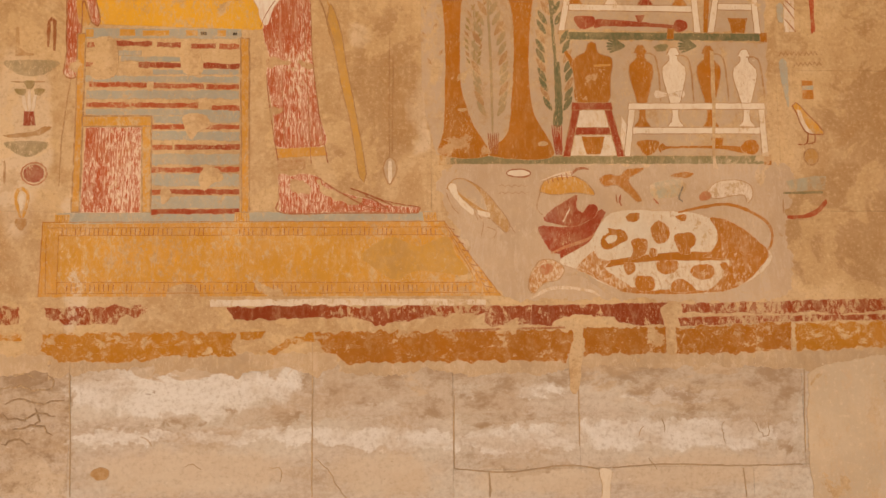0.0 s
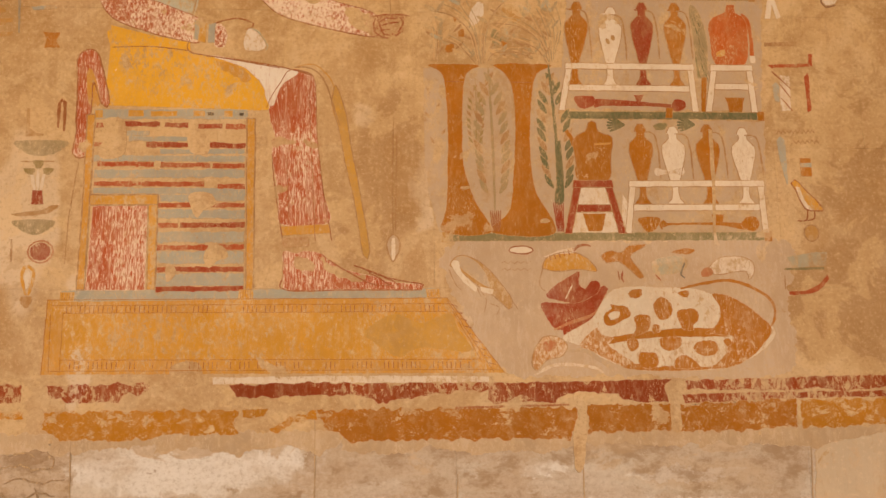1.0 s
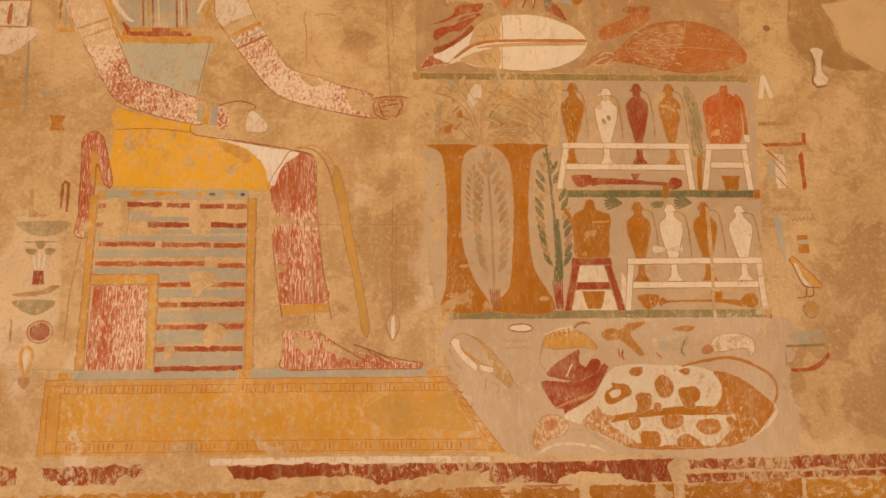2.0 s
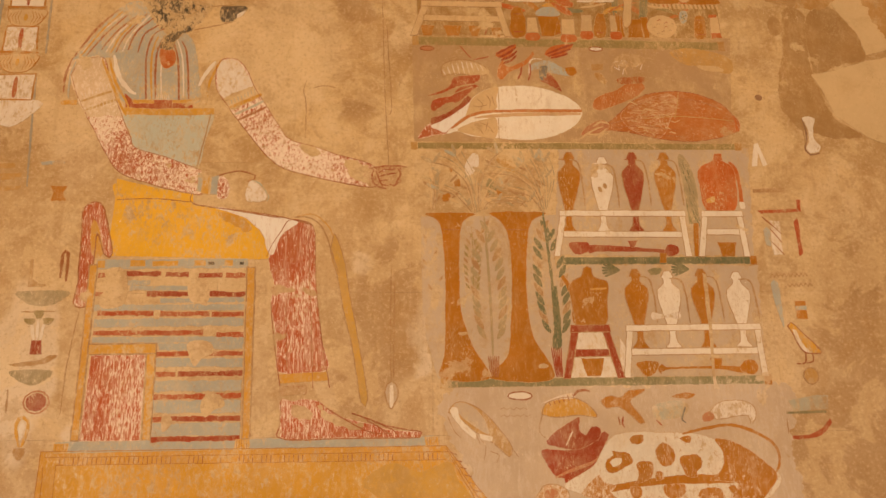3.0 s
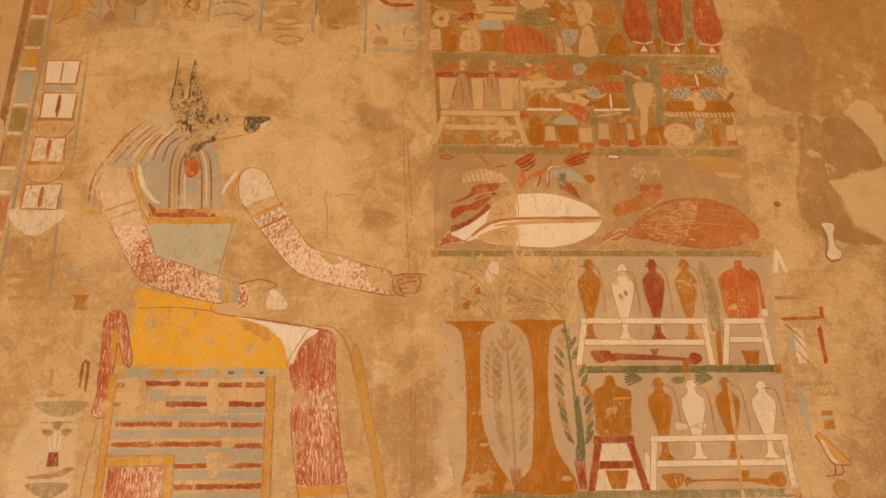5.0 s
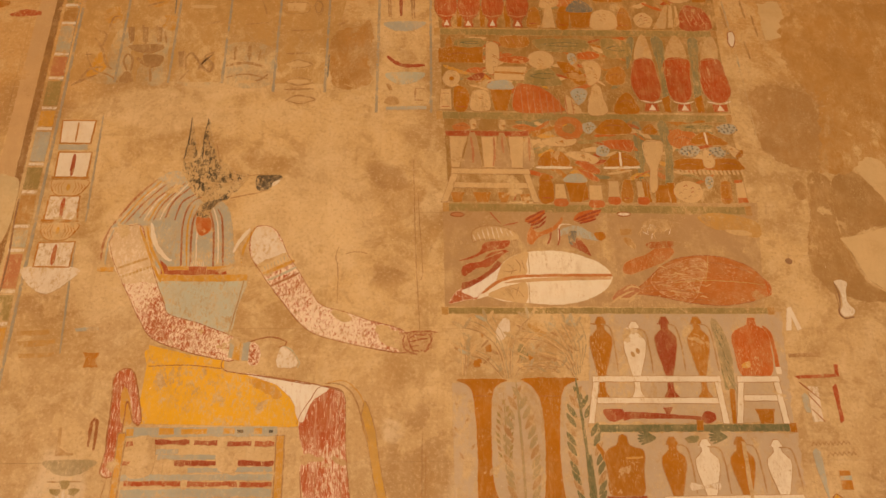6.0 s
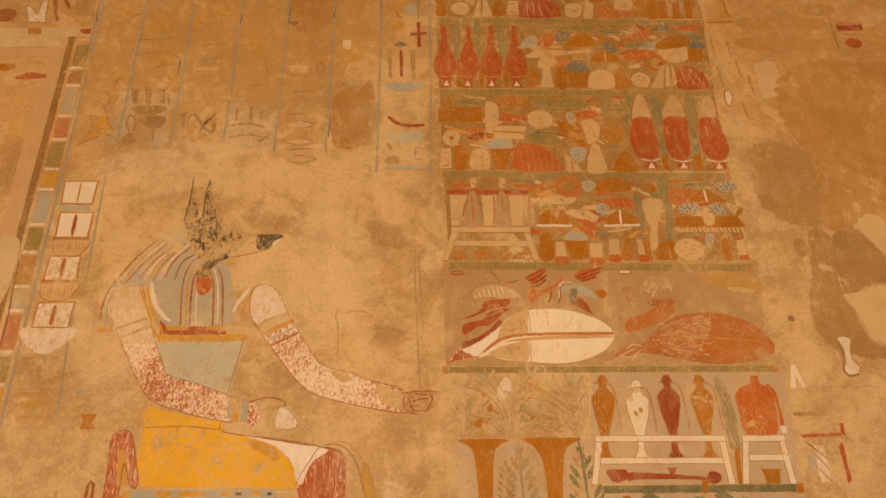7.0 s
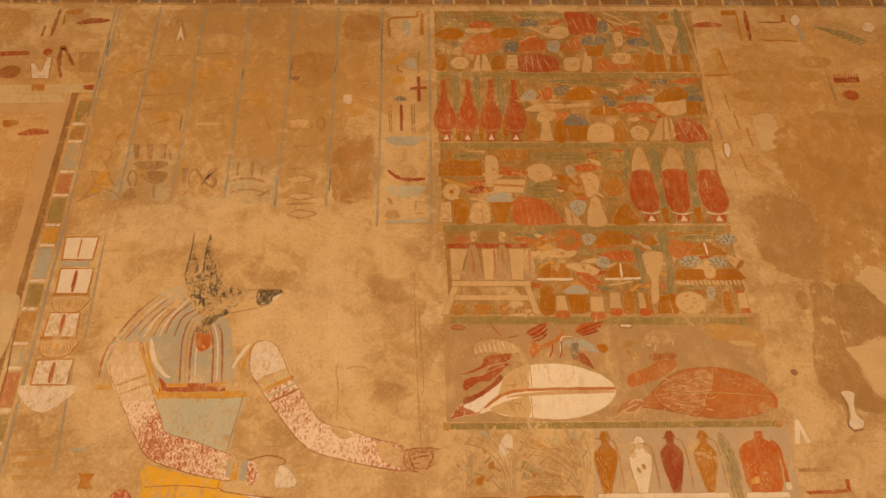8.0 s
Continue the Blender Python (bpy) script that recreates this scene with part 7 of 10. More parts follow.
def food(name, pts, mat, label, layer=2, soft=True, edge=LINE_SOFT):
    white = mat in (WHITE, WHITE_WORN)
    r = Relief().fill(pts, HEAP_WHITE if white else mat, layer, soft, 0.004)
    if len(label.split()) < 4:
        label += " among heaped offerings"
    if edge and white:
        r.line(pts, 0.0025, edge, layer + 1, soft, closed=True, taper=1)
    x0, x1 = min(q[0] for q in pts), max(q[0] for q in pts)
    z0, z1 = min(q[1] for q in pts), max(q[1] for q in pts)
    w, h, cx, cz = x1 - x0, z1 - z0, (x0 + x1) / 2, (z0 + z1) / 2
    if "fruit" in name:
        for k in range(9):
            a = k * 2.4
            r.fill(ellipse((cx + 0.34 * w * math.cos(a) * (k / 9) ** 0.5, cz + 0.32 * h * math.sin(a) * (k / 9) ** 0.5), 0.0045, 0.0045, 6), BLACK_WORN if k % 2 else GREEN_DEEP, layer + 2)
    elif "meat" in name or "rib" in name:
        for k in (-1, 0, 1):
            r.line([(cx + (0.22 * k - 0.08) * w, cz + 0.22 * h), (cx + (0.22 * k + 0.04) * w, cz - 0.26 * h)], 0.005, SALMON_THIN if k else PINK, layer + 2)
    elif "bread" in name:
        r.line([(cx - 0.3 * w, cz - 0.05 * h), (cx, cz + 0.1 * h), (cx + 0.3 * w, cz - 0.05 * h)], 0.005, LINE, layer + 2)
    elif "white_o" in name or "white_l" in name:
        for k in range(5):
            u, v = cx + 0.6 * w * noise.noise(Vector((cx * 40, k * 1.7, 2))), cz + 0.6 * h * noise.noise(Vector((cz * 40, k * 2.3, 7)))
            r.line([(u, v), (u + 0.010, v - 0.004 + 0.004 * (k % 3)), (u + 0.014, v - 0.010)], 0.0045, LINE_SOFT if k % 2 else BROWN_WORN, layer + 2)
    elif "leaf" in name or "reed" in name:
        for k in (-1, 1):
            if w > h:
                r.line([(x0 + 0.15 * w, cz), (cx, cz + 0.14 * k * h), (x1 - 0.15 * w, cz + 0.1 * k * h)], 0.005, GREEN_DEEP, layer + 2)
            else:
                r.line([(cx + 0.1 * k * w, z0 + 0.15 * h), (cx + 0.06 * k * w, z1 - 0.15 * h)], 0.005, GREEN_PALE, layer + 2)
    elif "jar" in name or "pot" in name:
        r.line([(cx - 0.3 * w, z1 - 0.22 * h), (cx + 0.3 * w, z1 - 0.22 * h)], 0.005, LINE, layer + 2, False)
        r.line([(cx - 0.32 * w, z0 + 0.14 * h), (cx + 0.32 * w, z0 + 0.14 * h)], 0.008, RED_WORN, layer + 2, False)
    elif "cabbage" in name:
        for k in range(9):
            a = 2.4 * k
            u, v = cx + 0.36 * w * math.cos(a) * ((k + 1) / 9) ** 0.5, cz + 0.36 * h * math.sin(a) * ((k + 1) / 9) ** 0.5
            r.line([(u - 0.008, v - 0.006), (u + 0.004, v + 0.003), (u + 0.009, v - 0.004)], 0.005, LINE_SOFT if k % 3 else RED_WORN, layer + 2)
    return r.make(name, None, label, "painted offering", HEAP)


for a in ([(0.101, 5.407), (1.545, 5.403)], [(0.112, 4.889), (1.511, 4.89)], [(0.119, 4.358), (1.504, 4.347)], [(0.141, 3.835), (1.51, 3.822)]):
    ledge(*a, 0.042, GREEN_PALE, "washed green base line under heaped offerings")
for pts in ([(0.095, 5.906), (1.6, 5.916), (1.572, 5.412), (0.095, 5.407)], [(0.101, 5.372), (1.566, 5.377), (1.548, 4.894), (0.106, 4.893)], [(0.111, 4.854), (1.54, 4.855), (1.535, 4.361), (0.119, 4.364)], [(0.124, 4.323), (1.521, 4.32), (1.535, 3.84), (0.141, 3.847)]):
    sign("register_ground", pts, HEAP_GROUND, "faded green and tan ground behind heaped offerings", "painted ground", soft=False, layer=-1)


def bag(body, top, foot, mat, label):
    t = thing("tall_wine_jar", foot[3], label, "painted jar", "red wine jars")
    part("body", body, mat, t, 3, edge=LINE_SOFT, width=0.003)
    part("neck", top, NECK, t, 2)
    part("foot", foot, mat, t, 4, soft=False)
    (x0, z0), (x1, z1) = foot[0], foot[2]
    xm = (x0 + x1) / 2
    part("foot_mark", [(xm - 0.018, z1 + 0.006), (xm + 0.018, z1 + 0.006), (xm, z1 + 0.045)], WHITE, t, 6, soft=False)
    Relief().line([(x0 - 0.02, z0 + 0.018), (xm, z0 + 0.004), (x1 + 0.02, z0 + 0.018)], 0.01, WHITE_WORN, 5).make("foot_ring", t)
    return t


def herbs(area, n, seed):
    """Small painted leaves, stalks and cuts that fill the gaps of a heap."""
    rnd = random.Random(seed)
    (x0, z0), (x1, z1) = area
    heap = thing("herb_heap", (x0, z1), "loose painted leaves and stalks among heaped offerings", "painted plants", HEAP)
    for k in range(n):
        x, z = rnd.uniform(x0, x1), z1 + (z0 - z1) * rnd.uniform(0.25, 1)
        w, up = rnd.uniform(0.03, 0.075), rnd.uniform(-0.03, 0.03)
        pts = [(x - w, z - up), (x, z + rnd.uniform(-0.012, 0.02)), (x + w, z + up)]
        mat = rnd.choice((GREEN_PALE, GREEN, HEAP_WHITE, HEAP_WHITE, BRICK_SOFT, BRICK, BROWN_WORN, OCHRE_WORN, JAR_RED))
        Relief().line(pts, rnd.uniform(0.012, 0.032), mat, 1, True, taper=0.2).make("leaf" if mat in (GREEN, GREEN_PALE) else "stalk", heap)


for k, (area, n) in enumerate((([(0.15, 5.858), (1.258, 5.429)], 45), ([(0.622, 5.348), (1.455, 4.91)], 40), ([(0.16, 4.831), (1.027, 4.376)], 70), ([(0.437, 4.302), (1.379, 3.853)], 80))):
    herbs(area, n, 20 + k)

# top register
for name, mat, label, pts, soft in (
    ("leaf_sheaf", GREEN_PALE, "washed green leaf sheaf on heap", [(0.117, 5.81), (0.168, 5.897), (0.248, 5.839), (0.294, 5.763), (0.214, 5.772)], True),
    ("leaf_sheaf", GREEN_PALE, "washed green leaf sheaf on heap", [(0.299, 5.883), (0.512, 5.87), (0.571, 5.774), (0.442, 5.783), (0.362, 5.83)], True),
    ("leaf_sheaf", GREEN_PALE, "washed green leaf sheaf on heap", [(0.579, 5.9), (0.745, 5.911), (0.858, 5.882), (0.838, 5.843), (0.625, 5.842)], True),
    ("blue_fruit", BLUE_DEEP, "slate blue bunch of grapes", [(0.583, 5.813), (0.641, 5.842), (0.695, 5.823), (0.686, 5.785), (0.594, 5.775)], True),
    ("bread_loaf", BROWN, "orange-brown rounded bread loaf", [(0.093, 5.706), (0.148, 5.753), (0.213, 5.763), (0.267, 5.716), (0.227, 5.669), (0.131, 5.669)], True),
    ("meat_cut", BRICK, "flat brick-red meat cut", [(0.275, 5.768), (0.322, 5.811), (0.388, 5.821), (0.442, 5.793), (0.418, 5.764), (0.294, 5.759)], True),
    ("white_loaf", HEAP_WHITE, "flat pale loaf, slightly worn", [(0.278, 5.754), (0.411, 5.764), (0.416, 5.731), (0.287, 5.725)], True),
    ("bread_loaf", BROWN, "orange-brown rounded bread loaf", [(0.416, 5.726), (0.489, 5.764), (0.56, 5.755), (0.583, 5.708), (0.533, 5.68), (0.436, 5.679)], True),
    ("round_loaf", BRICK_SOFT, "large salmon red rounded loaf", [(0.241, 5.586), (0.285, 5.669), (0.341, 5.716), (0.396, 5.707), (0.464, 5.661), (0.448, 5.587), (0.366, 5.546), (0.287, 5.55)], True),
    ("white_offering", HEAP_WHITE, "pale bird offering with brown mark", [(0.765, 5.757), (0.849, 5.776), (0.862, 5.71), (0.807, 5.672), (0.76, 5.691)], True),
    ("meat_slab", JAR_RED, "large dark red meat slab", [(0.86, 5.902), (1.024, 5.883), (1.04, 5.796), (1.011, 5.711), (0.875, 5.71), (0.863, 5.795)], True),
    ("blue_fruit", BLUE_DEEP, "slate blue drop-shaped fruit", [(1.033, 5.787), (1.071, 5.835), (1.098, 5.787), (1.079, 5.73), (1.039, 5.73)], True),
    ("red_fish", BRICK, "brick-red fish with pale stripe", [(1.172, 5.749), (1.242, 5.778), (1.294, 5.731), (1.246, 5.693), (1.187, 5.712)], True),
    ("white_offering", HEAP_WHITE, "pale curled offering, worn", [(1.119, 5.711), (1.163, 5.73), (1.165, 5.637), (1.124, 5.618)], True),
    ("blue_fruit", BLUE_DEEP, "slate blue bunch of grapes", [(1.188, 5.665), (1.261, 5.684), (1.321, 5.647), (1.284, 5.61), (1.205, 5.628)], True),
    ("bird_offering", BRICK, "small brick-red plucked bird", [(0.746, 5.794), (0.805, 5.833), (0.845, 5.843), (0.818, 5.795)], True),
    ("bird_offering", BRICK, "trussed red bird with pale wing", [(0.559, 5.579), (0.596, 5.662), (0.663, 5.69), (0.724, 5.644), (0.709, 5.579), (0.622, 5.57)], True),
    ("blue_fruit", BLUE_DEEP, "slate blue bunch of grapes", [(0.485, 5.569), (0.498, 5.633), (0.541, 5.652), (0.571, 5.625), (0.555, 5.57)], True),
    ("blue_fruit", BLUE, "grey blue bunch of grapes", [(0.731, 5.616), (0.774, 5.663), (0.804, 5.644), (0.791, 5.571), (0.75, 5.57)], True),
    ("meat_ribs", BRICK_SOFT, "striped salmon red rib cut", [(0.83, 5.58), (0.873, 5.691), (0.923, 5.673), (0.921, 5.59)], True),
    ("leaf_sheaf", GREEN, "green leaf sheaf beside bowl", [(1.052, 5.554), (1.075, 5.702), (1.109, 5.711), (1.092, 5.572)], True),
    ("white_loaf", HEAP_WHITE, "pale square loaf, worn", [(1.094, 5.482), (1.103, 5.554), (1.186, 5.554), (1.177, 5.482)], True),
    ("meat_haunch", BRICK_SOFT, "salmon red haunch of meat", [(0.977, 5.454), (1.016, 5.517), (1.107, 5.482), (1.177, 5.482), (1.163, 5.428), (1.004, 5.419)], True),
    ("orange_jar", BROWN, "small orange-brown pot", [(0.102, 5.424), (0.11, 5.531), (0.154, 5.54), (0.158, 5.425)], True),
    ("white_cone", HEAP_WHITE, "tall pale cone loaf", [(0.301, 5.416), (0.331, 5.541), (0.35, 5.541), (0.345, 5.416)], False),
    ("white_cone", HEAP_WHITE, "tall pale cone loaf", [(0.351, 5.416), (0.363, 5.541), (0.382, 5.542), (0.414, 5.417)], False),
    ("orange_jar", BROWN, "small orange-brown pot", [(0.408, 5.426), (0.419, 5.515), (0.452, 5.542), (0.482, 5.506), (0.477, 5.426)], True),
    ("white_pot", HEAP_WHITE, "pale pot with red foot", [(0.49, 5.435), (0.503, 5.542), (0.553, 5.542), (0.559, 5.435)], False),
    ("meat_haunch", RED_WORN, "dark red haunch of meat", [(0.558, 5.417), (0.572, 5.542), (0.684, 5.552), (0.777, 5.516), (0.787, 5.454), (0.768, 5.414)], True),
    ("white_loaf", HEAP_WHITE, "pale loaf heap, worn", [(0.816, 5.427), (0.825, 5.516), (0.901, 5.517), (0.892, 5.427)], True),
    ("white_cone", HEAP_WHITE, "tall pale cone loaf", [(0.91, 5.419), (0.945, 5.571), (0.971, 5.517), (0.96, 5.419)], True),
    ("orange_jar", BROWN_WORN, "small orange-brown pot", [(1.182, 5.429), (1.204, 5.545), (1.239, 5.564), (1.264, 5.518), (1.252, 5.429)], True),
    ("orange_jar", BROWN, "small orange-brown pot", [(1.257, 5.42), (1.281, 5.546), (1.317, 5.573), (1.335, 5.519), (1.327, 5.42)], True),
):
    food(name, pts, mat, label, soft=soft)
b = thing("fruit_bowl", [(0.938, 5.626), (1.06, 5.627), (1.03, 5.535), (0.954, 5.535)][2], "orange bowl heaped with blue fruit", "painted bowl", "fruit bowls")
part("bowl", [(0.938, 5.626), (1.06, 5.627), (1.03, 5.535), (0.954, 5.535)], BROWN, b, 2, soft=False)
part("fruit_mound", [(0.931, 5.626), (0.957, 5.692), (1.055, 5.692), (1.067, 5.627)], BLUE_DEEP, b, 3)
for c, r in (([(0.234, 5.478)], 0.05),):
    food("cabbage", ellipse(c[0], r, r * 0.95, 10), HEAP_WHITE, "pale round lettuce head, worn")
for pts, w, mat in (([(1.025, 5.893), (1.098, 5.816), (1.157, 5.73)], .012, BROWN), ([(1.066, 5.903), (1.137, 5.864), (1.205, 5.797)], .012, HEAP_WHITE), ([(1.122, 5.874), (1.223, 5.884), (1.257, 5.846)], .016, GREEN), ([(0.573, 5.643), (0.627, 5.681), (0.68, 5.699)], .010, HEAP_WHITE), ([(0.668, 5.756), (0.719, 5.709), (0.756, 5.681)], .010, HEAP_WHITE), ([(0.604, 5.534), (0.603, 5.435)], .006, SALMON_THIN), ([(0.636, 5.543), (0.64, 5.426)], .006, SALMON_THIN), ([(0.668, 5.543), (0.678, 5.427)], .006, SALMON_THIN), ([(1.204, 5.74), (1.242, 5.731), (1.279, 5.717)], .008, HEAP_WHITE)):
    stroke("painted_stalk", pts, w, mat, "curved stalk lying over the heaped offerings", "painted offering", layer=5, group=HEAP)
for body, foot in (([(1.324, 5.875), (1.347, 5.875), (1.386, 5.564), (1.34, 5.555), (1.332, 5.675)], [(1.333, 5.55), (1.384, 5.551), (1.382, 5.412), (1.325, 5.411)]), ([(1.49, 5.896), (1.53, 5.896), (1.528, 5.565), (1.483, 5.565)], [(1.481, 5.551), (1.526, 5.551), (1.521, 5.412), (1.477, 5.412)])):
    b = thing("reed_sheaf", foot[2], "green reed bundle with orange-brown foot", "painted plant", "reed bundles")
    part("reeds", body, GREEN, b, 2)
    part("foot", foot, BROWN, b, 3, soft=False)
b = thing("flower_sheaf", [(1.414, 5.412)][0], "white flower bundle with orange top", "painted plant", "reed bundles")
part("flower_mass", [(1.381, 5.789), (1.491, 5.78), (1.484, 5.695), (1.445, 5.611), (1.429, 5.551), (1.405, 5.56), (1.398, 5.638), (1.383, 5.713)], HEAP_WHITE, b, 3)
part("top", [(1.389, 5.847), (1.431, 5.9), (1.462, 5.847)], BROWN, b, 4)
part("foot", [(1.415, 5.542), (1.46, 5.542), (1.445, 5.412), (1.407, 5.412)], BROWN, b, 3, soft=False)
for k in range(9):
    (x, z), = [(1.402, 5.798)]
    stroke("flower_mark", [(x + 0.018 * (k % 3) + 0.012 * (k // 3), z - 0.075 * (k // 3)), (x + 0.018 * (k % 3) + 0.024 + 0.012 * (k // 3), z - 0.075 * (k // 3) - 0.05)], 0.007, LINE_SOFT, "", parent=b, layer=6)

# second register
JAR2 = ((0, .42), (.1, .36), (.14, .5), (.2, .82), (.3, 1), (.42, .96), (.6, .52), (.8, .26), (1, .2))
for pts in ([(0.147, 4.901), (0.138, 5.346)], [(0.259, 4.901), (0.274, 5.346)], [(0.383, 4.901), (0.398, 5.347)], [(0.513, 4.901), (0.523, 5.347)]):
    (x0, z0), (x1, z1) = pts
    t = thing("tall_wine_jar", (x0, z0), "tall dark red wine jar on foot", "painted jar", "red wine jars")
    part("body", turned(x0, z0, z1, 0.116, JAR2, (x1 - x0) / (z1 - z0)), JAR_RED, t, 3, edge=LINE, width=0.0025)
    part("foot_mark", [(x0 - 0.015, z0 + 0.008), (x0 + 0.015, z0 + 0.008), (x0, z0 + 0.045)], WHITE, t, 6, soft=False)
    Relief().line([(x0 - 0.05, z0 + 0.085), (x0, z0 + 0.07), (x0 + 0.05, z0 + 0.085)], 0.01, PINK, 6).make("foot_ring", t)
for pts, w in (([(0.197, 5.363), (0.225, 5.364), (0.218, 5.102), (0.192, 5.061)], 0), ([(0.306, 5.364), (0.337, 5.364), (0.338, 5.102), (0.318, 5.041)], 0), ([(0.43, 5.364), (0.461, 5.364), (0.468, 5.143), (0.434, 5.082)], 0)):
    food("reed_sheaf", pts, GREEN, "green reed bundle between jars")
for pts in ([(0.198, 5.053), (0.235, 5.077), (0.224, 4.901), (0.2, 4.901)], [(0.318, 5.041), (0.355, 5.061), (0.342, 4.901), (0.318, 4.901)], [(0.444, 5.045), (0.475, 5.061), (0.478, 4.901), (0.448, 4.901)]):
    food("orange_wedge", pts, BROWN, "orange-brown wedge between jar feet", soft=False)
for name, mat, label, pts, soft in (
    ("blue_fruit", BLUE, "grey blue bunch of grapes", [(0.556, 5.194), (0.585, 5.261), (0.623, 5.279), (0.645, 5.236), (0.623, 5.194)], True),
    ("meat_cut", BRICK, "brick-red meat cut", [(0.648, 5.194), (0.665, 5.253), (0.718, 5.296), (0.732, 5.245), (0.703, 5.194)], True),
    ("blue_fruit", BLUE_DEEP, "slate blue speckled grapes", [(0.732, 5.245), (0.755, 5.296), (0.818, 5.305), (0.825, 5.254), (0.786, 5.228)], True),
    ("bread_mound", BROWN, "orange-brown bread mound", [(0.795, 5.194), (0.826, 5.262), (0.885, 5.297), (0.938, 5.271), (0.949, 5.203)], True),
    ("white_loaf", HEAP_WHITE, "long pale loaf tray, worn", [(0.575, 5.119), (0.624, 5.16), (0.716, 5.169), (0.792, 5.161), (0.916, 5.178), (0.929, 5.153), (0.79, 5.136), (0.666, 5.111)], True),
    ("white_offering", HEAP_WHITE, "pale plucked bird, worn", [(0.631, 5.045), (0.65, 5.103), (0.712, 5.119), (0.739, 5.078), (0.696, 5.037)], True),
    ("meat_haunch", BRICK_SOFT, "salmon red haunch of meat", [(0.7, 5.078), (0.742, 5.119), (0.81, 5.095), (0.796, 5.046), (0.736, 5.045)], True),
    ("bread_mound", BROWN, "orange-brown bread mound", [(0.918, 5.087), (0.948, 5.136), (1.006, 5.161), (1.052, 5.136), (1.07, 5.087)], True),
    ("blue_fruit", BLUE_DEEP, "slate blue drop-shaped fruit", [(0.995, 5.229), (1.031, 5.22), (1.069, 5.178), (1.053, 5.145), (1.012, 5.161)], True),
    ("orange_jar", BROWN_WORN, "small orange-brown pot", [(0.561, 4.909), (0.574, 5.013), (0.6, 5.045), (0.628, 5.013), (0.626, 4.909)], True),
    ("white_cone", HEAP_WHITE, "tall pale cone loaf", [(0.635, 4.902), (0.66, 5.037), (0.696, 5.037), (0.709, 4.902)], False),
    ("orange_jar", BROWN, "small orange-brown pot", [(0.715, 4.902), (0.732, 5.037), (0.781, 5.037), (0.774, 4.902)], True),
    ("white_loaf", HEAP_WHITE, "pale stacked loaves, worn", [(0.893, 4.902), (0.903, 4.997), (0.961, 5.03), (1.023, 4.997), (1.018, 4.902)], True),
    ("orange_jar", BROWN_WORN, "tapering orange-brown stand", [(1.018, 4.902), (1.052, 5.038), (1.092, 5.022), (1.101, 4.902)], True),
    ("white_cone", NECK, "narrow tan strip loaf", [(1.214, 4.902), (1.292, 5.063), (1.31, 5.063), (1.28, 4.902)], False),
    ("white_cone", HEAP_WHITE, "narrow pale strip loaf", [(1.293, 4.91), (1.316, 5.063), (1.329, 5.063), (1.323, 4.91)], False),
    ("white_cone", HEAP_WHITE, "narrow pale strip loaf", [(1.339, 4.918), (1.341, 5.063), (1.353, 5.063), (1.358, 4.942)], False),
    ("meat_slab", RED_WORN, "large dark red meat slab", [(1.358, 4.902), (1.388, 5.055), (1.478, 5.047), (1.512, 4.998), (1.526, 4.942), (1.506, 4.898)], True),
    ("meat_cut", BRICK_SOFT, "salmon pink meat cut", [(1.115, 5.246), (1.179, 5.306), (1.269, 5.324), (1.24, 5.255), (1.144, 5.229)], True),
    ("blue_fruit", BLUE_DEEP, "slate blue bunch of grapes", [(1.281, 5.324), (1.327, 5.359), (1.373, 5.35), (1.361, 5.315)], True),
    ("red_fish", BRICK, "brick-red fish", [(1.401, 5.333), (1.486, 5.368), (1.557, 5.36), (1.493, 5.316)], True),
    ("bread_mound", BROWN, "orange-brown trussed bird", [(1.276, 5.204), (1.345, 5.272), (1.412, 5.298), (1.476, 5.256), (1.443, 5.204), (1.316, 5.179)], True),
    ("white_offering", HEAP_WHITE, "pale loaf block with brown spot", [(1.297, 5.179), (1.442, 5.196), (1.433, 5.104), (1.332, 5.087)], True),
    ("meat_haunch", BRICK, "brick-red haunch of meat", [(1.097, 5.103), (1.128, 5.153), (1.223, 5.179), (1.28, 5.145), (1.26, 5.112)], True),
    ("leaf_sheaf", GREEN, "green leaf sheaf on heap", [(1.101, 5.187), (1.17, 5.238), (1.261, 5.229), (1.249, 5.187)], True),
    ("leaf_sheaf", GREEN_PALE, "washed green leaf sheaf on heap", [(0.652, 5.33), (0.779, 5.366), (0.934, 5.349), (0.992, 5.306), (0.806, 5.314)], True),
    ("leaf_sheaf", GREEN_PALE, "washed green leaf sheaf on heap", [(0.962, 5.314), (1.058, 5.34), (1.116, 5.306), (1.051, 5.28)], True),
    ("leaf_sheaf", GREEN, "green leaf sheaf on heap", [(1.423, 5.272), (1.491, 5.307), (1.546, 5.264), (1.486, 5.238)], True),
    ("blue_fruit", BLUE, "grey blue bunch of grapes", [(1.186, 5.179), (1.23, 5.229), (1.279, 5.221), (1.265, 5.17)], True),
):
    food(name, pts, mat, label, soft=soft)
b = thing("fruit_bowl", [(0.784, 5.013), (0.905, 5.013), (0.881, 4.902), (0.792, 4.902)][2], "orange bowl heaped with blue fruit", "painted bowl", "fruit bowls")
part("bowl", [(0.784, 5.013), (0.905, 5.013), (0.881, 4.902), (0.792, 4.902)], BROWN, b, 2, soft=False)
part("fruit_mound", [(0.772, 5.013), (0.802, 5.078), (0.846, 5.095), (0.892, 5.062), (0.905, 5.013)], BLUE_DEEP, b, 3)
b = thing("fruit_bowl", [(1.448, 5.196), (1.539, 5.188), (1.515, 5.088), (1.442, 5.088)][2], "orange bowl heaped with blue fruit", "painted bowl", "fruit bowls")
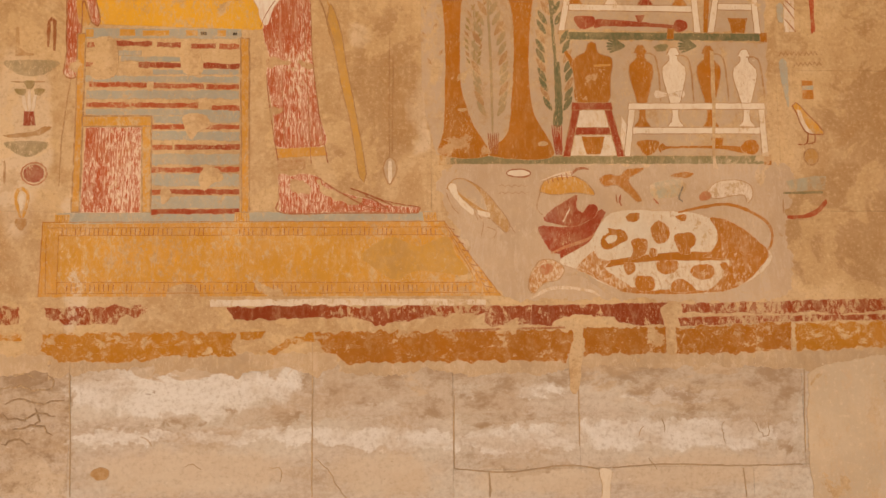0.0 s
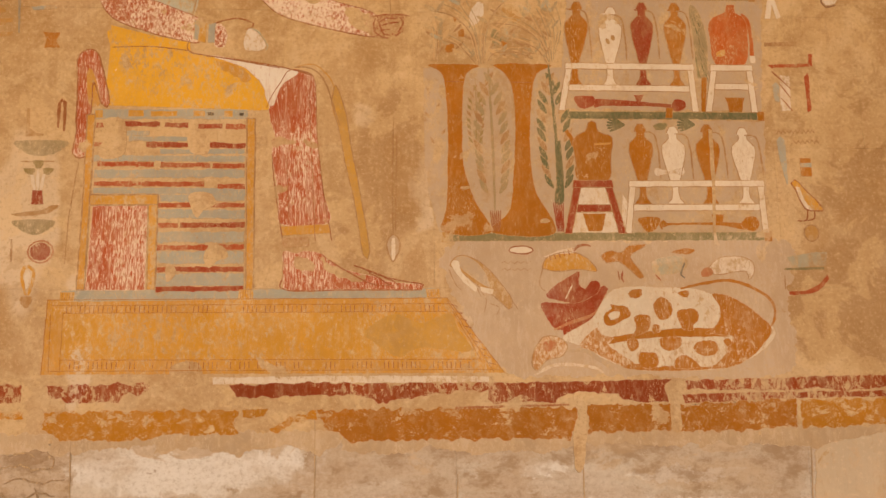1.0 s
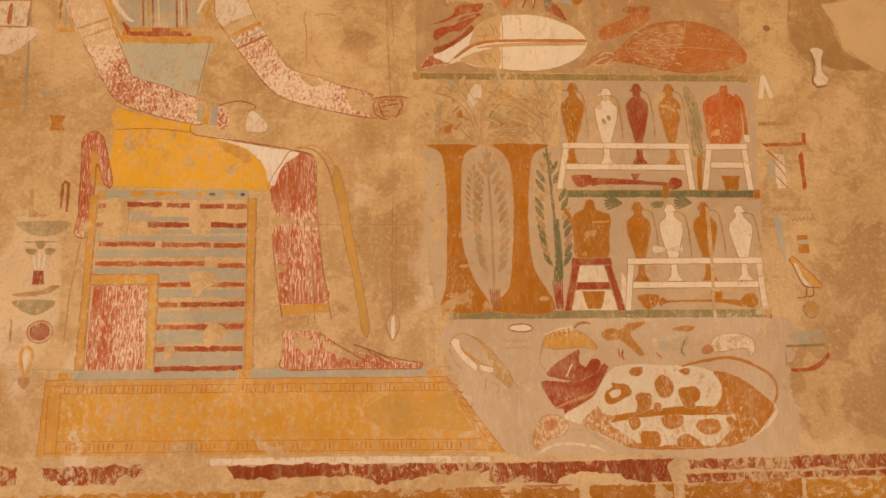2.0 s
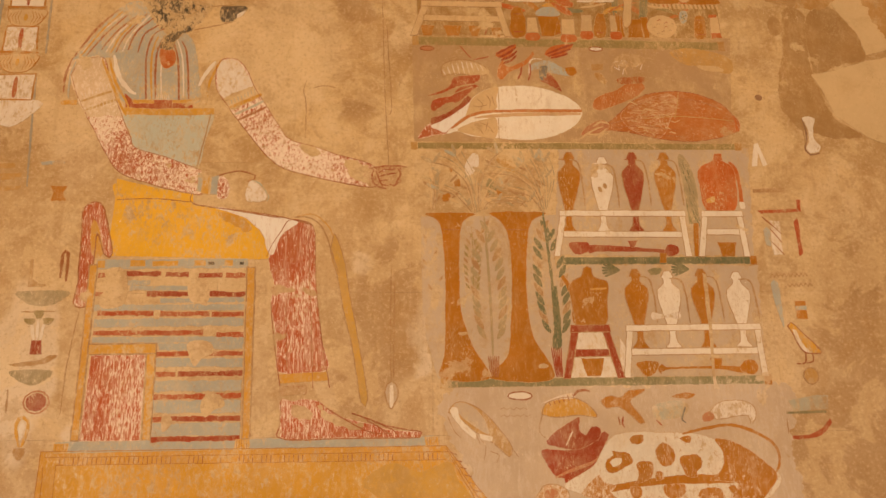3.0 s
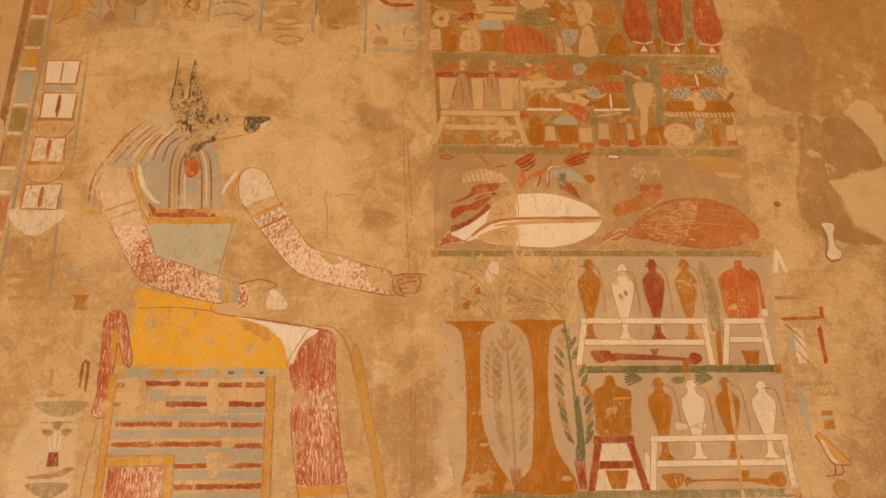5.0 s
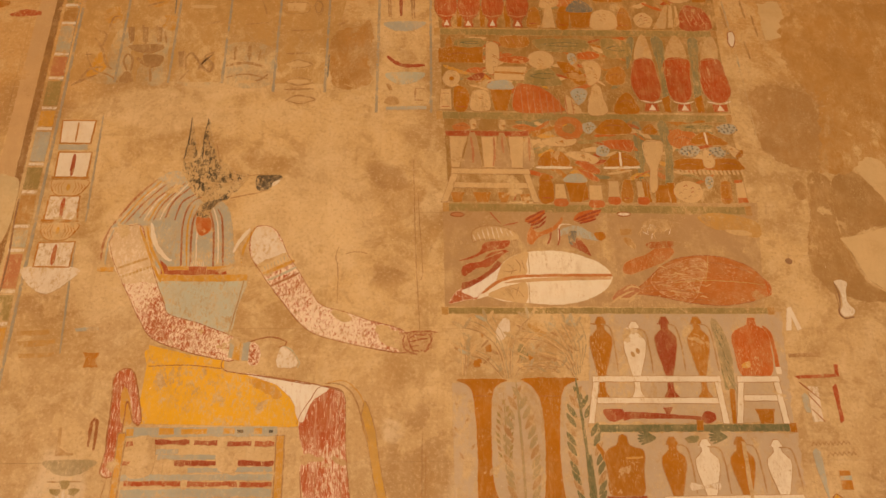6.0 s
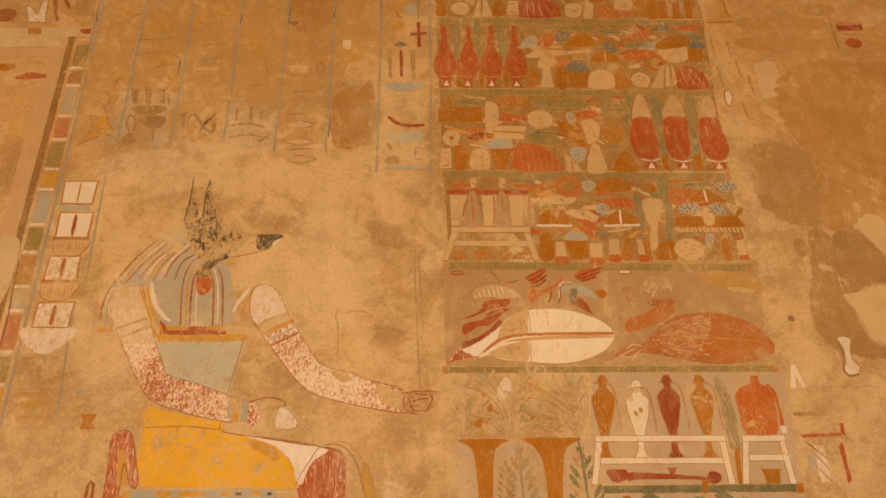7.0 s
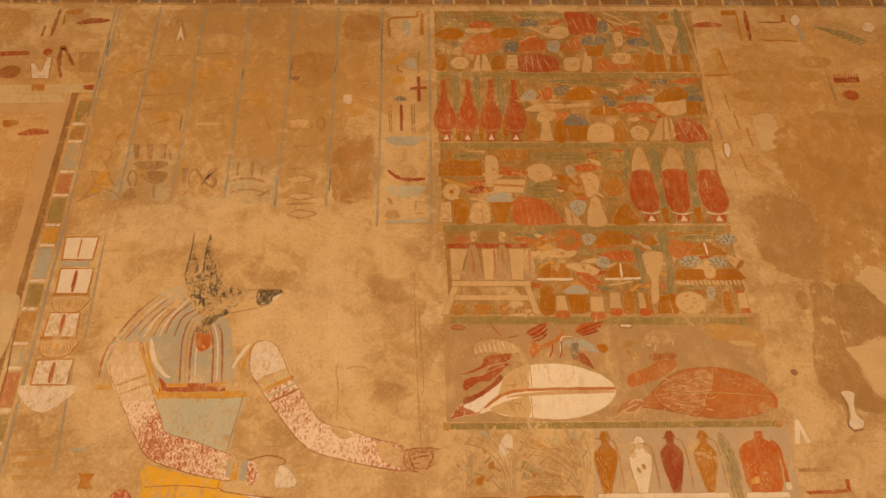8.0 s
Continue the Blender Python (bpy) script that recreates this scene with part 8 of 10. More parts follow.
part("bowl", [(1.448, 5.196), (1.539, 5.188), (1.515, 5.088), (1.442, 5.088)], BROWN, b, 2, soft=False)
part("fruit_mound", [(1.454, 5.196), (1.486, 5.238), (1.54, 5.23), (1.539, 5.188)], BLUE_DEEP, b, 3)
food("cabbage", ellipse([(1.168, 4.958)][0], 0.05, 0.052, 10), HEAP_WHITE, "pale round lettuce with brown marks")
stroke("mound_line", [(1.002, 5.153), (0.997, 5.087)], 0.009, HEAP_WHITE, "pale line across bread mound", "painted offering", layer=6)

# third register
food("bread_slab", [(0.104, 4.755), (0.156, 4.77), (0.33, 4.77), (0.326, 4.665), (0.102, 4.665)], BROWN, "long orange-brown bread slab", soft=False)
food("orange_jar", [(0.139, 4.77), (0.146, 4.831), (0.163, 4.839), (0.173, 4.77)], BROWN_WORN, "small orange-brown pot")
food("leaf_sheaf", [(0.192, 4.816), (0.321, 4.823), (0.325, 4.77), (0.197, 4.77)], GREEN_PALE, "washed green leaf sheaf on heap")
food("white_offering", [(0.343, 4.785), (0.367, 4.804), (0.406, 4.778), (0.406, 4.665), (0.38, 4.598), (0.341, 4.613)], WHITE_WORN, "white wing offering, worn")
food("meat_cut", [(0.415, 4.831), (0.483, 4.847), (0.562, 4.831), (0.546, 4.77), (0.435, 4.77)], BROWN_WORN, "tan brown meat cut")
food("leaf_sheaf", [(0.584, 4.816), (0.732, 4.831), (0.86, 4.816), (0.841, 4.747), (0.637, 4.747)], GREEN_PALE, "washed green leaf sheaf on heap")
food("white_loaf", ellipse([(0.618, 4.687)][0], 0.068, 0.06, 12), WHITE, "round white disc loaf")
food("leaf_mound", [(0.53, 4.533), (0.547, 4.613), (0.589, 4.642), (0.657, 4.635), (0.693, 4.583), (0.705, 4.525)], GREEN_PALE, "washed green mound of leaves")
food("red_fish", [(0.402, 4.687), (0.461, 4.709), (0.553, 4.702), (0.544, 4.665), (0.447, 4.665)], BRICK, "brick-red fish")
food("white_loaf", [(0.377, 4.642), (0.543, 4.642), (0.526, 4.555), (0.378, 4.555)], WHITE_WORN, "long white loaf with orange line", soft=False)
stroke("loaf_line", [(0.38, 4.606), (0.528, 4.598)], 0.014, BROWN_WORN, "orange line along the white loaf", "painted offering", layer=6)
food("meat_cut", [(0.238, 4.606), (0.273, 4.635), (0.324, 4.628), (0.306, 4.598)], BRICK, "brick-red meat cut")
food("meat_cut", [(0.242, 4.555), (0.277, 4.591), (0.329, 4.598), (0.31, 4.555)], RED, "dark red meat cut")
food("calf_head", [(0.117, 4.562), (0.147, 4.613), (0.192, 4.606), (0.208, 4.562), (0.179, 4.512), (0.139, 4.519)], WHITE_WORN, "pale calf head with brown eye")
food("brown_mark", ellipse([(0.166, 4.562)][0], 0.014, 0.014, 8), BROWN, "brown eye of calf head", 5)
food("white_pot", [(0.111, 4.498), (0.161, 4.498), (0.164, 4.371), (0.103, 4.371)], WHITE_WORN, "white pot with red rim", soft=False)
food("orange_jar", [(0.178, 4.505), (0.235, 4.505), (0.25, 4.448), (0.236, 4.368), (0.18, 4.368)], BROWN, "rounded orange-brown pot")
food("white_offering", [(0.261, 4.469), (0.302, 4.497), (0.346, 4.469), (0.347, 4.371), (0.258, 4.371)], WHITE_WORN, "white stacked loaves, worn")
b = thing("fruit_bowl", [(0.399, 4.367)][0], "orange bowl with blue-grey top", "painted bowl", "fruit bowls")
part("bowl", [(0.353, 4.497), (0.465, 4.497), (0.435, 4.367), (0.374, 4.367)], BROWN, b, 2, soft=False)
part("fruit", [(0.342, 4.504), (0.366, 4.547), (0.44, 4.555), (0.472, 4.519), (0.46, 4.497)], BLUE, b, 3)
ribs = thing("rib_cut", [(0.58, 4.367)][0], "large brick-red rib cut with pale streaks", "painted offering", HEAP)
part("meat", [(0.484, 4.519), (0.535, 4.533), (0.607, 4.511), (0.671, 4.454), (0.707, 4.391), (0.702, 4.363), (0.474, 4.364)], BRICK, ribs, 2, edge=LINE_SOFT, width=0.003)
for k in range(9):
    (x, z), = [(0.505, 4.504)]
    x += k * 0.031
    Relief().line([(x, z - 0.008 * k), (x + 0.006, z - 0.16)], 0.006, PINK, 5).make("rib_streak", ribs)
food("white_offering", [(0.727, 4.461), (0.759, 4.44), (0.798, 4.377), (0.801, 4.356), (0.723, 4.356)], WHITE, "white folded leg offering")
food("blue_fruit", [(0.752, 4.482), (0.8, 4.511), (0.837, 4.482), (0.808, 4.419), (0.778, 4.405)], BLUE, "grey blue bunch of grapes")
food("bread_loaf", [(0.698, 4.672), (0.747, 4.672), (0.811, 4.62), (0.839, 4.561), (0.807, 4.525), (0.76, 4.562), (0.724, 4.613)], BROWN, "orange-brown curved loaf")
food("meat_cut", [(0.804, 4.724), (0.87, 4.747), (0.92, 4.724), (0.894, 4.694), (0.813, 4.694)], BRICK, "brick-red meat cut")
food("blue_fruit", [(0.752, 4.724), (0.787, 4.732), (0.8, 4.687), (0.769, 4.657)], BLUE, "grey blue bunch of grapes")
food("white_offering", [(0.822, 4.672), (0.881, 4.687), (0.917, 4.642), (0.902, 4.561), (0.847, 4.525), (0.837, 4.598)], WHITE_WORN, "white bird offering, worn")
food("bread_mound", [(0.932, 4.569), (0.961, 4.627), (1.016, 4.649), (1.039, 4.605), (1.02, 4.539), (0.962, 4.532)], BROWN_WORN, "orange-brown bread mound")
food("white_vase", [(0.863, 4.518), (0.898, 4.525), (0.913, 4.454), (0.924, 4.356), (0.829, 4.356)], WHITE_WORN, "white vase with flared foot, worn")
food("leaf_sheaf", [(0.937, 4.824), (1.054, 4.816), (1.072, 4.724), (0.954, 4.709)], GREEN_PALE, "washed green leaf sheaf on heap")
food("bread_mound", [(0.96, 4.359), (0.984, 4.439), (1.03, 4.486), (1.064, 4.446), (1.08, 4.359)], BROWN, "orange-brown cone mound")
bag([(1.094, 4.694), (1.179, 4.698), (1.199, 4.598), (1.206, 4.507), (1.188, 4.446), (1.145, 4.422), (1.102, 4.432), (1.07, 4.489), (1.061, 4.576)], [(1.094, 4.694), (1.128, 4.839), (1.165, 4.847), (1.179, 4.698)], [(1.117, 4.418), (1.179, 4.418), (1.183, 4.369), (1.11, 4.369)], JAR_RED, "red wine jar with white neck and streaks")
bag([(1.246, 4.694), (1.366, 4.698), (1.363, 4.579), (1.359, 4.481), (1.328, 4.432), (1.292, 4.421), (1.252, 4.453), (1.237, 4.543)], [(1.249, 4.694), (1.293, 4.832), (1.337, 4.847), (1.361, 4.702)], [(1.28, 4.414), (1.342, 4.414), (1.34, 4.369), (1.272, 4.369)], JAR_RED, "red wine jar with white neck")
bag([(1.429, 4.69), (1.523, 4.698), (1.545, 4.597), (1.556, 4.503), (1.527, 4.438), (1.473, 4.421), (1.424, 4.467), (1.411, 4.554)], [(1.432, 4.694), (1.477, 4.832), (1.52, 4.84), (1.518, 4.702)], [(1.449, 4.414), (1.522, 4.414), (1.525, 4.368), (1.452, 4.368)], JAR_RED, "red wine jar with white neck")
for pts in ([(1.192, 4.832), (1.25, 4.824), (1.251, 4.634), (1.245, 4.446), (1.208, 4.425), (1.211, 4.598)], [(1.381, 4.824), (1.434, 4.824), (1.407, 4.597), (1.406, 4.46), (1.368, 4.439), (1.378, 4.634)], [(1.067, 4.824), (1.104, 4.832), (1.082, 4.709), (1.049, 4.635)]):
    food("reed_sheaf", pts, GREEN, "green reed bundle between jars", 1)
for pts in ([(1.2, 4.446), (1.243, 4.467), (1.238, 4.362), (1.21, 4.362)], [(1.365, 4.453), (1.408, 4.474), (1.406, 4.362), (1.372, 4.362)]):
    food("orange_wedge", pts, BROWN, "orange-brown wedge between jar feet", soft=False)

# fourth register
rack([(0.156, 4.027), (0.522, 4.025), (0.561, 3.839), (0.105, 3.842)], 0.42, HEAP_WHITE, "white painted stand with pale cones", "cone_stand", 0.03, "jar racks")
food("red_strip", [(0.128, 4.245), (0.532, 4.244), (0.53, 4.214), (0.133, 4.212)], RED_WORN, "dark red strip over the cones", soft=False)
for pts in ([(0.149, 4.212), (0.236, 4.212), (0.211, 4.117), (0.193, 4.033), (0.156, 4.033)], [(0.301, 4.212), (0.377, 4.211), (0.363, 4.033), (0.31, 4.033)], [(0.432, 4.211), (0.503, 4.211), (0.496, 4.032), (0.437, 4.032)]):
    food("white_cone", pts, WHITE_WORN, "white cone loaf with pink drips", soft=False)
for pts in ([(0.248, 4.235), (0.27, 4.235), (0.292, 4.116), (0.294, 4.033), (0.204, 4.033), (0.222, 4.117)], [(0.389, 4.235), (0.411, 4.235), (0.432, 4.116), (0.437, 4.032), (0.358, 4.033), (0.367, 4.116)], [(0.514, 4.214), (0.536, 4.214), (0.55, 4.115), (0.539, 4.032), (0.491, 4.032)]):
    food("grey_cone", pts, OX_GROUND, "greyish tan cone loaf", 3)
for pts in ([(0.252, 4.208), (0.26, 4.116), (0.258, 4.058)], [(0.361, 4.208), (0.362, 4.116), (0.353, 4.039)], [(0.399, 4.215), (0.405, 4.116)], [(0.53, 4.208), (0.529, 4.115), (0.525, 4.07)]):
    stroke("drip_mark", pts, 0.012, PINK, "pink drip line on cone", "painted mark", layer=6)
for pts in ([(0.147, 3.896), (0.215, 3.896), (0.198, 3.841), (0.162, 3.841)], [(0.252, 3.896), (0.34, 3.895), (0.322, 3.84), (0.27, 3.841)], [(0.366, 3.895), (0.429, 3.895), (0.41, 3.84), (0.379, 3.84)], [(0.471, 3.888), (0.518, 3.888), (0.509, 3.839), (0.478, 3.84)]):
    food("bowl", pts, BROWN_WORN, "worn orange bowl under stand", soft=False)
food("bread_loaf", [(0.161, 4.269), (0.217, 4.296), (0.254, 4.269), (0.237, 4.248), (0.172, 4.249)], BRICK_SOFT, "salmon red loaf above cones")
food("white_offering", [(0.25, 4.309), (0.278, 4.316), (0.281, 4.262), (0.254, 4.255)], WHITE_WORN, "small white pot, worn")
food("white_offering", [(0.393, 4.309), (0.421, 4.309), (0.418, 4.255), (0.391, 4.255)], WHITE_WORN, "small white pot, worn")
food("bread_loaf", [(0.452, 4.268), (0.502, 4.288), (0.545, 4.268), (0.516, 4.248)], BRICK_SOFT, "salmon red loaf above cones")
Relief().line(ellipse([(0.726, 4.264)][0], 0.052, 0.05, 14), 0.045, BRICK_SOFT, 3, True, True, 1).make("ring_loaf", None, "pink ring-shaped loaf", "painted offering", HEAP)
food("white_offering", [(0.594, 4.194), (0.677, 4.214), (0.758, 4.2), (0.727, 4.161), (0.613, 4.161)], WHITE_WORN, "white trussed bird, worn")
food("bread_mound", [(0.566, 4.044), (0.581, 4.102), (0.626, 4.125), (0.625, 4.044)], BROWN, "orange-brown bread mound")
food("bread_mound", [(0.636, 4.044), (0.642, 4.125), (0.696, 4.115), (0.716, 4.044)], BROWN, "orange-brown bread mound")
stroke("white_tray", [(0.555, 4.035), (0.726, 4.034)], 0.016, WHITE, "white tray under bread mounds", "painted offering", layer=5)
food("white_offering", [(0.696, 4.115), (0.778, 4.128), (0.855, 4.088), (0.824, 4.056), (0.741, 4.082)], WHITE, "white curved wing offering")
food("red_fish", [(0.74, 4.069), (0.799, 4.069), (0.857, 4.018), (0.834, 3.999), (0.779, 4.031)], BRICK, "brick-red curved fish")
food("meat_cut", [(0.751, 4.025), (0.803, 4.012), (0.852, 3.967), (0.814, 3.961)], BRICK, "brick-red meat cut")
food("orange_jar", [(0.567, 3.981), (0.61, 3.993), (0.631, 3.925), (0.619, 3.845), (0.561, 3.845)], BROWN, "tall orange-brown pot")
b = thing("fruit_bowl", [(0.723, 3.844)][0], "orange bowl with blue-grey top", "painted bowl", "fruit bowls")
part("bowl", [(0.684, 3.955), (0.787, 3.955), (0.759, 3.844), (0.702, 3.845)], BROWN, b, 2, soft=False)
part("fruit", [(0.681, 3.955), (0.7, 3.993), (0.765, 3.999), (0.787, 3.955)], BLUE, b, 3)
for pts, m in (([(0.638, 3.943), (0.68, 3.943), (0.688, 3.863), (0.631, 3.863)], WHITE), ([(0.795, 3.936), (0.853, 3.936), (0.855, 3.856), (0.792, 3.856)], WHITE), ([(0.888, 3.961), (0.936, 3.961), (0.935, 3.874), (0.883, 3.874)], WHITE_WORN), ([(1.021, 3.96), (1.069, 3.96), (1.067, 3.873), (1.019, 3.873)], WHITE_WORN)):
    t = thing("white_pot", pts[3], "white pot with dark red foot", "painted pot", "white pots")
    part("body", pts, HEAP_WHITE if m is WHITE else NECK, t, 2, soft=False, edge=LINE_SOFT, width=0.003)
    x0, z0 = pts[3]
    x1, z1 = pts[2]
    part("foot", [(x0, z0 - 0.004), (x1, z1 - 0.004), (x1, z1 - 0.04), (x0, z0 - 0.04)], BRICK, t, 3)
food("orange_jar", [(0.956, 3.954), (0.98, 3.973), (0.999, 3.954), (0.995, 3.849), (0.943, 3.849)], BROWN_WORN, "tall orange-brown pot")
food("orange_jar", [(0.767, 3.918), (0.784, 3.93), (0.787, 3.856), (0.765, 3.85)], BROWN, "narrow orange-brown pot")
food("bread_mound", [(0.86, 4.233), (0.883, 4.294), (0.936, 4.321), (1.001, 4.307), (1.026, 4.239)], BROWN, "orange-brown bread mound")
food("meat_slab", [(0.899, 4.193), (1.025, 4.193), (1.016, 4.127), (0.958, 4.14), (0.899, 4.147)], BRICK, "brick-red slab of meat")
food("blue_fruit", [(0.85, 4.147), (0.885, 4.167), (0.914, 4.134), (0.889, 4.101), (0.851, 4.108)], BLUE, "grey blue bunch of grapes")
food("blue_fruit", [(0.794, 4.287), (0.84, 4.301), (0.858, 4.267), (0.827, 4.233), (0.796, 4.247)], BLUE, "grey blue bunch of grapes")
food("bread_mound", [(0.882, 4.043), (0.915, 4.101), (0.962, 4.124), (1.014, 4.107), (1.044, 4.049)], BROWN, "orange-brown bread mound")
stroke("mound_line", [(0.959, 4.127), (0.959, 4.043)], 0.012, WHITE, "white line across bread mound", "painted offering", layer=6)
stroke("white_tray", [(0.875, 4.034), (1.048, 4.039)], 0.014, WHITE, "white tray under bread mound", "painted offering", layer=5)
food("bread_mound", [(1.075, 4.239), (1.097, 4.28), (1.127, 4.293), (1.151, 4.266), (1.151, 4.232)], BROWN, "orange-brown mushroom-shaped loaf")
food("white_vase", [(1.079, 4.186), (1.173, 4.186), (1.156, 4.094), (1.131, 4.03), (1.119, 3.928), (1.094, 3.896), (1.081, 3.928), (1.094, 4.029), (1.078, 4.081)], WHITE_WORN, "tall white vase, worn")
for pts in ([(1.039, 4.3), (1.073, 4.307), (1.084, 4.146), (1.052, 3.954), (1.034, 4.017)], [(1.16, 4.293), (1.206, 4.3), (1.215, 4.146), (1.195, 3.953), (1.158, 3.953), (1.177, 4.113)]):
    food("reed_sheaf", pts, GREEN, "green reed bundle beside vase", 1)
for pts in ([(1.045, 3.979), (1.078, 3.954), (1.083, 3.843), (1.052, 3.843)], [(1.108, 3.941), (1.167, 3.941), (1.167, 3.842), (1.099, 3.842)], [(1.163, 3.953), (1.2, 3.953), (1.198, 3.842), (1.172, 3.842)]):
    food("orange_wedge", pts, BROWN, "orange-brown foot under vase", soft=False)
food("bread_loaf", ellipse([(1.274, 4.205)][0], 0.075, 0.062, 10), BRICK_SOFT, "round salmon pink loaf")
food("bread_mound", [(1.313, 4.178), (1.344, 4.232), (1.391, 4.249), (1.447, 4.218), (1.487, 4.171)], BROWN, "orange-brown bread mound")
stroke("mound_line", [(1.385, 4.245), (1.389, 4.172)], 0.012, WHITE, "white line across bread mound", "painted offering", layer=6)
for pts in ([(1.243, 4.119), (1.266, 4.159), (1.333, 4.165), (1.349, 4.132), (1.305, 4.1)], [(1.39, 4.152), (1.441, 4.158), (1.473, 4.125), (1.452, 4.099), (1.409, 4.106)], [(1.447, 4.279), (1.501, 4.299), (1.547, 4.279), (1.522, 4.238), (1.472, 4.238)]):
    t = thing("blue_fruit", pts[0], "blue-grey bunch of grapes with dark dots", "painted offering", HEAP)
    part("grape_skin", pts, BLUE, t, 2, edge=LINE_SOFT, width=0.003)
    cx, cz = sum(p[0] for p in pts) / len(pts), sum(p[1] for p in pts) / len(pts)
    for k in range(14):
        part("grape", ellipse((cx + 0.05 * math.cos(k * 2.4) * (k / 14) ** 0.5, cz + 0.03 * math.sin(k * 2.4) * (k / 14) ** 0.5), 0.0065, 0.0065, 6), BLUE_DEEP, t, 4)
food("bread_slab", [(1.211, 4.055), (1.233, 4.087), (1.352, 4.086), (1.347, 4.028), (1.218, 4.029)], BROWN, "long orange-brown bread slab")
food("bread_slab", [(1.4, 4.086), (1.505, 4.092), (1.54, 4.053), (1.541, 4.028), (1.395, 4.028)], BROWN, "long orange-brown bread slab")
food("white_offering", [(1.361, 4.139), (1.388, 4.139), (1.41, 4.08), (1.398, 4.041), (1.356, 4.048)], WHITE, "white bird between the loaves")
food("white_offering", [(1.476, 4.171), (1.518, 4.158), (1.547, 4.112), (1.506, 4.099)], WHITE_WORN, "white wing offering, worn")
food("bread_loaf", [(1.513, 4.105), (1.553, 4.145), (1.552, 4.112), (1.52, 4.086)], BROWN, "small orange loaf")
food("leaf_sheaf", [(1.265, 4.286), (1.378, 4.3), (1.441, 4.279), (1.37, 4.252), (1.276, 4.252)], GREEN_PALE, "washed green leaf sheaf on heap")
comb = thing("toothed_tray", [(1.379, 3.996)][0], "white toothed tray edge under loaves", "painted tray")
(x0, z0), (x1, z1) = [(1.221, 4.013), (1.543, 4.012)]
for k in range(16):
    x = x0 + (x1 - x0) * k / 16
    part("tooth", [(x, z0 + 0.012), (x + 0.010, z0 + 0.012), (x + 0.015, z0 - 0.012), (x + 0.005, z0 - 0.012)], HEAP_WHITE, comb, 3, soft=False)
food("cabbage", ellipse([(1.261, 3.903)][0], 0.07, 0.062, 10), WHITE_WORN, "pale round lettuce head, worn")
food("blue_fruit", [(1.349, 3.978), (1.383, 3.99), (1.386, 3.946), (1.354, 3.921)], BLUE, "grey blue bunch of grapes")
food("orange_jar", [(1.419, 3.952), (1.453, 3.965), (1.468, 3.933), (1.457, 3.847), (1.41, 3.847)], BROWN_WORN, "tall orange-brown pot")
food("white_cone", [(1.491, 3.964), (1.528, 3.964), (1.532, 3.852), (1.483, 3.847)], WHITE_WORN, "white pot with red bands", soft=False)
food("red_mark", [(1.486, 3.971), (1.524, 3.971), (1.521, 3.955), (1.483, 3.955)], BRICK, "red rim of white pot", 5, soft=False)
food("red_mark", [(1.488, 3.871), (1.53, 3.871), (1.536, 3.846), (1.487, 3.84)], BRICK, "red foot of white pot", 5, soft=False)
# ---- text columns above the seated figure ----
TEXT = "text columns"
COLS = [(-1.737, 5.908), (-1.482, 5.91), (-1.223, 5.912), (-0.962, 5.899), (-0.709, 5.901), (-0.458, 5.902), (-0.203, 5.904), (0.063, 5.896)]
LOWZ = [(-1.23, 4.521)][0][1]
for k, (x, z) in enumerate(COLS):
    low = [(-0.14, 4.351)][0][1] if k > 5 else LOWZ - 0.05 * (k > 3)
    r = Relief()
    r.line([(x, FRIEZE - 0.02), (x + 0.004, (low + FRIEZE) / 2), (x, low)], 0.014, BLUE_LINE, 1, False, taper=1)
    r.make("column_divider", None, "faded blue line between text columns", "painted line", TEXT)
stroke("column_divider", [(-0.021, 4.077), (-0.011, 3.57), (0.007, 3.186)], 0.004, LINE_SOFT, "fine brown line before the offerings", "painted line", layer=0)


def faint(name, pts, mat, label, soft=True, layer=0):
    return sign(name, pts, mat, label, "painted sign", soft, None, layer, TEXT)


for c, rx, rz in (([(-1.099, 5.018)], .07, .013), ([(-1.299, 4.919)], .02, .032), ([(-0.598, 4.643)], .06, .014), ([(-0.591, 4.534)], .055, .013), ([(-0.572, 4.425)], .06, .013), ([(-0.842, 4.531)], .05, .009)):
    faint("oval_sign", ellipse(c[0], rx, rz, 10), HEAP_WHITE, "pale oval mouth-shaped sign, faded", layer=2)
faint("square_sign", [(-0.673, 5.051), (-0.578, 5.051), (-0.581, 4.999), (-0.669, 4.995)], HEAP_WHITE, "pale square sign with brown outline", False, 1)
faint("patch_sign", [(-0.401, 5.233), (-0.358, 5.233), (-0.356, 5.166), (-0.398, 5.158)], WHITE_WORN, "pale square flake, faded", False, 1)
faint("ankle_sign", [(-1.354, 5.642), (-1.347, 5.772), (-1.31, 5.643), (-1.335, 5.688)], WHITE_WORN, "pale two-legged sign, faded", False, 1)
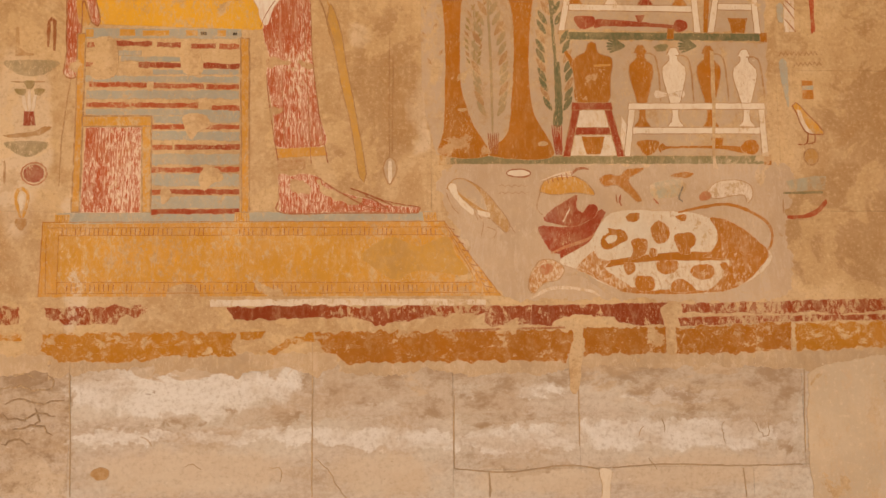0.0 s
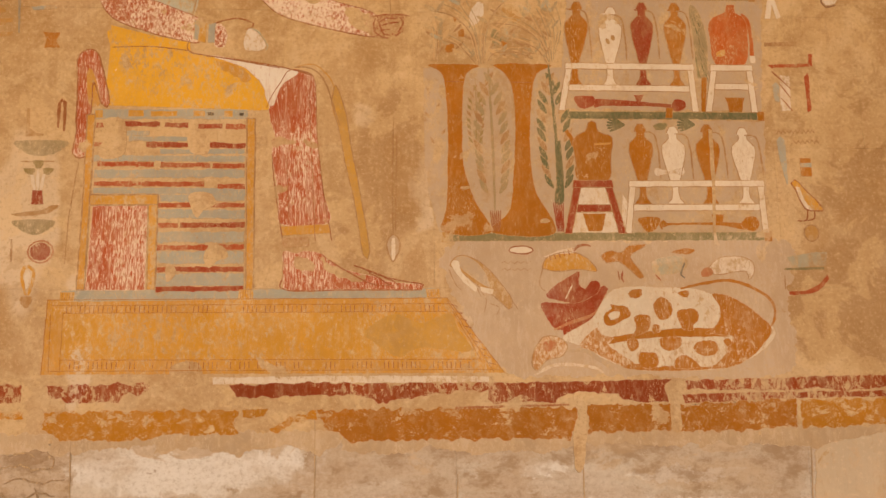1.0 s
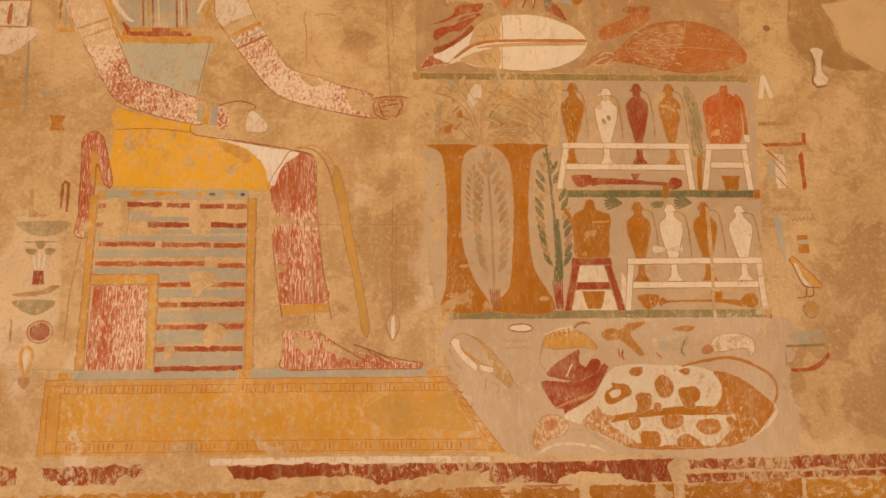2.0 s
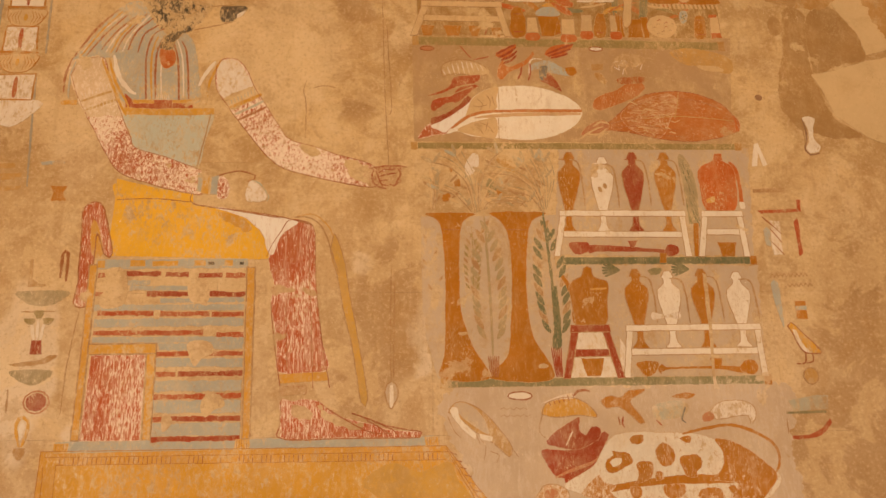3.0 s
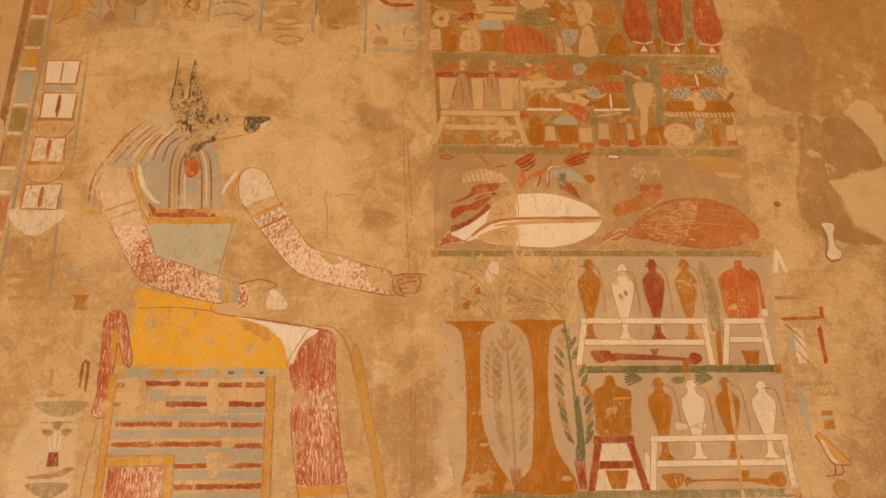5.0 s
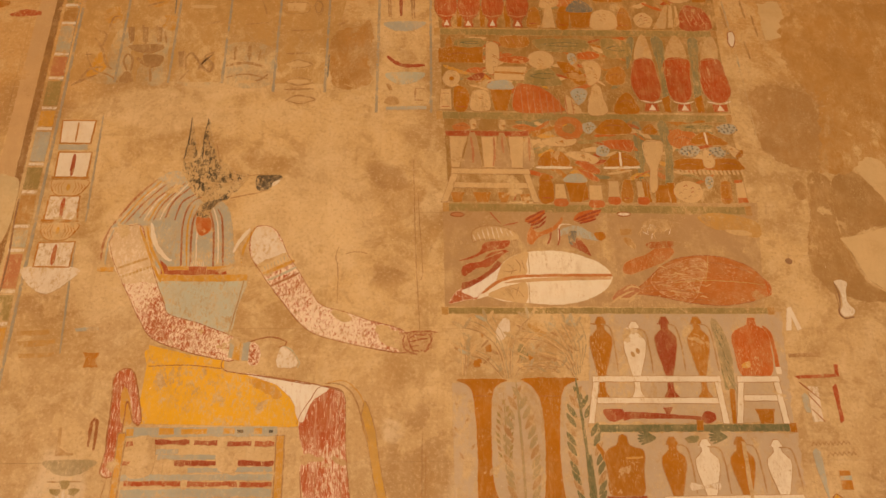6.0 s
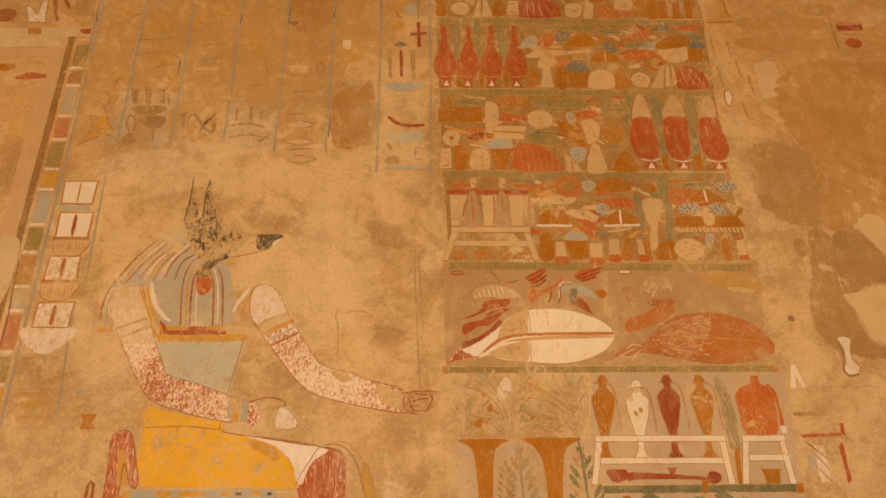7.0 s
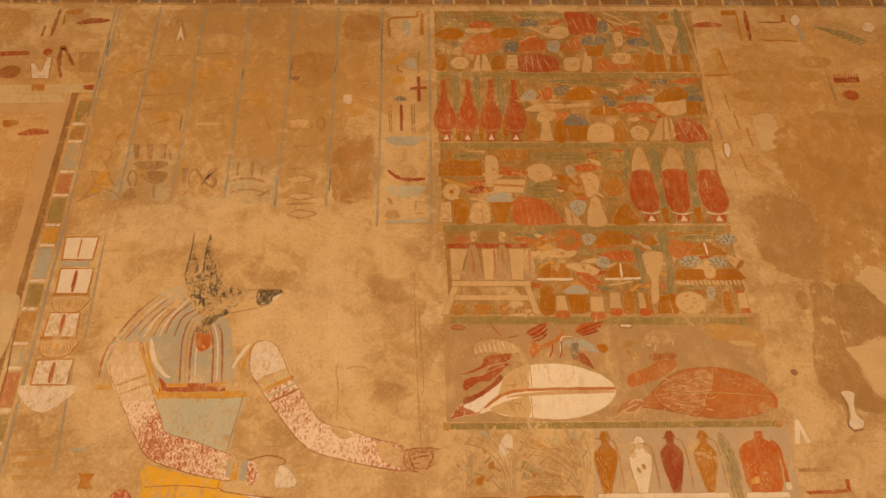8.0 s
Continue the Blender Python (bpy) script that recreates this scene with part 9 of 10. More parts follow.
for pts, w, lab in (([(-1.43, 4.593), (-1.457, 4.654), (-1.442, 4.699), (-1.414, 4.665), (-1.413, 4.593)], .014, "brown loop sign, faded"), ([(-1.16, 4.665), (-1.127, 4.71), (-1.071, 4.629), (-1.027, 4.592), (-1.017, 4.643), (-1.061, 4.687), (-1.014, 4.717)], .014, "brown twisted rope sign, faded"),
                    ([(-0.535, 5.027), (-0.52, 5.068), (-0.494, 5.043), (-0.503, 4.987), (-0.527, 4.995)], .008, "pale ring sign, faded"), ([(-1.575, 4.564), (-1.646, 4.528), (-1.685, 4.5)], .014, "brown bird tail sign, faded"),
                    ([(-0.814, 4.527), (-0.771, 4.549), (-0.74, 4.578)], .014, "brown slanting sign, faded"), ([(-1.374, 5.782), (-1.361, 5.829), (-1.338, 5.801)], .008, "small brown hook sign, faded"), ([(-1.65, 4.691), (-1.616, 4.695)], .008, "small brown stroke, faded")):
    stroke("rope_sign", pts, w, GLYPH, lab, layer=1, group=TEXT)
faint("pot_sign", [(-1.446, 4.755), (-1.276, 4.762), (-1.315, 4.717), (-1.393, 4.71)], GLYPH, "brown basin sign, faded")
faint("pot_sign", [(-1.362, 4.695), (-1.265, 4.688), (-1.274, 4.629), (-1.322, 4.614), (-1.354, 4.643)], GLYPH, "brown bowl sign on foot, faded")
faint("loop_knot", [(-1.453, 4.564), (-1.43, 4.593), (-1.403, 4.564), (-1.396, 4.521), (-1.457, 4.521)], GLYPH, "brown knot of loop sign, faded")
faint("bird_sign", [(-1.611, 4.636), (-1.58, 4.71), (-1.547, 4.688), (-1.531, 4.629), (-1.556, 4.578), (-1.622, 4.55)], OCHRE_WORN, "ochre bird sign, faded")
for pts in ([(-1.454, 4.876), (-1.431, 4.876), (-1.421, 4.777), (-1.444, 4.777)], [(-1.391, 4.876), (-1.362, 4.876), (-1.353, 4.777), (-1.381, 4.777)], [(-1.316, 4.877), (-1.293, 4.877), (-1.284, 4.777), (-1.307, 4.777)], [(-1.196, 4.717), (-1.163, 4.725), (-1.16, 4.621), (-1.182, 4.614)], [(-0.921, 4.755), (-0.91, 4.755), (-0.908, 4.687), (-0.92, 4.687)], [(-0.853, 4.762), (-0.836, 4.762), (-0.829, 4.687), (-0.852, 4.687)]):
    faint("upright_sign", pts, GLYPH, "short upright brown sign, faded", False)
Relief().fill([(-0.431, 4.831), (-0.294, 4.901), (-0.248, 4.94), (-0.227, 4.823), (-0.254, 4.71), (-0.243, 4.519), (-0.422, 4.52)], FLAKE_BROWN, 0, True, 0.014).make("brown_flake", None, "brown flaked ochre area in text", "wall patch", TEXT)
Relief().fill([(-0.695, 5.528), (-0.471, 5.547), (-0.457, 5.396), (-0.55, 5.292), (-0.661, 5.309)], FLAKE_BROWN, 0, True, 0.014).make("brown_flake", None, "brown stained area in text", "wall patch", TEXT)
Relief().fill([(-0.413, 5.845), (-0.231, 5.856), (-0.227, 5.667), (-0.413, 5.675)], FLAKE_BROWN, 0, True, 0.014).make("brown_flake", None, "brown stained area in text", "wall patch", TEXT)
# flat dark patch, coloured as the shaded inside of a hole
faint("dark_flake", [(-0.696, 5.365), (-0.647, 5.373), (-0.651, 5.339), (-0.688, 5.343)], CRACK, "small dark hole in text column", True, 1)
for pts in ([(-1.618, 4.528), (-1.562, 4.6), (-1.54, 4.71), (-1.508, 4.853), (-1.436, 4.853), (-1.427, 4.71), (-1.418, 4.521)], [(-1.374, 4.521), (-1.365, 4.71), (-1.359, 4.853), (-1.249, 4.853), (-1.246, 4.71), (-1.241, 4.521)], [(-1.18, 4.521), (-1.177, 4.747), (-0.994, 4.766), (-0.969, 4.52)], [(-0.941, 4.52), (-0.945, 4.766), (-0.731, 4.747), (-0.718, 4.52)], [(-1.224, 5.099), (-1.228, 5.307), (-1.172, 5.299), (-1.168, 5.079)], [(-0.507, 4.527), (-0.487, 4.785), (-0.446, 4.785), (-0.451, 4.527)]):
    faint("grey_wash", pts, WASH_BLUE, "greyish blue wash between the faded signs", True, -1)
for pts, w in (([(-1.557, 4.869), (-1.546, 4.939), (-1.507, 4.946)], .012), ([(-1.647, 4.71), (-1.599, 4.6), (-1.514, 4.564), (-1.468, 4.521)], .010), ([(-1.656, 4.521), (-1.615, 4.6), (-1.551, 4.614)], .016), ([(-1.619, 4.8), (-1.571, 4.725), (-1.538, 4.636), (-1.504, 4.6)], .016), ([(-1.612, 4.853), (-1.566, 4.823), (-1.575, 4.747)], .014),
               ([(-1.46, 4.876), (-1.437, 4.77)], .016), ([(-1.393, 4.892), (-1.362, 4.762)], .018), ([(-1.324, 4.892), (-1.3, 4.77)], .016), ([(-1.278, 4.853), (-1.26, 4.77)], .012), ([(-1.445, 4.747), (-1.342, 4.71), (-1.268, 4.747)], .022), ([(-1.393, 4.673), (-1.324, 4.629), (-1.275, 4.68)], .03), ([(-1.324, 4.629), (-1.309, 4.528)], .014),
               ([(-1.184, 4.673), (-1.161, 4.71), (-1.146, 4.6)], .012), ([(-1.129, 4.6), (-1.171, 4.535)], .010), ([(-1.109, 4.702), (-1.056, 4.6), (-1.027, 4.636), (-1.055, 4.68), (-1.085, 4.607), (-1.019, 4.71)], .010), ([(-0.953, 4.629), (-0.854, 4.65), (-0.755, 4.621)], .020), ([(-0.908, 4.74), (-0.912, 4.665)], .012), ([(-0.852, 4.747), (-0.838, 4.665)], .012), ([(-0.788, 4.74), (-0.793, 4.665)], .012), ([(-0.945, 4.556), (-0.846, 4.578), (-0.737, 4.549)], .012),
               ([(-0.661, 4.643), (-0.6, 4.672), (-0.524, 4.643), (-0.597, 4.621), (-0.661, 4.643)], .008), ([(-0.652, 4.534), (-0.593, 4.563), (-0.518, 4.534), (-0.589, 4.513), (-0.652, 4.534)], .008), ([(-0.644, 4.421), (-0.585, 4.449), (-0.501, 4.428), (-0.576, 4.4), (-0.644, 4.421)], .008), ([(-0.66, 4.71), (-0.54, 4.717)], .012), ([(-0.654, 4.485), (-0.51, 4.491)], .010), ([(-0.685, 5.051), (-0.572, 5.051), (-0.568, 4.987), (-0.68, 4.987), (-0.685, 5.051)], .007), ([(-0.502, 5.068), (-0.529, 5.027), (-0.508, 4.971), (-0.487, 5.011), (-0.502, 5.068)], .007),
               ([(-1.481, 5.222), (-1.273, 5.239)], .010), ([(-1.464, 5.114), (-1.349, 5.139), (-1.26, 5.099)], .012), ([(-1.39, 5.018), (-1.306, 5.05)], .014), ([(-1.551, 5.392), (-1.476, 5.418), (-1.382, 5.366)], .020), ([(-1.587, 5.247), (-1.547, 5.114)], .010), ([(-1.185, 5.307), (-1.152, 5.282)], .012), ([(-1.409, 5.763), (-1.399, 5.829), (-1.364, 5.848)], .010), ([(-1.344, 5.801), (-1.299, 5.652)], .008), ([(-1.157, 5.181), (-1.051, 5.198)], .010), ([(-1.133, 5.079), (-1.028, 5.099)], .010), ([(-1.076, 4.9), (-0.997, 4.923)], .012),
               ([(-0.929, 5.182), (-0.877, 5.198), (-0.837, 5.157)], .012), ([(-0.878, 4.9), (-0.763, 4.916)], .012), ([(-0.814, 5.1), (-0.773, 4.971)], .010), ([(-1.687, 5.752), (-1.677, 5.659)], .014), ([(-0.411, 4.901), (-0.359, 4.932)], .012), ([(-0.39, 4.563), (-0.256, 4.577)], .012), ([(-0.642, 4.862), (-0.538, 4.869)], .010), ([(-1.449, 5.524), (-1.283, 5.534)], .010), ([(-1.675, 5.541), (-1.578, 5.55)], .010), ([(-1.215, 5.543), (-1.023, 5.553)], .008), ([(-0.941, 5.544), (-0.784, 5.536)], .008), ([(-0.619, 5.224), (-0.545, 5.199)], .012)):
    stroke("worn_sign", pts, w, GLYPH_SOFT, "worn brown rest of a painted sign", layer=0, group=TEXT)
for pts in ([(-1.471, 5.349), (-1.406, 5.401), (-1.34, 5.367), (-1.343, 5.307), (-1.43, 5.281)], [(-1.398, 5.074), (-1.326, 5.107), (-1.278, 5.058), (-1.342, 5.01)], [(-0.909, 5.223), (-0.847, 5.266), (-0.799, 5.199), (-0.853, 5.14)], [(-1.12, 5.472), (-1.062, 5.508), (-1.018, 5.446), (-1.068, 5.402)], [(-1.67, 5.444), (-1.583, 5.506), (-1.537, 5.418), (-1.613, 5.357)], [(-1.292, 4.955), (-1.22, 4.939), (-1.226, 4.853), (-1.293, 4.877)], [(-0.393, 5.183), (-0.303, 5.217), (-0.282, 5.101), (-0.371, 5.076)], [(-1.222, 5.402), (-1.159, 5.437), (-1.108, 5.376), (-1.175, 5.324)], [(-1.599, 4.978), (-1.529, 5.01), (-1.503, 4.923), (-1.574, 4.9)]):
    faint("worn_sign", pts, GLYPH_GOLD, "golden ochre rest of a worn sign", True, 0)
for pts in ([(-1.497, 5.471), (-1.479, 5.436)], [(-1.493, 5.298), (-1.488, 5.188)], [(-1.492, 5.139), (-1.493, 5.074)], [(-1.419, 5.489), (-1.445, 5.497)], [(-0.905, 5.182), (-0.867, 5.157)], [(-0.37, 5.37), (-0.344, 5.344)], [(-0.276, 5.117), (-0.251, 5.084)], [(-0.905, 5.299), (-0.875, 5.308)], [(-1.6, 5.497), (-1.558, 5.47)], [(-1.649, 5.426), (-1.585, 5.409)], [(-0.361, 4.52), (-0.321, 4.505)], [(-0.286, 5.485), (-0.266, 5.432)]):
    stroke("plaster_chip", pts, 0.005, HEAP_WHITE, "pale chip in the worn plaster", "chip", layer=2)
for pts in ([(-0.954, 5.429), (-0.958, 5.342)], [(-0.698, 5.483), (-0.698, 5.309)], [(-0.449, 5.493), (-0.457, 5.396)], [(-1.736, 5.435), (-1.726, 5.348)], [(-1.245, 5.074), (-1.242, 4.97)], [(-0.443, 4.71), (-0.447, 4.563)], [(-0.204, 5.808), (-0.202, 5.485)], [(-1.728, 5.659), (-1.722, 5.523)]):
    stroke("column_divider", pts, 0.008, BLUE_DEEP, "brighter blue rest of a column line", "painted line", layer=2)

# column of coloured signs beside the heap
COL = "coloured sign column"
faint("text_ground", [(-1.726, 5.904), (-0.219, 5.904), (-0.467, 4.52), (-1.231, 4.528), (-1.701, 4.529)], TEXT_WASH, "greyish tan ground of the text columns", False, -1)
stroke("reed_sign", [(-0.157, 5.676), (-0.166, 5.808), (-0.14, 5.847), (-0.01, 5.857), (-0.003, 5.896), (0.023, 5.906)], 0.02, BROWN_WORN, "orange-brown bent reed sign", group=COL)
sign("feather_sign", [(0.017, 5.886), (0.036, 5.886), (0.035, 5.705), (0.012, 5.705)], BROWN_WORN, "orange-brown feather sign", soft=False, group=COL)
sign("blue_sign", [(-0.081, 5.818), (-0.055, 5.828), (-0.042, 5.724), (-0.081, 5.686)], BLUE, "grey-blue upright sign", group=COL)
sign("bird_sign", [(-0.167, 5.467), (-0.124, 5.512), (-0.074, 5.576), (-0.055, 5.576), (-0.08, 5.512), (-0.111, 5.477)], OCHRE_WORN, "ochre crested bird sign", group=COL)
stroke("bent_line_sign", [(-0.117, 5.468), (-0.104, 5.415), (-0.079, 5.41)], 0.008, BROWN_WORN, "orange bird leg lines", group=COL)
sign("blue_sign", [(-0.061, 5.504), (-0.01, 5.513), (-0.011, 5.442), (-0.054, 5.433)], BLUE, "grey-blue square sign", group=COL)
stroke("staff_sign", [(0.006, 5.567), (0.002, 5.398)], 0.014, GREEN_PALE, "green upright staff sign", group=COL)
sign("mound_sign", [(-0.14, 5.319), (-0.122, 5.371), (-0.073, 5.362), (-0.079, 5.319)], OCHRE_WORN, "ochre rounded sign", group=COL)
cross = thing("cross_sign", [(0.004, 5.184)][0], "dark red cross-shaped sign", "painted sign", COL)
part("upright", [(-0.005, 5.371), (0.014, 5.371), (0.016, 5.184), (-0.005, 5.184)], RED, cross, 2, soft=False)
part("arm", [(-0.042, 5.289), (0.051, 5.298), (0.05, 5.277), (-0.042, 5.268)], RED, cross, 3, soft=False)
sign("blue_sign", [(-0.127, 5.192), (-0.09, 5.226), (-0.06, 5.192)], BLUE_DEEP, "slate blue mound sign", group=COL)
for pts, m, w in (([(-0.156, 5.159), (-0.148, 4.964)], LINE_SOFT, .008), ([(-0.144, 5.159), (-0.139, 4.964)], LINE_SOFT, .008), ([(-0.09, 5.159), (-0.086, 4.972)], RED, .02), ([(-0.035, 5.159), (-0.029, 4.956)], LINE_SOFT, .009), ([(-0.02, 5.159), (-0.018, 4.956)], LINE_SOFT, .009)):
    stroke("upright_sign", pts, w, m, "narrow upright brown-red sign", group=COL, soft=False)
sign("basin_sign", [(-0.171, 4.924), (0.035, 4.932), (-0.012, 4.878), (-0.117, 4.87)], BLUE, "grey-blue basin sign, faded", group=COL)
stroke("boat_sign", [(-0.153, 4.702), (-0.115, 4.665), (-0.069, 4.643), (0.033, 4.646)], 0.022, RED, "dark red boat-shaped sign", group=COL)
sign("basin_sign", [(-0.16, 4.592), (0.027, 4.599), (-0.007, 4.541), (-0.103, 4.526)], AQUA, "pale blue basin sign", group=COL)
sign("mound_sign", [(-0.168, 4.407), (-0.141, 4.448), (-0.102, 4.441), (-0.096, 4.399)], SHADE, "brown rounded sign, faded", group=COL)
sign("bar_sign", [(-0.157, 4.386), (0.042, 4.392), (0.042, 4.371), (-0.156, 4.365)], BLUE, "grey-blue bar sign", soft=False, group=COL)
stroke("square_sign", [(0.032, 4.498), (-0.013, 4.498), (-0.016, 4.427), (0.026, 4.427)], 0.009, LINE_SOFT, "brown open square sign", soft=False, group=COL)
sign("slant_sign", [(-0.159, 4.527), (-0.136, 4.519), (-0.125, 4.484), (-0.141, 4.484)], SHADE, "small brown slanting sign, faded", group=COL)

# ---- framed doorway painting with coloured border ----
door = thing("framed_panel", [(-1.787, 3.614)][0], "tall framed panel with brown edge and colour blocks", "painted panel")
CX = [(-1.821, 5.242), (-1.934, 5.241), (-1.761, 5.242), (-1.845, 5.242)]
zt, zb = CX[0][1], 1.9
x0, x1 = CX[1][0], CX[0][0]
part("jamb", [(x0, zt - 0.02), (x1 - 0.03, zt - 0.02), (x1 - 0.03, zb), (x0, zb)], FILL_WARM, door, 3, soft=False)
part("jamb_edge", [(x1 - 0.03, zt), (x1 + 0.004, zt), (x1 + 0.004, zb), (x1 - 0.03, zb)], EDGE_BROWN, door, 5, soft=False)
part("lintel", [(-2.23, 5.228), (-1.921, 5.237), (-1.866, 5.171), (-2.214, 5.162)], LINTEL_WHITE, door, 4, soft=False)
# band below the lintel, with the lintel's shade put into its colour
part("lintel_shade", [(-2.212, 5.154), (-1.888, 5.163), (-1.87, 5.105), (-2.196, 5.089)], FILL_WARM, door, 2, soft=False)
part("lintel_band", [(-2.336, 5.295), (-1.744, 5.314), (-1.731, 5.246), (-2.319, 5.228)], LINTEL_WHITE, door, 1, soft=False)
part("lintel_block", [(-2.08, 5.304), (-2.008, 5.304), (-2.003, 5.254), (-2.069, 5.254)], BROWN_WORN, door, 2, soft=False)
part("lintel_block", [(-1.807, 5.297), (-1.743, 5.305), (-1.741, 5.263), (-1.789, 5.263)], RED, door, 4, soft=False)
bx0, bx1 = x1 + 0.02, x1 + 0.09
z, k = zt - 0.06, 0
while z > 2.2:
    h = (0.15, 0.09, 0.17, 0.12)[k % 4]
    part("colour_block", [(bx0, z), (bx1, z), (bx1, z - h), (bx0, z - h)], (GREEN_PALE, FLAKE_BROWN, AQUA_FAINT, PINK, GREEN_PALE, OCHRE_WORN, BLUE)[k % 7], door, 2, soft=False)
    part("white_bar", [(bx0, z - h - 0.006), (bx1, z - h - 0.006), (bx1, z - h - 0.022), (bx0, z - h - 0.022)], WHITE_WORN, door, 3, soft=False)
    z, k = z - h - 0.032, k + 1
Relief().line([(bx1 + 0.02, FRIEZE - 0.02), (bx1 + 0.02, 2.2)], 0.014, BLUE_LINE, 1, False, taper=1).make("border_line", door)
stroke("wall_crack", [(-1.807, 3.846), (-1.804, 3.728), (-1.793, 3.559), (-1.794, 3.344)], 0.008, CRACK, "dark crack along the frame edge", "crack", layer=7)
ORN = "framed panel signs"
sign("flake", [(-1.918, 3.952), (-1.871, 3.967), (-1.823, 3.936), (-1.818, 3.787), (-1.823, 3.682), (-1.861, 3.615)], LINTEL_WHITE, "pale bare patch beside frame", "wall patch", layer=6)
sign("red_sign", [(-2.072, 4.95), (-1.996, 4.985), (-1.912, 4.969), (-1.912, 4.946), (-2.061, 4.938)], RED_WORN, "dark red flat sign", group=ORN, layer=6)
sign("red_sign", [(-1.939, 5.792), (-1.867, 5.831), (-1.757, 5.822), (-1.772, 5.798), (-1.921, 5.778)], RED, "dark red flat lip-shaped sign", group=ORN)
sign("orange_sign", [(-2.02, 5.892), (-1.928, 5.912), (-1.927, 5.873), (-2.001, 5.863)], BROWN_WORN, "orange flag sign", group=ORN)
stroke("slant_sign", [(-2.05, 5.911), (-2.059, 5.684)], 0.022, LINE, "brown slanting staff sign", group=ORN)
stroke("slant_sign", [(-2.109, 5.768), (-2.109, 5.684)], 0.02, LINE, "short brown slanting sign", group=ORN)
stroke("slant_sign", [(-2.014, 5.863), (-2.009, 5.778)], 0.012, BROWN_WORN, "thin orange slanting sign", group=ORN)
sign("red_sign", [(-2.31, 5.556), (-2.151, 5.566), (-2.143, 5.53), (-2.301, 5.52)], RED_WORN, "dark red toothed bar sign", soft=False, group=ORN)
sign("red_sign", ellipse([(-2.22, 5.398)][0], 0.06, 0.05, 12, 10), LINE, "brown-red disc sign", group=ORN)
sign("white_sign", [(-2.123, 5.468), (-2.099, 5.468), (-2.053, 5.399), (-2.041, 5.513), (-2.016, 5.513), (-1.999, 5.347), (-2.09, 5.347)], WHITE_WORN, "white twin-peaked sign", soft=False, group=ORN, edge=LINE_SOFT)
stroke("tongs_sign", [(-1.934, 5.356), (-1.97, 5.469), (-1.977, 5.594), (-1.945, 5.558), (-1.887, 5.451)], 0.024, LINE, "brown-red bent tongs sign", group=ORN)
sign("red_sign", [(-2.075, 5.557), (-2.056, 5.584), (-2.021, 5.566), (-2.032, 5.53), (-2.063, 5.53)], RED_WORN, "small brown-red bird sign", group=ORN)
sign("dark_ground", [(-1.877, 5.558), (-1.765, 5.559), (-1.748, 5.4), (-1.846, 5.399)], SHADE, "brown stained sign ground", soft=False, group=ORN, layer=0)
sign("orange_sign", [(-2.166, 5.04), (-2.091, 5.041), (-2.089, 5.009), (-2.149, 4.993)], BROWN_WORN, "orange flag sign", group=ORN, layer=6)
sign("green_ground", [(-2.455, 5.889), (-2.229, 5.881), (-2.207, 5.702), (-2.396, 5.655)], OCHRE_FAINT, "golden sign ground, faded", group=ORN, layer=0)

# tied sacks: white cartouche-like signs below the frame
def sack(pts, mat, split, feathers, base, label):
    (ax, az), (bx, bz), (cx, cz), (dx, dz) = pts
    t = thing("white_bundle_sign", ((cx + dx) / 2, cz), label, "painted sign", "white bundle signs")
    part("cloth", pts, mat, t, 2, soft=False, edge=BROWN_WORN, width=0.008)
    mx, lx = (ax + bx) / 2, (cx + dx) / 2
    Relief().line([(mx, az - 0.01), (lx, cz + 0.01)], 0.022 if split else 0.012, split or BROWN_WORN, 4, taper=0.3).make("slit", t)
    w = bx - ax
    if feathers:
        part("collar", [(dx - 0.006, dz - 0.012), (cx + 0.006, cz - 0.012), (cx + 0.004, cz - 0.055), (cx - 0.025, cz - 0.092), (lx, cz - 0.102), (dx + 0.025, cz - 0.092), (dx - 0.004, cz - 0.055)], HEAP_WHITE, t, 2, edge=BROWN_WORN, width=0.003)
        part("knob", ellipse((lx, cz - 0.052), 0.010, 0.02, 8), OCHRE, t, 5)
        for k in range(4):
            for s in (-1, 1):
                x, h = lx + s * (0.022 + 0.014 * k), 0.036 - 0.006 * k
                Relief().line([(x, cz - 0.052 + h), (x + s * 0.012, cz - 0.052), (x, cz - 0.052 - h)], 0.004, BROWN_WORN, 4, False).make("chevron", t)
        part("tie_band", [(dx - 0.012, dz + 0.006), (cx + 0.012, cz + 0.006), (cx + 0.012, cz - 0.006), (dx - 0.012, dz - 0.006)], BROWN_WORN, t, 5, soft=False)
    if base:
        part("bowl", [(dx - 0.04, dz - 0.004), (cx + 0.04, cz - 0.004), (cx, cz - 0.08), (lx, cz - 0.13), (dx, cz - 0.09)], WHITE_WORN, t, 2)
    return t


sack([(-1.688, 4.287), (-1.532, 4.287), (-1.537, 4.155), (-1.679, 4.156)], WHITE, None, False, False, "white twin cloth bundle sign, brown outline")
sack([(-1.674, 4.104), (-1.522, 4.104), (-1.523, 3.962), (-1.67, 3.963)], WHITE, RED, True, False, "white cloth bundle with red slit and feathers")
sack([(-1.674, 3.863), (-1.537, 3.862), (-1.531, 3.732), (-1.676, 3.733)], WHITE_WORN, RED_WORN, True, False, "white cloth bundle with red slit and feathers")
sack([(-1.676, 3.619), (-1.519, 3.624), (-1.523, 3.496), (-1.678, 3.498)], WHITE_WORN, RED_WORN, False, True, "worn white bundle over white bowl")
sign("blue_sign", [(-1.683, 4.149), (-1.546, 4.149), (-1.545, 4.117), (-1.681, 4.117)], BLUE, "grey-blue band between bundles", soft=False)
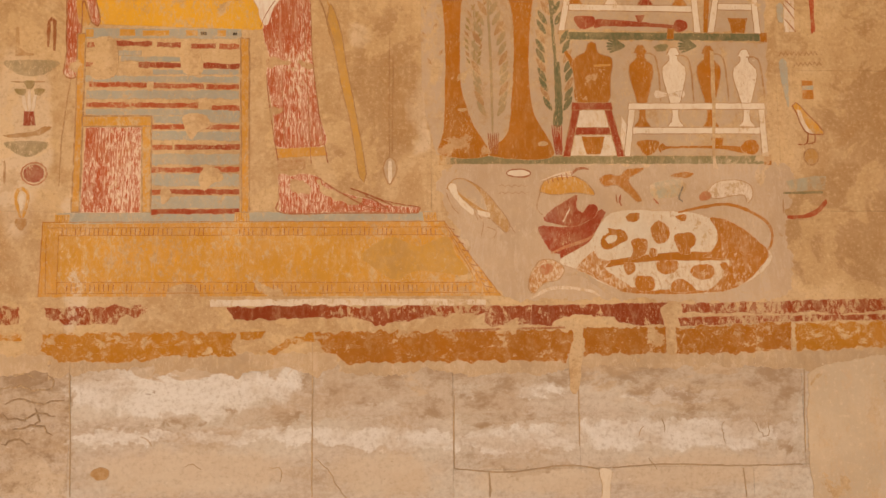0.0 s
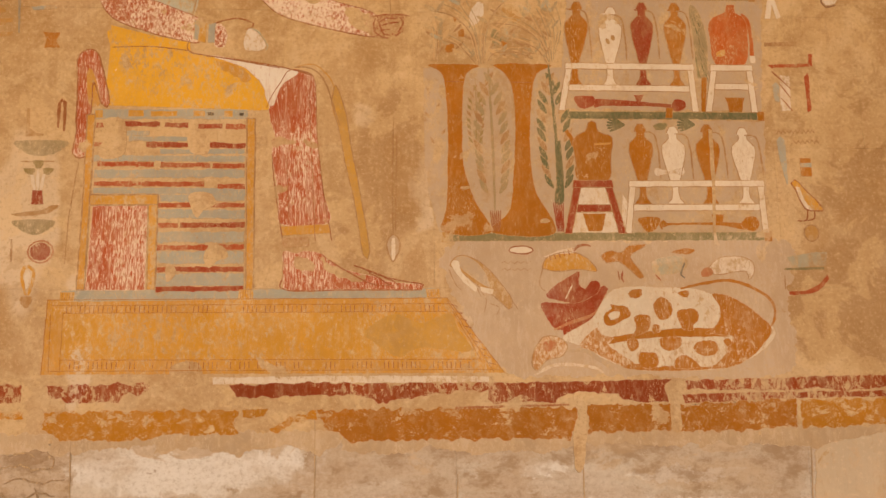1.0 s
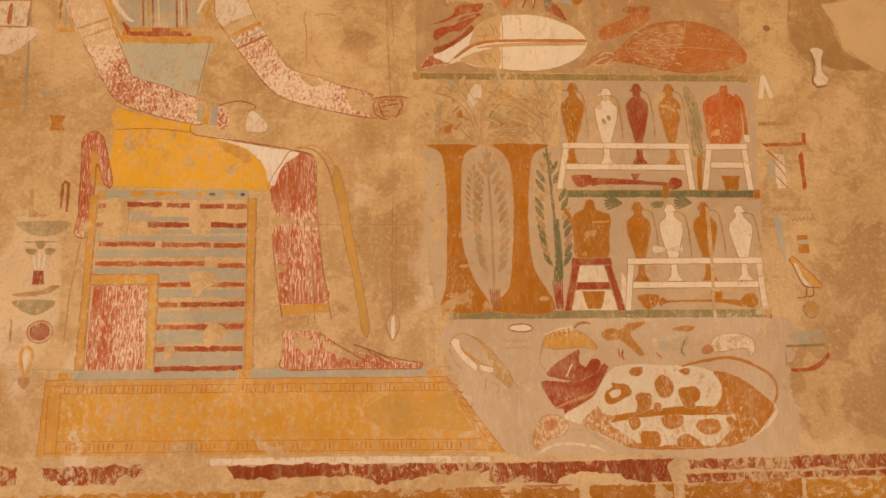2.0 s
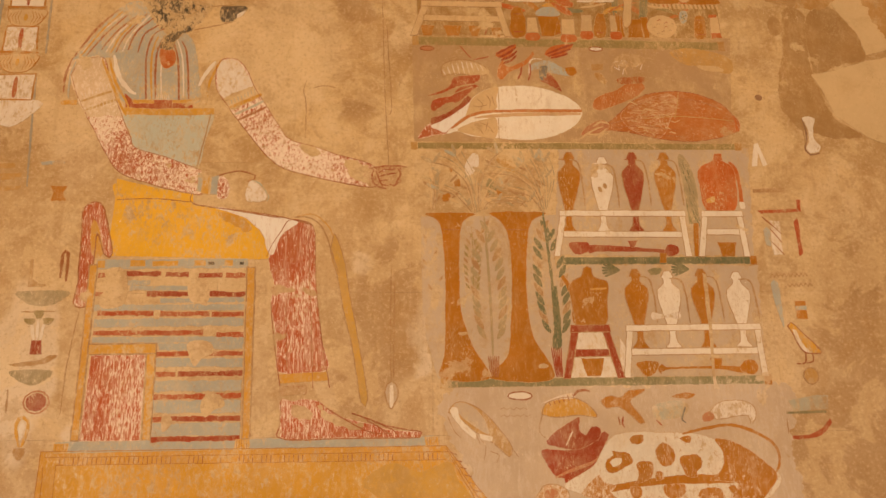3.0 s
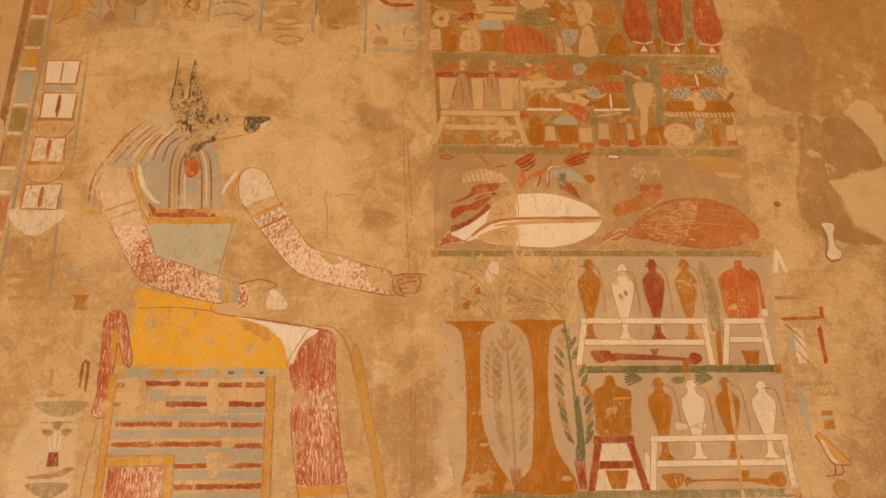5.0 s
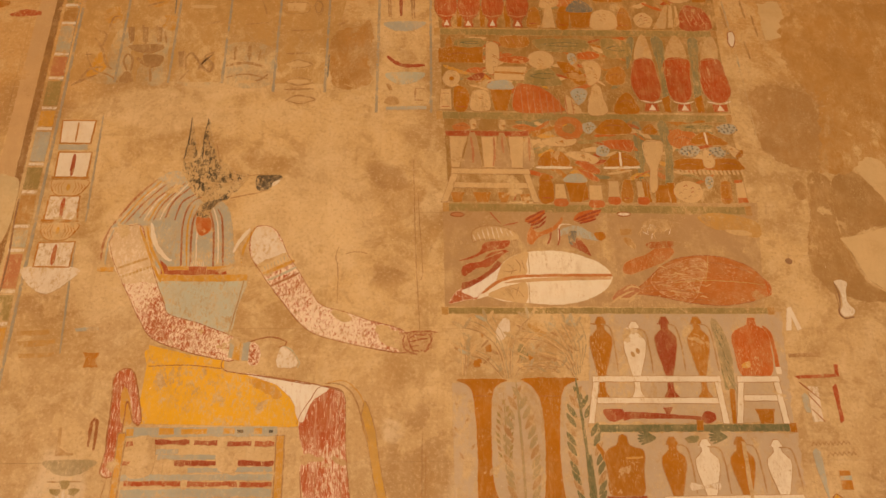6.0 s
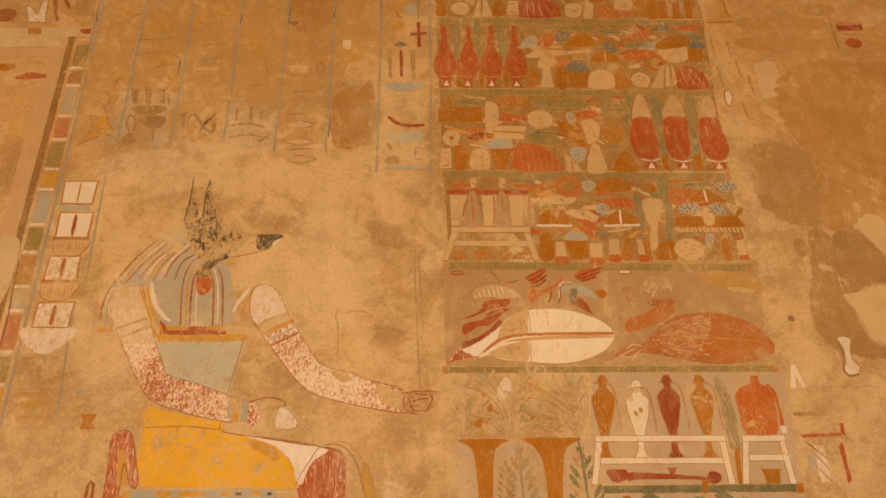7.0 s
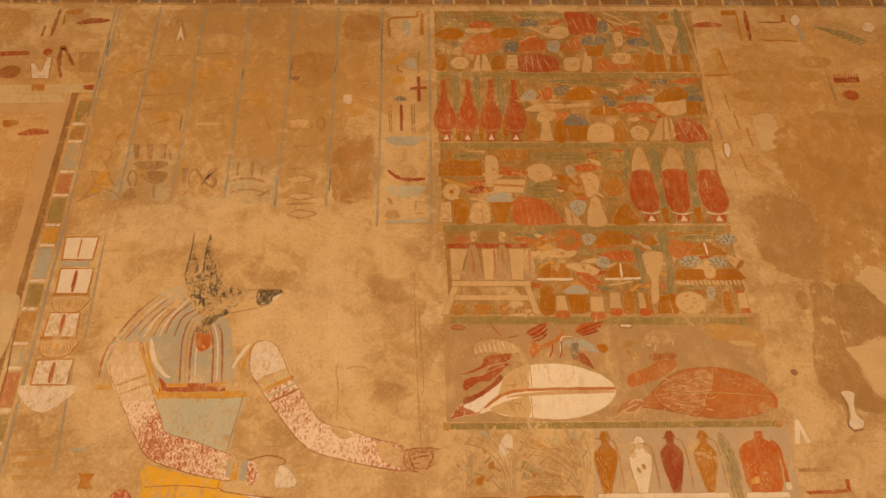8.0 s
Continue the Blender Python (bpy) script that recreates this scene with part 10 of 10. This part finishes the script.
for pts in ([(-1.503, 4.32), (-1.497, 4.028), (-1.49, 3.726)], [(-1.517, 3.612), (-1.505, 3.342), (-1.49, 3.091)]):
    stroke("column_divider", pts, 0.010, BLUE_LINE, "faded blue-grey ruled line", "painted line", layer=0)
faint("small_stand_sign", [(-1.395, 3.095), (-1.326, 3.094), (-1.328, 3.08), (-1.339, 3.065), (-1.323, 3.027), (-1.386, 3.027), (-1.38, 3.066)], BROWN_WORN, "small orange offering stand sign", False, 1)
faint("bar_sign", [(-1.449, 3.204), (-1.349, 3.213), (-1.346, 3.198), (-1.441, 3.189)], BLUE, "blue-grey bar sign, faded", False, 1)
for pts in ([(-1.687, 3.191), (-1.55, 3.2), (-1.546, 3.18), (-1.682, 3.171)], [(-1.676, 3.146), (-1.517, 3.155), (-1.518, 3.135), (-1.667, 3.127)], [(-1.662, 3.088), (-1.514, 3.096), (-1.514, 3.077), (-1.653, 3.068)], [(-1.651, 3.186), (-1.559, 3.191), (-1.557, 3.176), (-1.648, 3.17)], [(-1.647, 3.134), (-1.546, 3.14), (-1.544, 3.124), (-1.645, 3.119)], [(-1.643, 3.083), (-1.543, 3.088), (-1.541, 3.073), (-1.641, 3.068)]):
    faint("bar_sign", pts, OCHRE_FAINT, "pale horizontal bar sign, worn", False)

# ---- signs beside the jars ----
RS = "signs beside the jars"
sign("tent_sign", [(1.609, 3.305), (1.63, 3.311), (1.658, 3.202), (1.637, 3.196), (1.622, 3.262), (1.612, 3.196), (1.587, 3.196)], WHITE, "white two-legged pointed sign", soft=False, group=RS)
sign("bar_sign", [(1.574, 3.089), (1.715, 3.095), (1.711, 3.076), (1.576, 3.071)], LINE_SOFT, "brown horizontal bar sign", soft=False, group=RS)
hoe = thing("hoe_sign", [(1.676, 2.974)][0], "dark red hoe-shaped sign", "painted sign", RS)
part("shaft", [(1.583, 2.987), (1.608, 2.99), (1.767, 2.997), (1.764, 2.982), (1.6, 2.974)], RED_WORN, hoe, 2, soft=False)
part("blade", [(1.759, 3.039), (1.779, 3.039), (1.774, 2.984), (1.755, 2.984)], RED_WORN, hoe, 3, soft=False)
sign("cloth_sign", [(1.629, 2.943), (1.673, 2.938), (1.666, 2.786), (1.622, 2.787)], WHITE_WORN, "pale woven cloth sign with slanting lines", soft=False, group=RS)
for pts in ([(1.598, 2.959), (1.673, 2.882)], [(1.627, 2.902), (1.67, 2.841)], [(1.627, 2.842), (1.671, 2.786)]):
    stroke("cloth_line", pts, 0.005, LINE, "brown slanting line on cloth sign", layer=4, group=RS)
sign("blue_sign", [(1.598, 2.903), (1.623, 2.902), (1.619, 2.822), (1.6, 2.827)], BLUE, "grey-blue narrow sign, faded", group=RS)
sign("club_sign", [(1.736, 2.938), (1.751, 2.953), (1.754, 2.928), (1.752, 2.836), (1.754, 2.791), (1.737, 2.781), (1.738, 2.836)], RED_WORN, "dark red club-shaped sign", group=RS)
for a, b, n in (([(1.597, 2.693)], [(1.756, 2.697)], 18), ([(1.656, 2.649)], [(1.771, 2.653)], 12)):
    (xa, za), (xb, zb) = a[0], b[0]
    r = Relief()
    r.line([(xa + (xb - xa) * i / n, za + (zb - za) * i / n + (0.007 if i % 2 else -0.007)) for i in range(n + 1)], 0.006, LINE_SOFT, 1, False, taper=1)
    r.make("ripple_sign", None, "brown zigzag water sign", "painted sign", RS)
sign("stand_sign", [(1.594, 2.659), (1.626, 2.659), (1.625, 2.47), (1.602, 2.564)], BLUE, "grey-blue tapering sign", group=RS)
sign("box_sign", [(1.683, 2.582), (1.73, 2.582), (1.73, 2.504), (1.683, 2.504)], BROWN_WORN, "orange-brown box sign with blue band", soft=False, group=RS)
sign("box_band", [(1.684, 2.56), (1.731, 2.561), (1.73, 2.542), (1.683, 2.542)], BLUE, "blue band on box sign", soft=False, group=RS, layer=4)
chick = thing("quail_sign", [(1.691, 2.326)][0], "ochre quail chick sign with brown legs", "painted sign", RS)
part("body", [(1.639, 2.475), (1.654, 2.489), (1.672, 2.476), (1.703, 2.438), (1.734, 2.406), (1.764, 2.364), (1.74, 2.359), (1.698, 2.363), (1.672, 2.396), (1.656, 2.443)], OCHRE, chick, 2, edge=LINE, width=0.005)
part("breast", [(1.657, 2.461), (1.671, 2.457), (1.691, 2.396), (1.722, 2.363), (1.698, 2.363), (1.668, 2.405)], WHITE_WORN, chick, 3)
Relief().line([(1.698, 2.363), (1.691, 2.321), (1.653, 2.316)], 0.006, LINE, 3).make("leg", chick)
Relief().line([(1.726, 2.359), (1.724, 2.326), (1.696, 2.319)], 0.006, LINE, 3).make("leg", chick)
sign("wheel_sign", ellipse([(1.706, 2.266)][0], 0.03, 0.034, 12), OCHRE_FAINT, "brownish round threshed sign, faded", group=RS, edge=LINE_SOFT)
sign("blue_sign", [(1.594, 2.168), (1.711, 2.187), (1.762, 2.187), (1.754, 2.132), (1.614, 2.122)], AQUA_FAINT, "faded blue-green rectangle sign", soft=False, group=RS)
sign("bar_sign", [(1.582, 2.122), (1.744, 2.127), (1.744, 2.116), (1.581, 2.113)], GREEN, "dull green horizontal bar sign", soft=False, group=RS)
sign("sickle_sign", [(1.59, 2.026), (1.655, 2.031), (1.712, 2.054), (1.756, 2.095), (1.76, 2.077), (1.715, 2.031), (1.654, 2.015), (1.594, 2.013)], RED_WORN, "dark red curved sickle sign", group=RS)
stroke("bar_sign", [(1.58, 2.095), (1.577, 2.036)], 0.005, LINE_SOFT, "thin brown upright line", group=RS)

# ---- top right signs ----
TR = "top corner signs"
stroke("column_divider", [(1.545, 5.906), (1.587, 5.316), (1.621, 4.747), (1.638, 4.211)], 0.010, WASH_BLUE, "faded blue-grey line beside heap", "painted line", layer=0)
sign("red_sign", [(1.59, 5.8), (1.677, 5.824), (1.76, 5.805), (1.749, 5.781), (1.596, 5.776)], RED_WORN, "dark red lip-shaped sign", group=TR)
sign("orange_sign", [(1.778, 5.922), (1.869, 5.923), (1.86, 5.879), (1.773, 5.878)], BROWN, "orange flag sign", soft=False, group=TR)
stroke("staff_sign", [(1.866, 5.908), (1.851, 5.668)], 0.016, BROWN_WORN, "orange slanting staff sign", soft=False, group=TR)
stroke("staff_sign", [(1.918, 5.918), (1.904, 5.669)], 0.026, RED, "dark red slanting staff sign", soft=False, group=TR)
stroke("sledge_sign", [(1.981, 5.821), (2.108, 5.822), (2.137, 5.832)], 0.014, LINE, "brown sledge-shaped sign", soft=False, group=TR)
sign("sledge_block", [(2.13, 5.89), (2.15, 5.89), (2.148, 5.822), (2.114, 5.822)], RED_WORN, "small dark red block sign", soft=False, group=TR)
stroke("snake_sign", [(1.953, 5.688), (1.995, 5.669), (2.074, 5.67), (2.176, 5.661)], 0.012, BROWN_WORN, "orange wavy snake sign", group=TR)
mir = thing("mirror_sign", [(2.203, 5.661)][0], "white mirror sign with blue handle", "painted sign", TR)
part("disc", [(2.174, 5.852), (2.202, 5.886), (2.228, 5.881), (2.23, 5.832), (2.2, 5.789), (2.175, 5.798)], WHITE, mir, 2, edge=LINE_SOFT, width=0.005)
Relief().line([(2.205, 5.784), (2.209, 5.661)], 0.022, BLUE, 2, False).make("handle", mir)
fr = thing("palm_leaf_sign", [(2.615, 5.635)][0], "fan of green palm leaf strokes", "painted sign", TR)
(x1, z1), = [(2.628, 5.635)]
part("blade", [(2.305, 5.814), (2.503, 5.805), (2.626, 5.767), (2.628, 5.635), (2.531, 5.663), (2.452, 5.738)], WASH_BLUE, fr, 1)
for k in range(9):
    (xa, za), (xb, zb) = [(2.298, 5.785), (2.523, 5.634)]
    u = k / 8
    Relief().line([(xa + (xb - xa) * u, za + (zb - za) * u), ((xa + (xb - xa) * u) * 0.45 + x1 * 0.55, (za + (zb - za) * u) * 0.45 + (z1 + 0.06) * 0.55)], 0.014, GREEN, 3).make("leaflet", fr)
part("tip", [(2.59, 5.806), (2.639, 5.816), (2.652, 5.767), (2.611, 5.739), (2.583, 5.758)], WHITE_WORN, fr, 4)
rt = thing("red_comb_sign", [(2.374, 5.319)][0], "dark red toothed block sign", "painted sign", TR)
part("block", [(2.306, 5.371), (2.451, 5.38), (2.449, 5.336), (2.307, 5.327)], RED, rt, 2, soft=False)
for k in range(9):
    (xa, za), (xb, zb) = [(2.317, 5.38), (2.447, 5.389)]
    Relief().line([(xa + (xb - xa) * k / 8, za - 0.01), (xa + (xb - xa) * k / 8, za + 0.02)], 0.008, RED, 2, False).make("tooth", rt)
sign("red_disc", ellipse([(2.372, 5.237)][0], 0.045, 0.04, 12), RED_WORN, "dark red disc sign", group=TR)
stroke("zigzag_sign", [(2.3, 5.301), (2.34, 5.31), (2.369, 5.297), (2.404, 5.31), (2.439, 5.301)], 0.008, LINE_SOFT, "fine brown zigzag sign", group=TR)
stroke("upright_sign", [(2.278, 5.388), (2.28, 5.198)], 0.014, GREEN_PALE, "thin green slanting sign", group=TR, soft=False)
sign("bird_sign", [(1.646, 5.575), (1.698, 5.612), (1.717, 5.575), (1.719, 5.484), (1.737, 5.413), (1.707, 5.386), (1.616, 5.377), (1.59, 5.404), (1.666, 5.439), (1.674, 5.52)], GLYPH_GOLD, "golden ochre bird sign, worn", group=TR)
stroke("bird_edge", [(1.668, 5.593), (1.704, 5.575), (1.712, 5.484), (1.726, 5.422)], 0.010, BROWN_WORN, "orange back line of the bird sign", group=TR)
stroke("bird_edge", [(1.586, 5.386), (1.656, 5.386), (1.74, 5.395)], 0.014, BROWN_WORN, "orange base line of the bird sign", group=TR)
sign("faded_blob", ellipse([(1.741, 5.705)][0], 0.06, 0.05, 10), WASH_BLUE, "greenish faded round sign", group=TR, layer=0)
for c, rx in (([(1.899, 5.383)], .16), ([(2.137, 5.384)], .13), ([(1.914, 5.231)], .2), ([(2.228, 5.495)], .1), ([(2.13, 5.223)], .14)):
    faint("faded_sign", ellipse(c[0], rx, 0.05, 10), OCHRE_FAINT, "brown faded worn sign", True, -1)
for pts in ([(1.591, 5.273), (1.59, 5.125)], [(1.675, 5.252), (1.681, 5.121)], [(1.589, 5.055), (1.6, 4.918)], [(1.696, 5.105), (1.709, 4.982)], [(1.743, 5.002), (1.755, 4.855)], [(1.677, 4.824), (1.69, 4.709)]):
    stroke("slant_sign", pts, 0.011, SHADE, "thin slanting brown sign, faded", group=TR, layer=1)
sign("white_oval_sign", [(1.598, 4.879), (1.624, 4.887), (1.631, 4.832), (1.61, 4.785), (1.594, 4.809)], WHITE, "white pointed oval sign", group=TR, edge=LINE, layer=2)

# ---- mortar repairs on the worn corner, cramp slot ----
def repair(pts, label, mat=None, rough=0.006, layer=0):
    Relief().fill(pts, mat or FILL, layer, False, rough).make("mortar_repair", None, label, "wall patch", "mortar repairs")


repair([(2.081, 4.036), (2.137, 4.126), (2.174, 4.149), (2.244, 4.108), (2.505, 4.04), (2.458, 3.836), (2.2, 3.764), (2.172, 3.868), (2.129, 3.948)], "smooth buff mortar repair with sharp edge")
repair([(1.925, 3.655), (2.05, 3.685), (2.193, 3.734), (2.502, 3.791), (2.371, 3.24), (2.136, 3.337), (2.004, 3.449), (1.961, 3.579)], "smooth buff mortar repair with sharp edge", None, 0.005, 1)
repair([(1.79, 5.084), (1.905, 5.105), (1.915, 4.983), (1.898, 4.855), (1.792, 4.832), (1.785, 4.942)], "pale buff mortar repair on brown wall", None, 0.01)
repair([(1.882, 4.942), (2.002, 5.072), (2.168, 5.122), (2.377, 5.094), (2.806, 5.082), (2.365, 3.703), (2.216, 4.096), (2.137, 4.11), (2.043, 4.013), (1.908, 4.013), (1.948, 4.21), (1.979, 4.416), (1.934, 4.524), (1.848, 4.709)], "tan mortar fill with ragged edge", FILL_TAN, 0.02)
Relief().fill([(2.018, 4.023), (2.077, 4.017), (2.133, 3.942), (2.178, 3.868), (2.189, 3.74), (2.083, 3.715), (1.995, 3.673), (1.941, 3.667), (1.931, 3.726), (1.938, 3.94)], SHADE_DARK, 0, True, 0.008).make("brown_plaster_area", None, "rough brown old plaster area", "wall patch")
Relief().fill([(1.845, 4.002), (1.943, 3.972), (1.931, 3.726), (1.951, 3.579), (2.001, 3.435), (2.113, 3.351), (1.981, 3.334), (1.86, 3.373), (1.817, 3.389), (1.763, 3.491), (1.767, 3.636), (1.814, 3.786)], SHADE_DARK, 0, True, 0.008).make("brown_plaster_area", None, "rough brown old plaster area", "wall patch")
Relief().fill([(1.674, 4.527), (1.925, 4.496), (1.974, 4.328), (1.949, 4.066), (1.845, 4.034), (1.692, 4.096), (1.634, 4.257)], SHADE, -1, True, 0.02).make("brown_plaster_area", None, "rough brown old plaster area", "wall patch")
Relief().fill(ellipse([(1.793, 3.914)][0], 0.035, 0.055, 10), SHADE_DARK, 0, True, 0.008).make("brown_plaster_area", None, "brown round stain on plaster", "wall patch")
cramp = thing("dovetail_cramp", [(1.871, 3.262)][0], "white dovetail cramp set into wall", "cramp")
part("cramp_body", [(1.846, 3.435), (1.879, 3.443), (1.904, 3.429), (1.892, 3.39), (1.888, 3.328), (1.91, 3.295), (1.897, 3.267), (1.86, 3.262), (1.843, 3.289), (1.861, 3.322), (1.862, 3.384)], WHITE, cramp, 5)
Relief().line([(1.845, 3.429), (1.855, 3.373), (1.85, 3.317), (1.839, 3.284), (1.859, 3.254), (1.901, 3.262)], 0.007, CRACK, 3).make("cramp_slot_edge", cramp)

# ---- wall blocks ----
def block(x0, x1, z0, z1, mat, gap=0.004, deep=0.0):
    box("stone_block", (x0 + gap / 2, deep, z0 + gap / 2), (x1 - gap / 2, 0.3, z1 - gap / 2), mat, wall, bevel=min(0.002, gap * 0.4))


def worn_block(x0, x1, z0, z1, mat, amp):
    """A stone with an uneven face and chipped, rounded edges."""
    gap = 0.0010
    x0, x1, z0, z1 = x0 + gap / 2, x1 - gap / 2, z0 + gap / 2, z1 - gap / 2
    nx, nz = max(4, int((x1 - x0) / 0.014)), max(4, int((z1 - z0) / 0.014))
    verts, faces = [], []
    for j in range(nz + 1):
        for i in range(nx + 1):
            x, z = x0 + (x1 - x0) * i / nx, z0 + (z1 - z0) * j / nz
            v = Vector((x * 5, 2.0, z * 11))
            n = 0.5 + 0.5 * noise.fractal(v, 0.9, 2.1, 5)
            rim = min(x - x0, x1 - x, z - z0, z1 - z)
            chip = max(0.0, 1 - rim / max(0.003, 0.007 + 0.012 * noise.noise(Vector((x * 40, 5, z * 40)))))
            verts.append((x, max(0.0, amp * n) + 0.0012 * chip ** 1.5, z))
    for j in range(nz):
        for i in range(nx):
            k = j * (nx + 1) + i
            faces.append((k, k + 1, k + nx + 2, k + nx + 1))
    ring = list(range(nx + 1)) + [j * (nx + 1) + nx for j in range(1, nz + 1)] + [nz * (nx + 1) + i for i in range(nx - 1, -1, -1)] + [j * (nx + 1) for j in range(nz - 1, 0, -1)]
    base, m = len(verts), len(ring)
    verts += [verts[k] for k in ring] + [(verts[k][0], 0.3, verts[k][2]) for k in ring]
    for i in range(m):
        j = (i + 1) % m
        faces.append((base + i, base + m + i, base + m + j, base + j))
    me = bpy.data.meshes.new("stone_block")
    me.from_pydata(verts, [], faces)
    me.polygons.foreach_set("use_smooth", [True] * (nx * nz) + [False] * len(ring))
    me.materials.append(mat)
    me.update()
    new("stone_block", me).parent = wall


J = [p[0] for p in [(-1.175, 1.228), (-0.279, 1.215), (0.25, 1.208), (0.735, 1.201), (1.614, 1.189)]]
K = [p[0] for p in [(0.384, 0.996), (0.815, 0.989), (1.406, 0.979)]]
ZT, ZM, ZL = [(0.033, 1.465)][0][1], [(0.804, 1.056)][0][1], 0.62
edges = [LEFT, -2.6, *J, 2.6, RIGHT]
for i, (a, b) in enumerate(zip(edges, edges[1:])):
    low = ZM if 4 <= i <= 6 else ZL
    worn_block(a, b, low, ZT, ROUGH if i in (0, 1) else STONE, 0.007 if i < 2 else 0.003)
edges = [J[2], *K, 2.6]
for a, b in zip(edges, edges[1:]):
    worn_block(a, b, ZL, ZM, STONE, 0.004)
block(edges[-1], RIGHT, ZL, ZM, STONE, 0.009, 0.0)
for a, b in ((LEFT, -3.1), (-3.1, -1.7), (-1.7, -0.4), (-0.4, 0.9), (0.9, 2.4), (2.4, 3.7), (3.7, RIGHT)):
    block(a, b, 0, ZL, STONE, 0.004)
z, rnd = ZT, random.Random(3)
while z < TOP - 0.05:
    h = min(0.58, TOP - z) if TOP - z > 0.8 else TOP - z
    x = LEFT
    while x < RIGHT - 0.01:
        w = rnd.uniform(0.9, 1.5)
        if RIGHT - x - w < 0.6:
            w = RIGHT - x
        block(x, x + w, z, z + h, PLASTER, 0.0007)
        x += w
    z += h
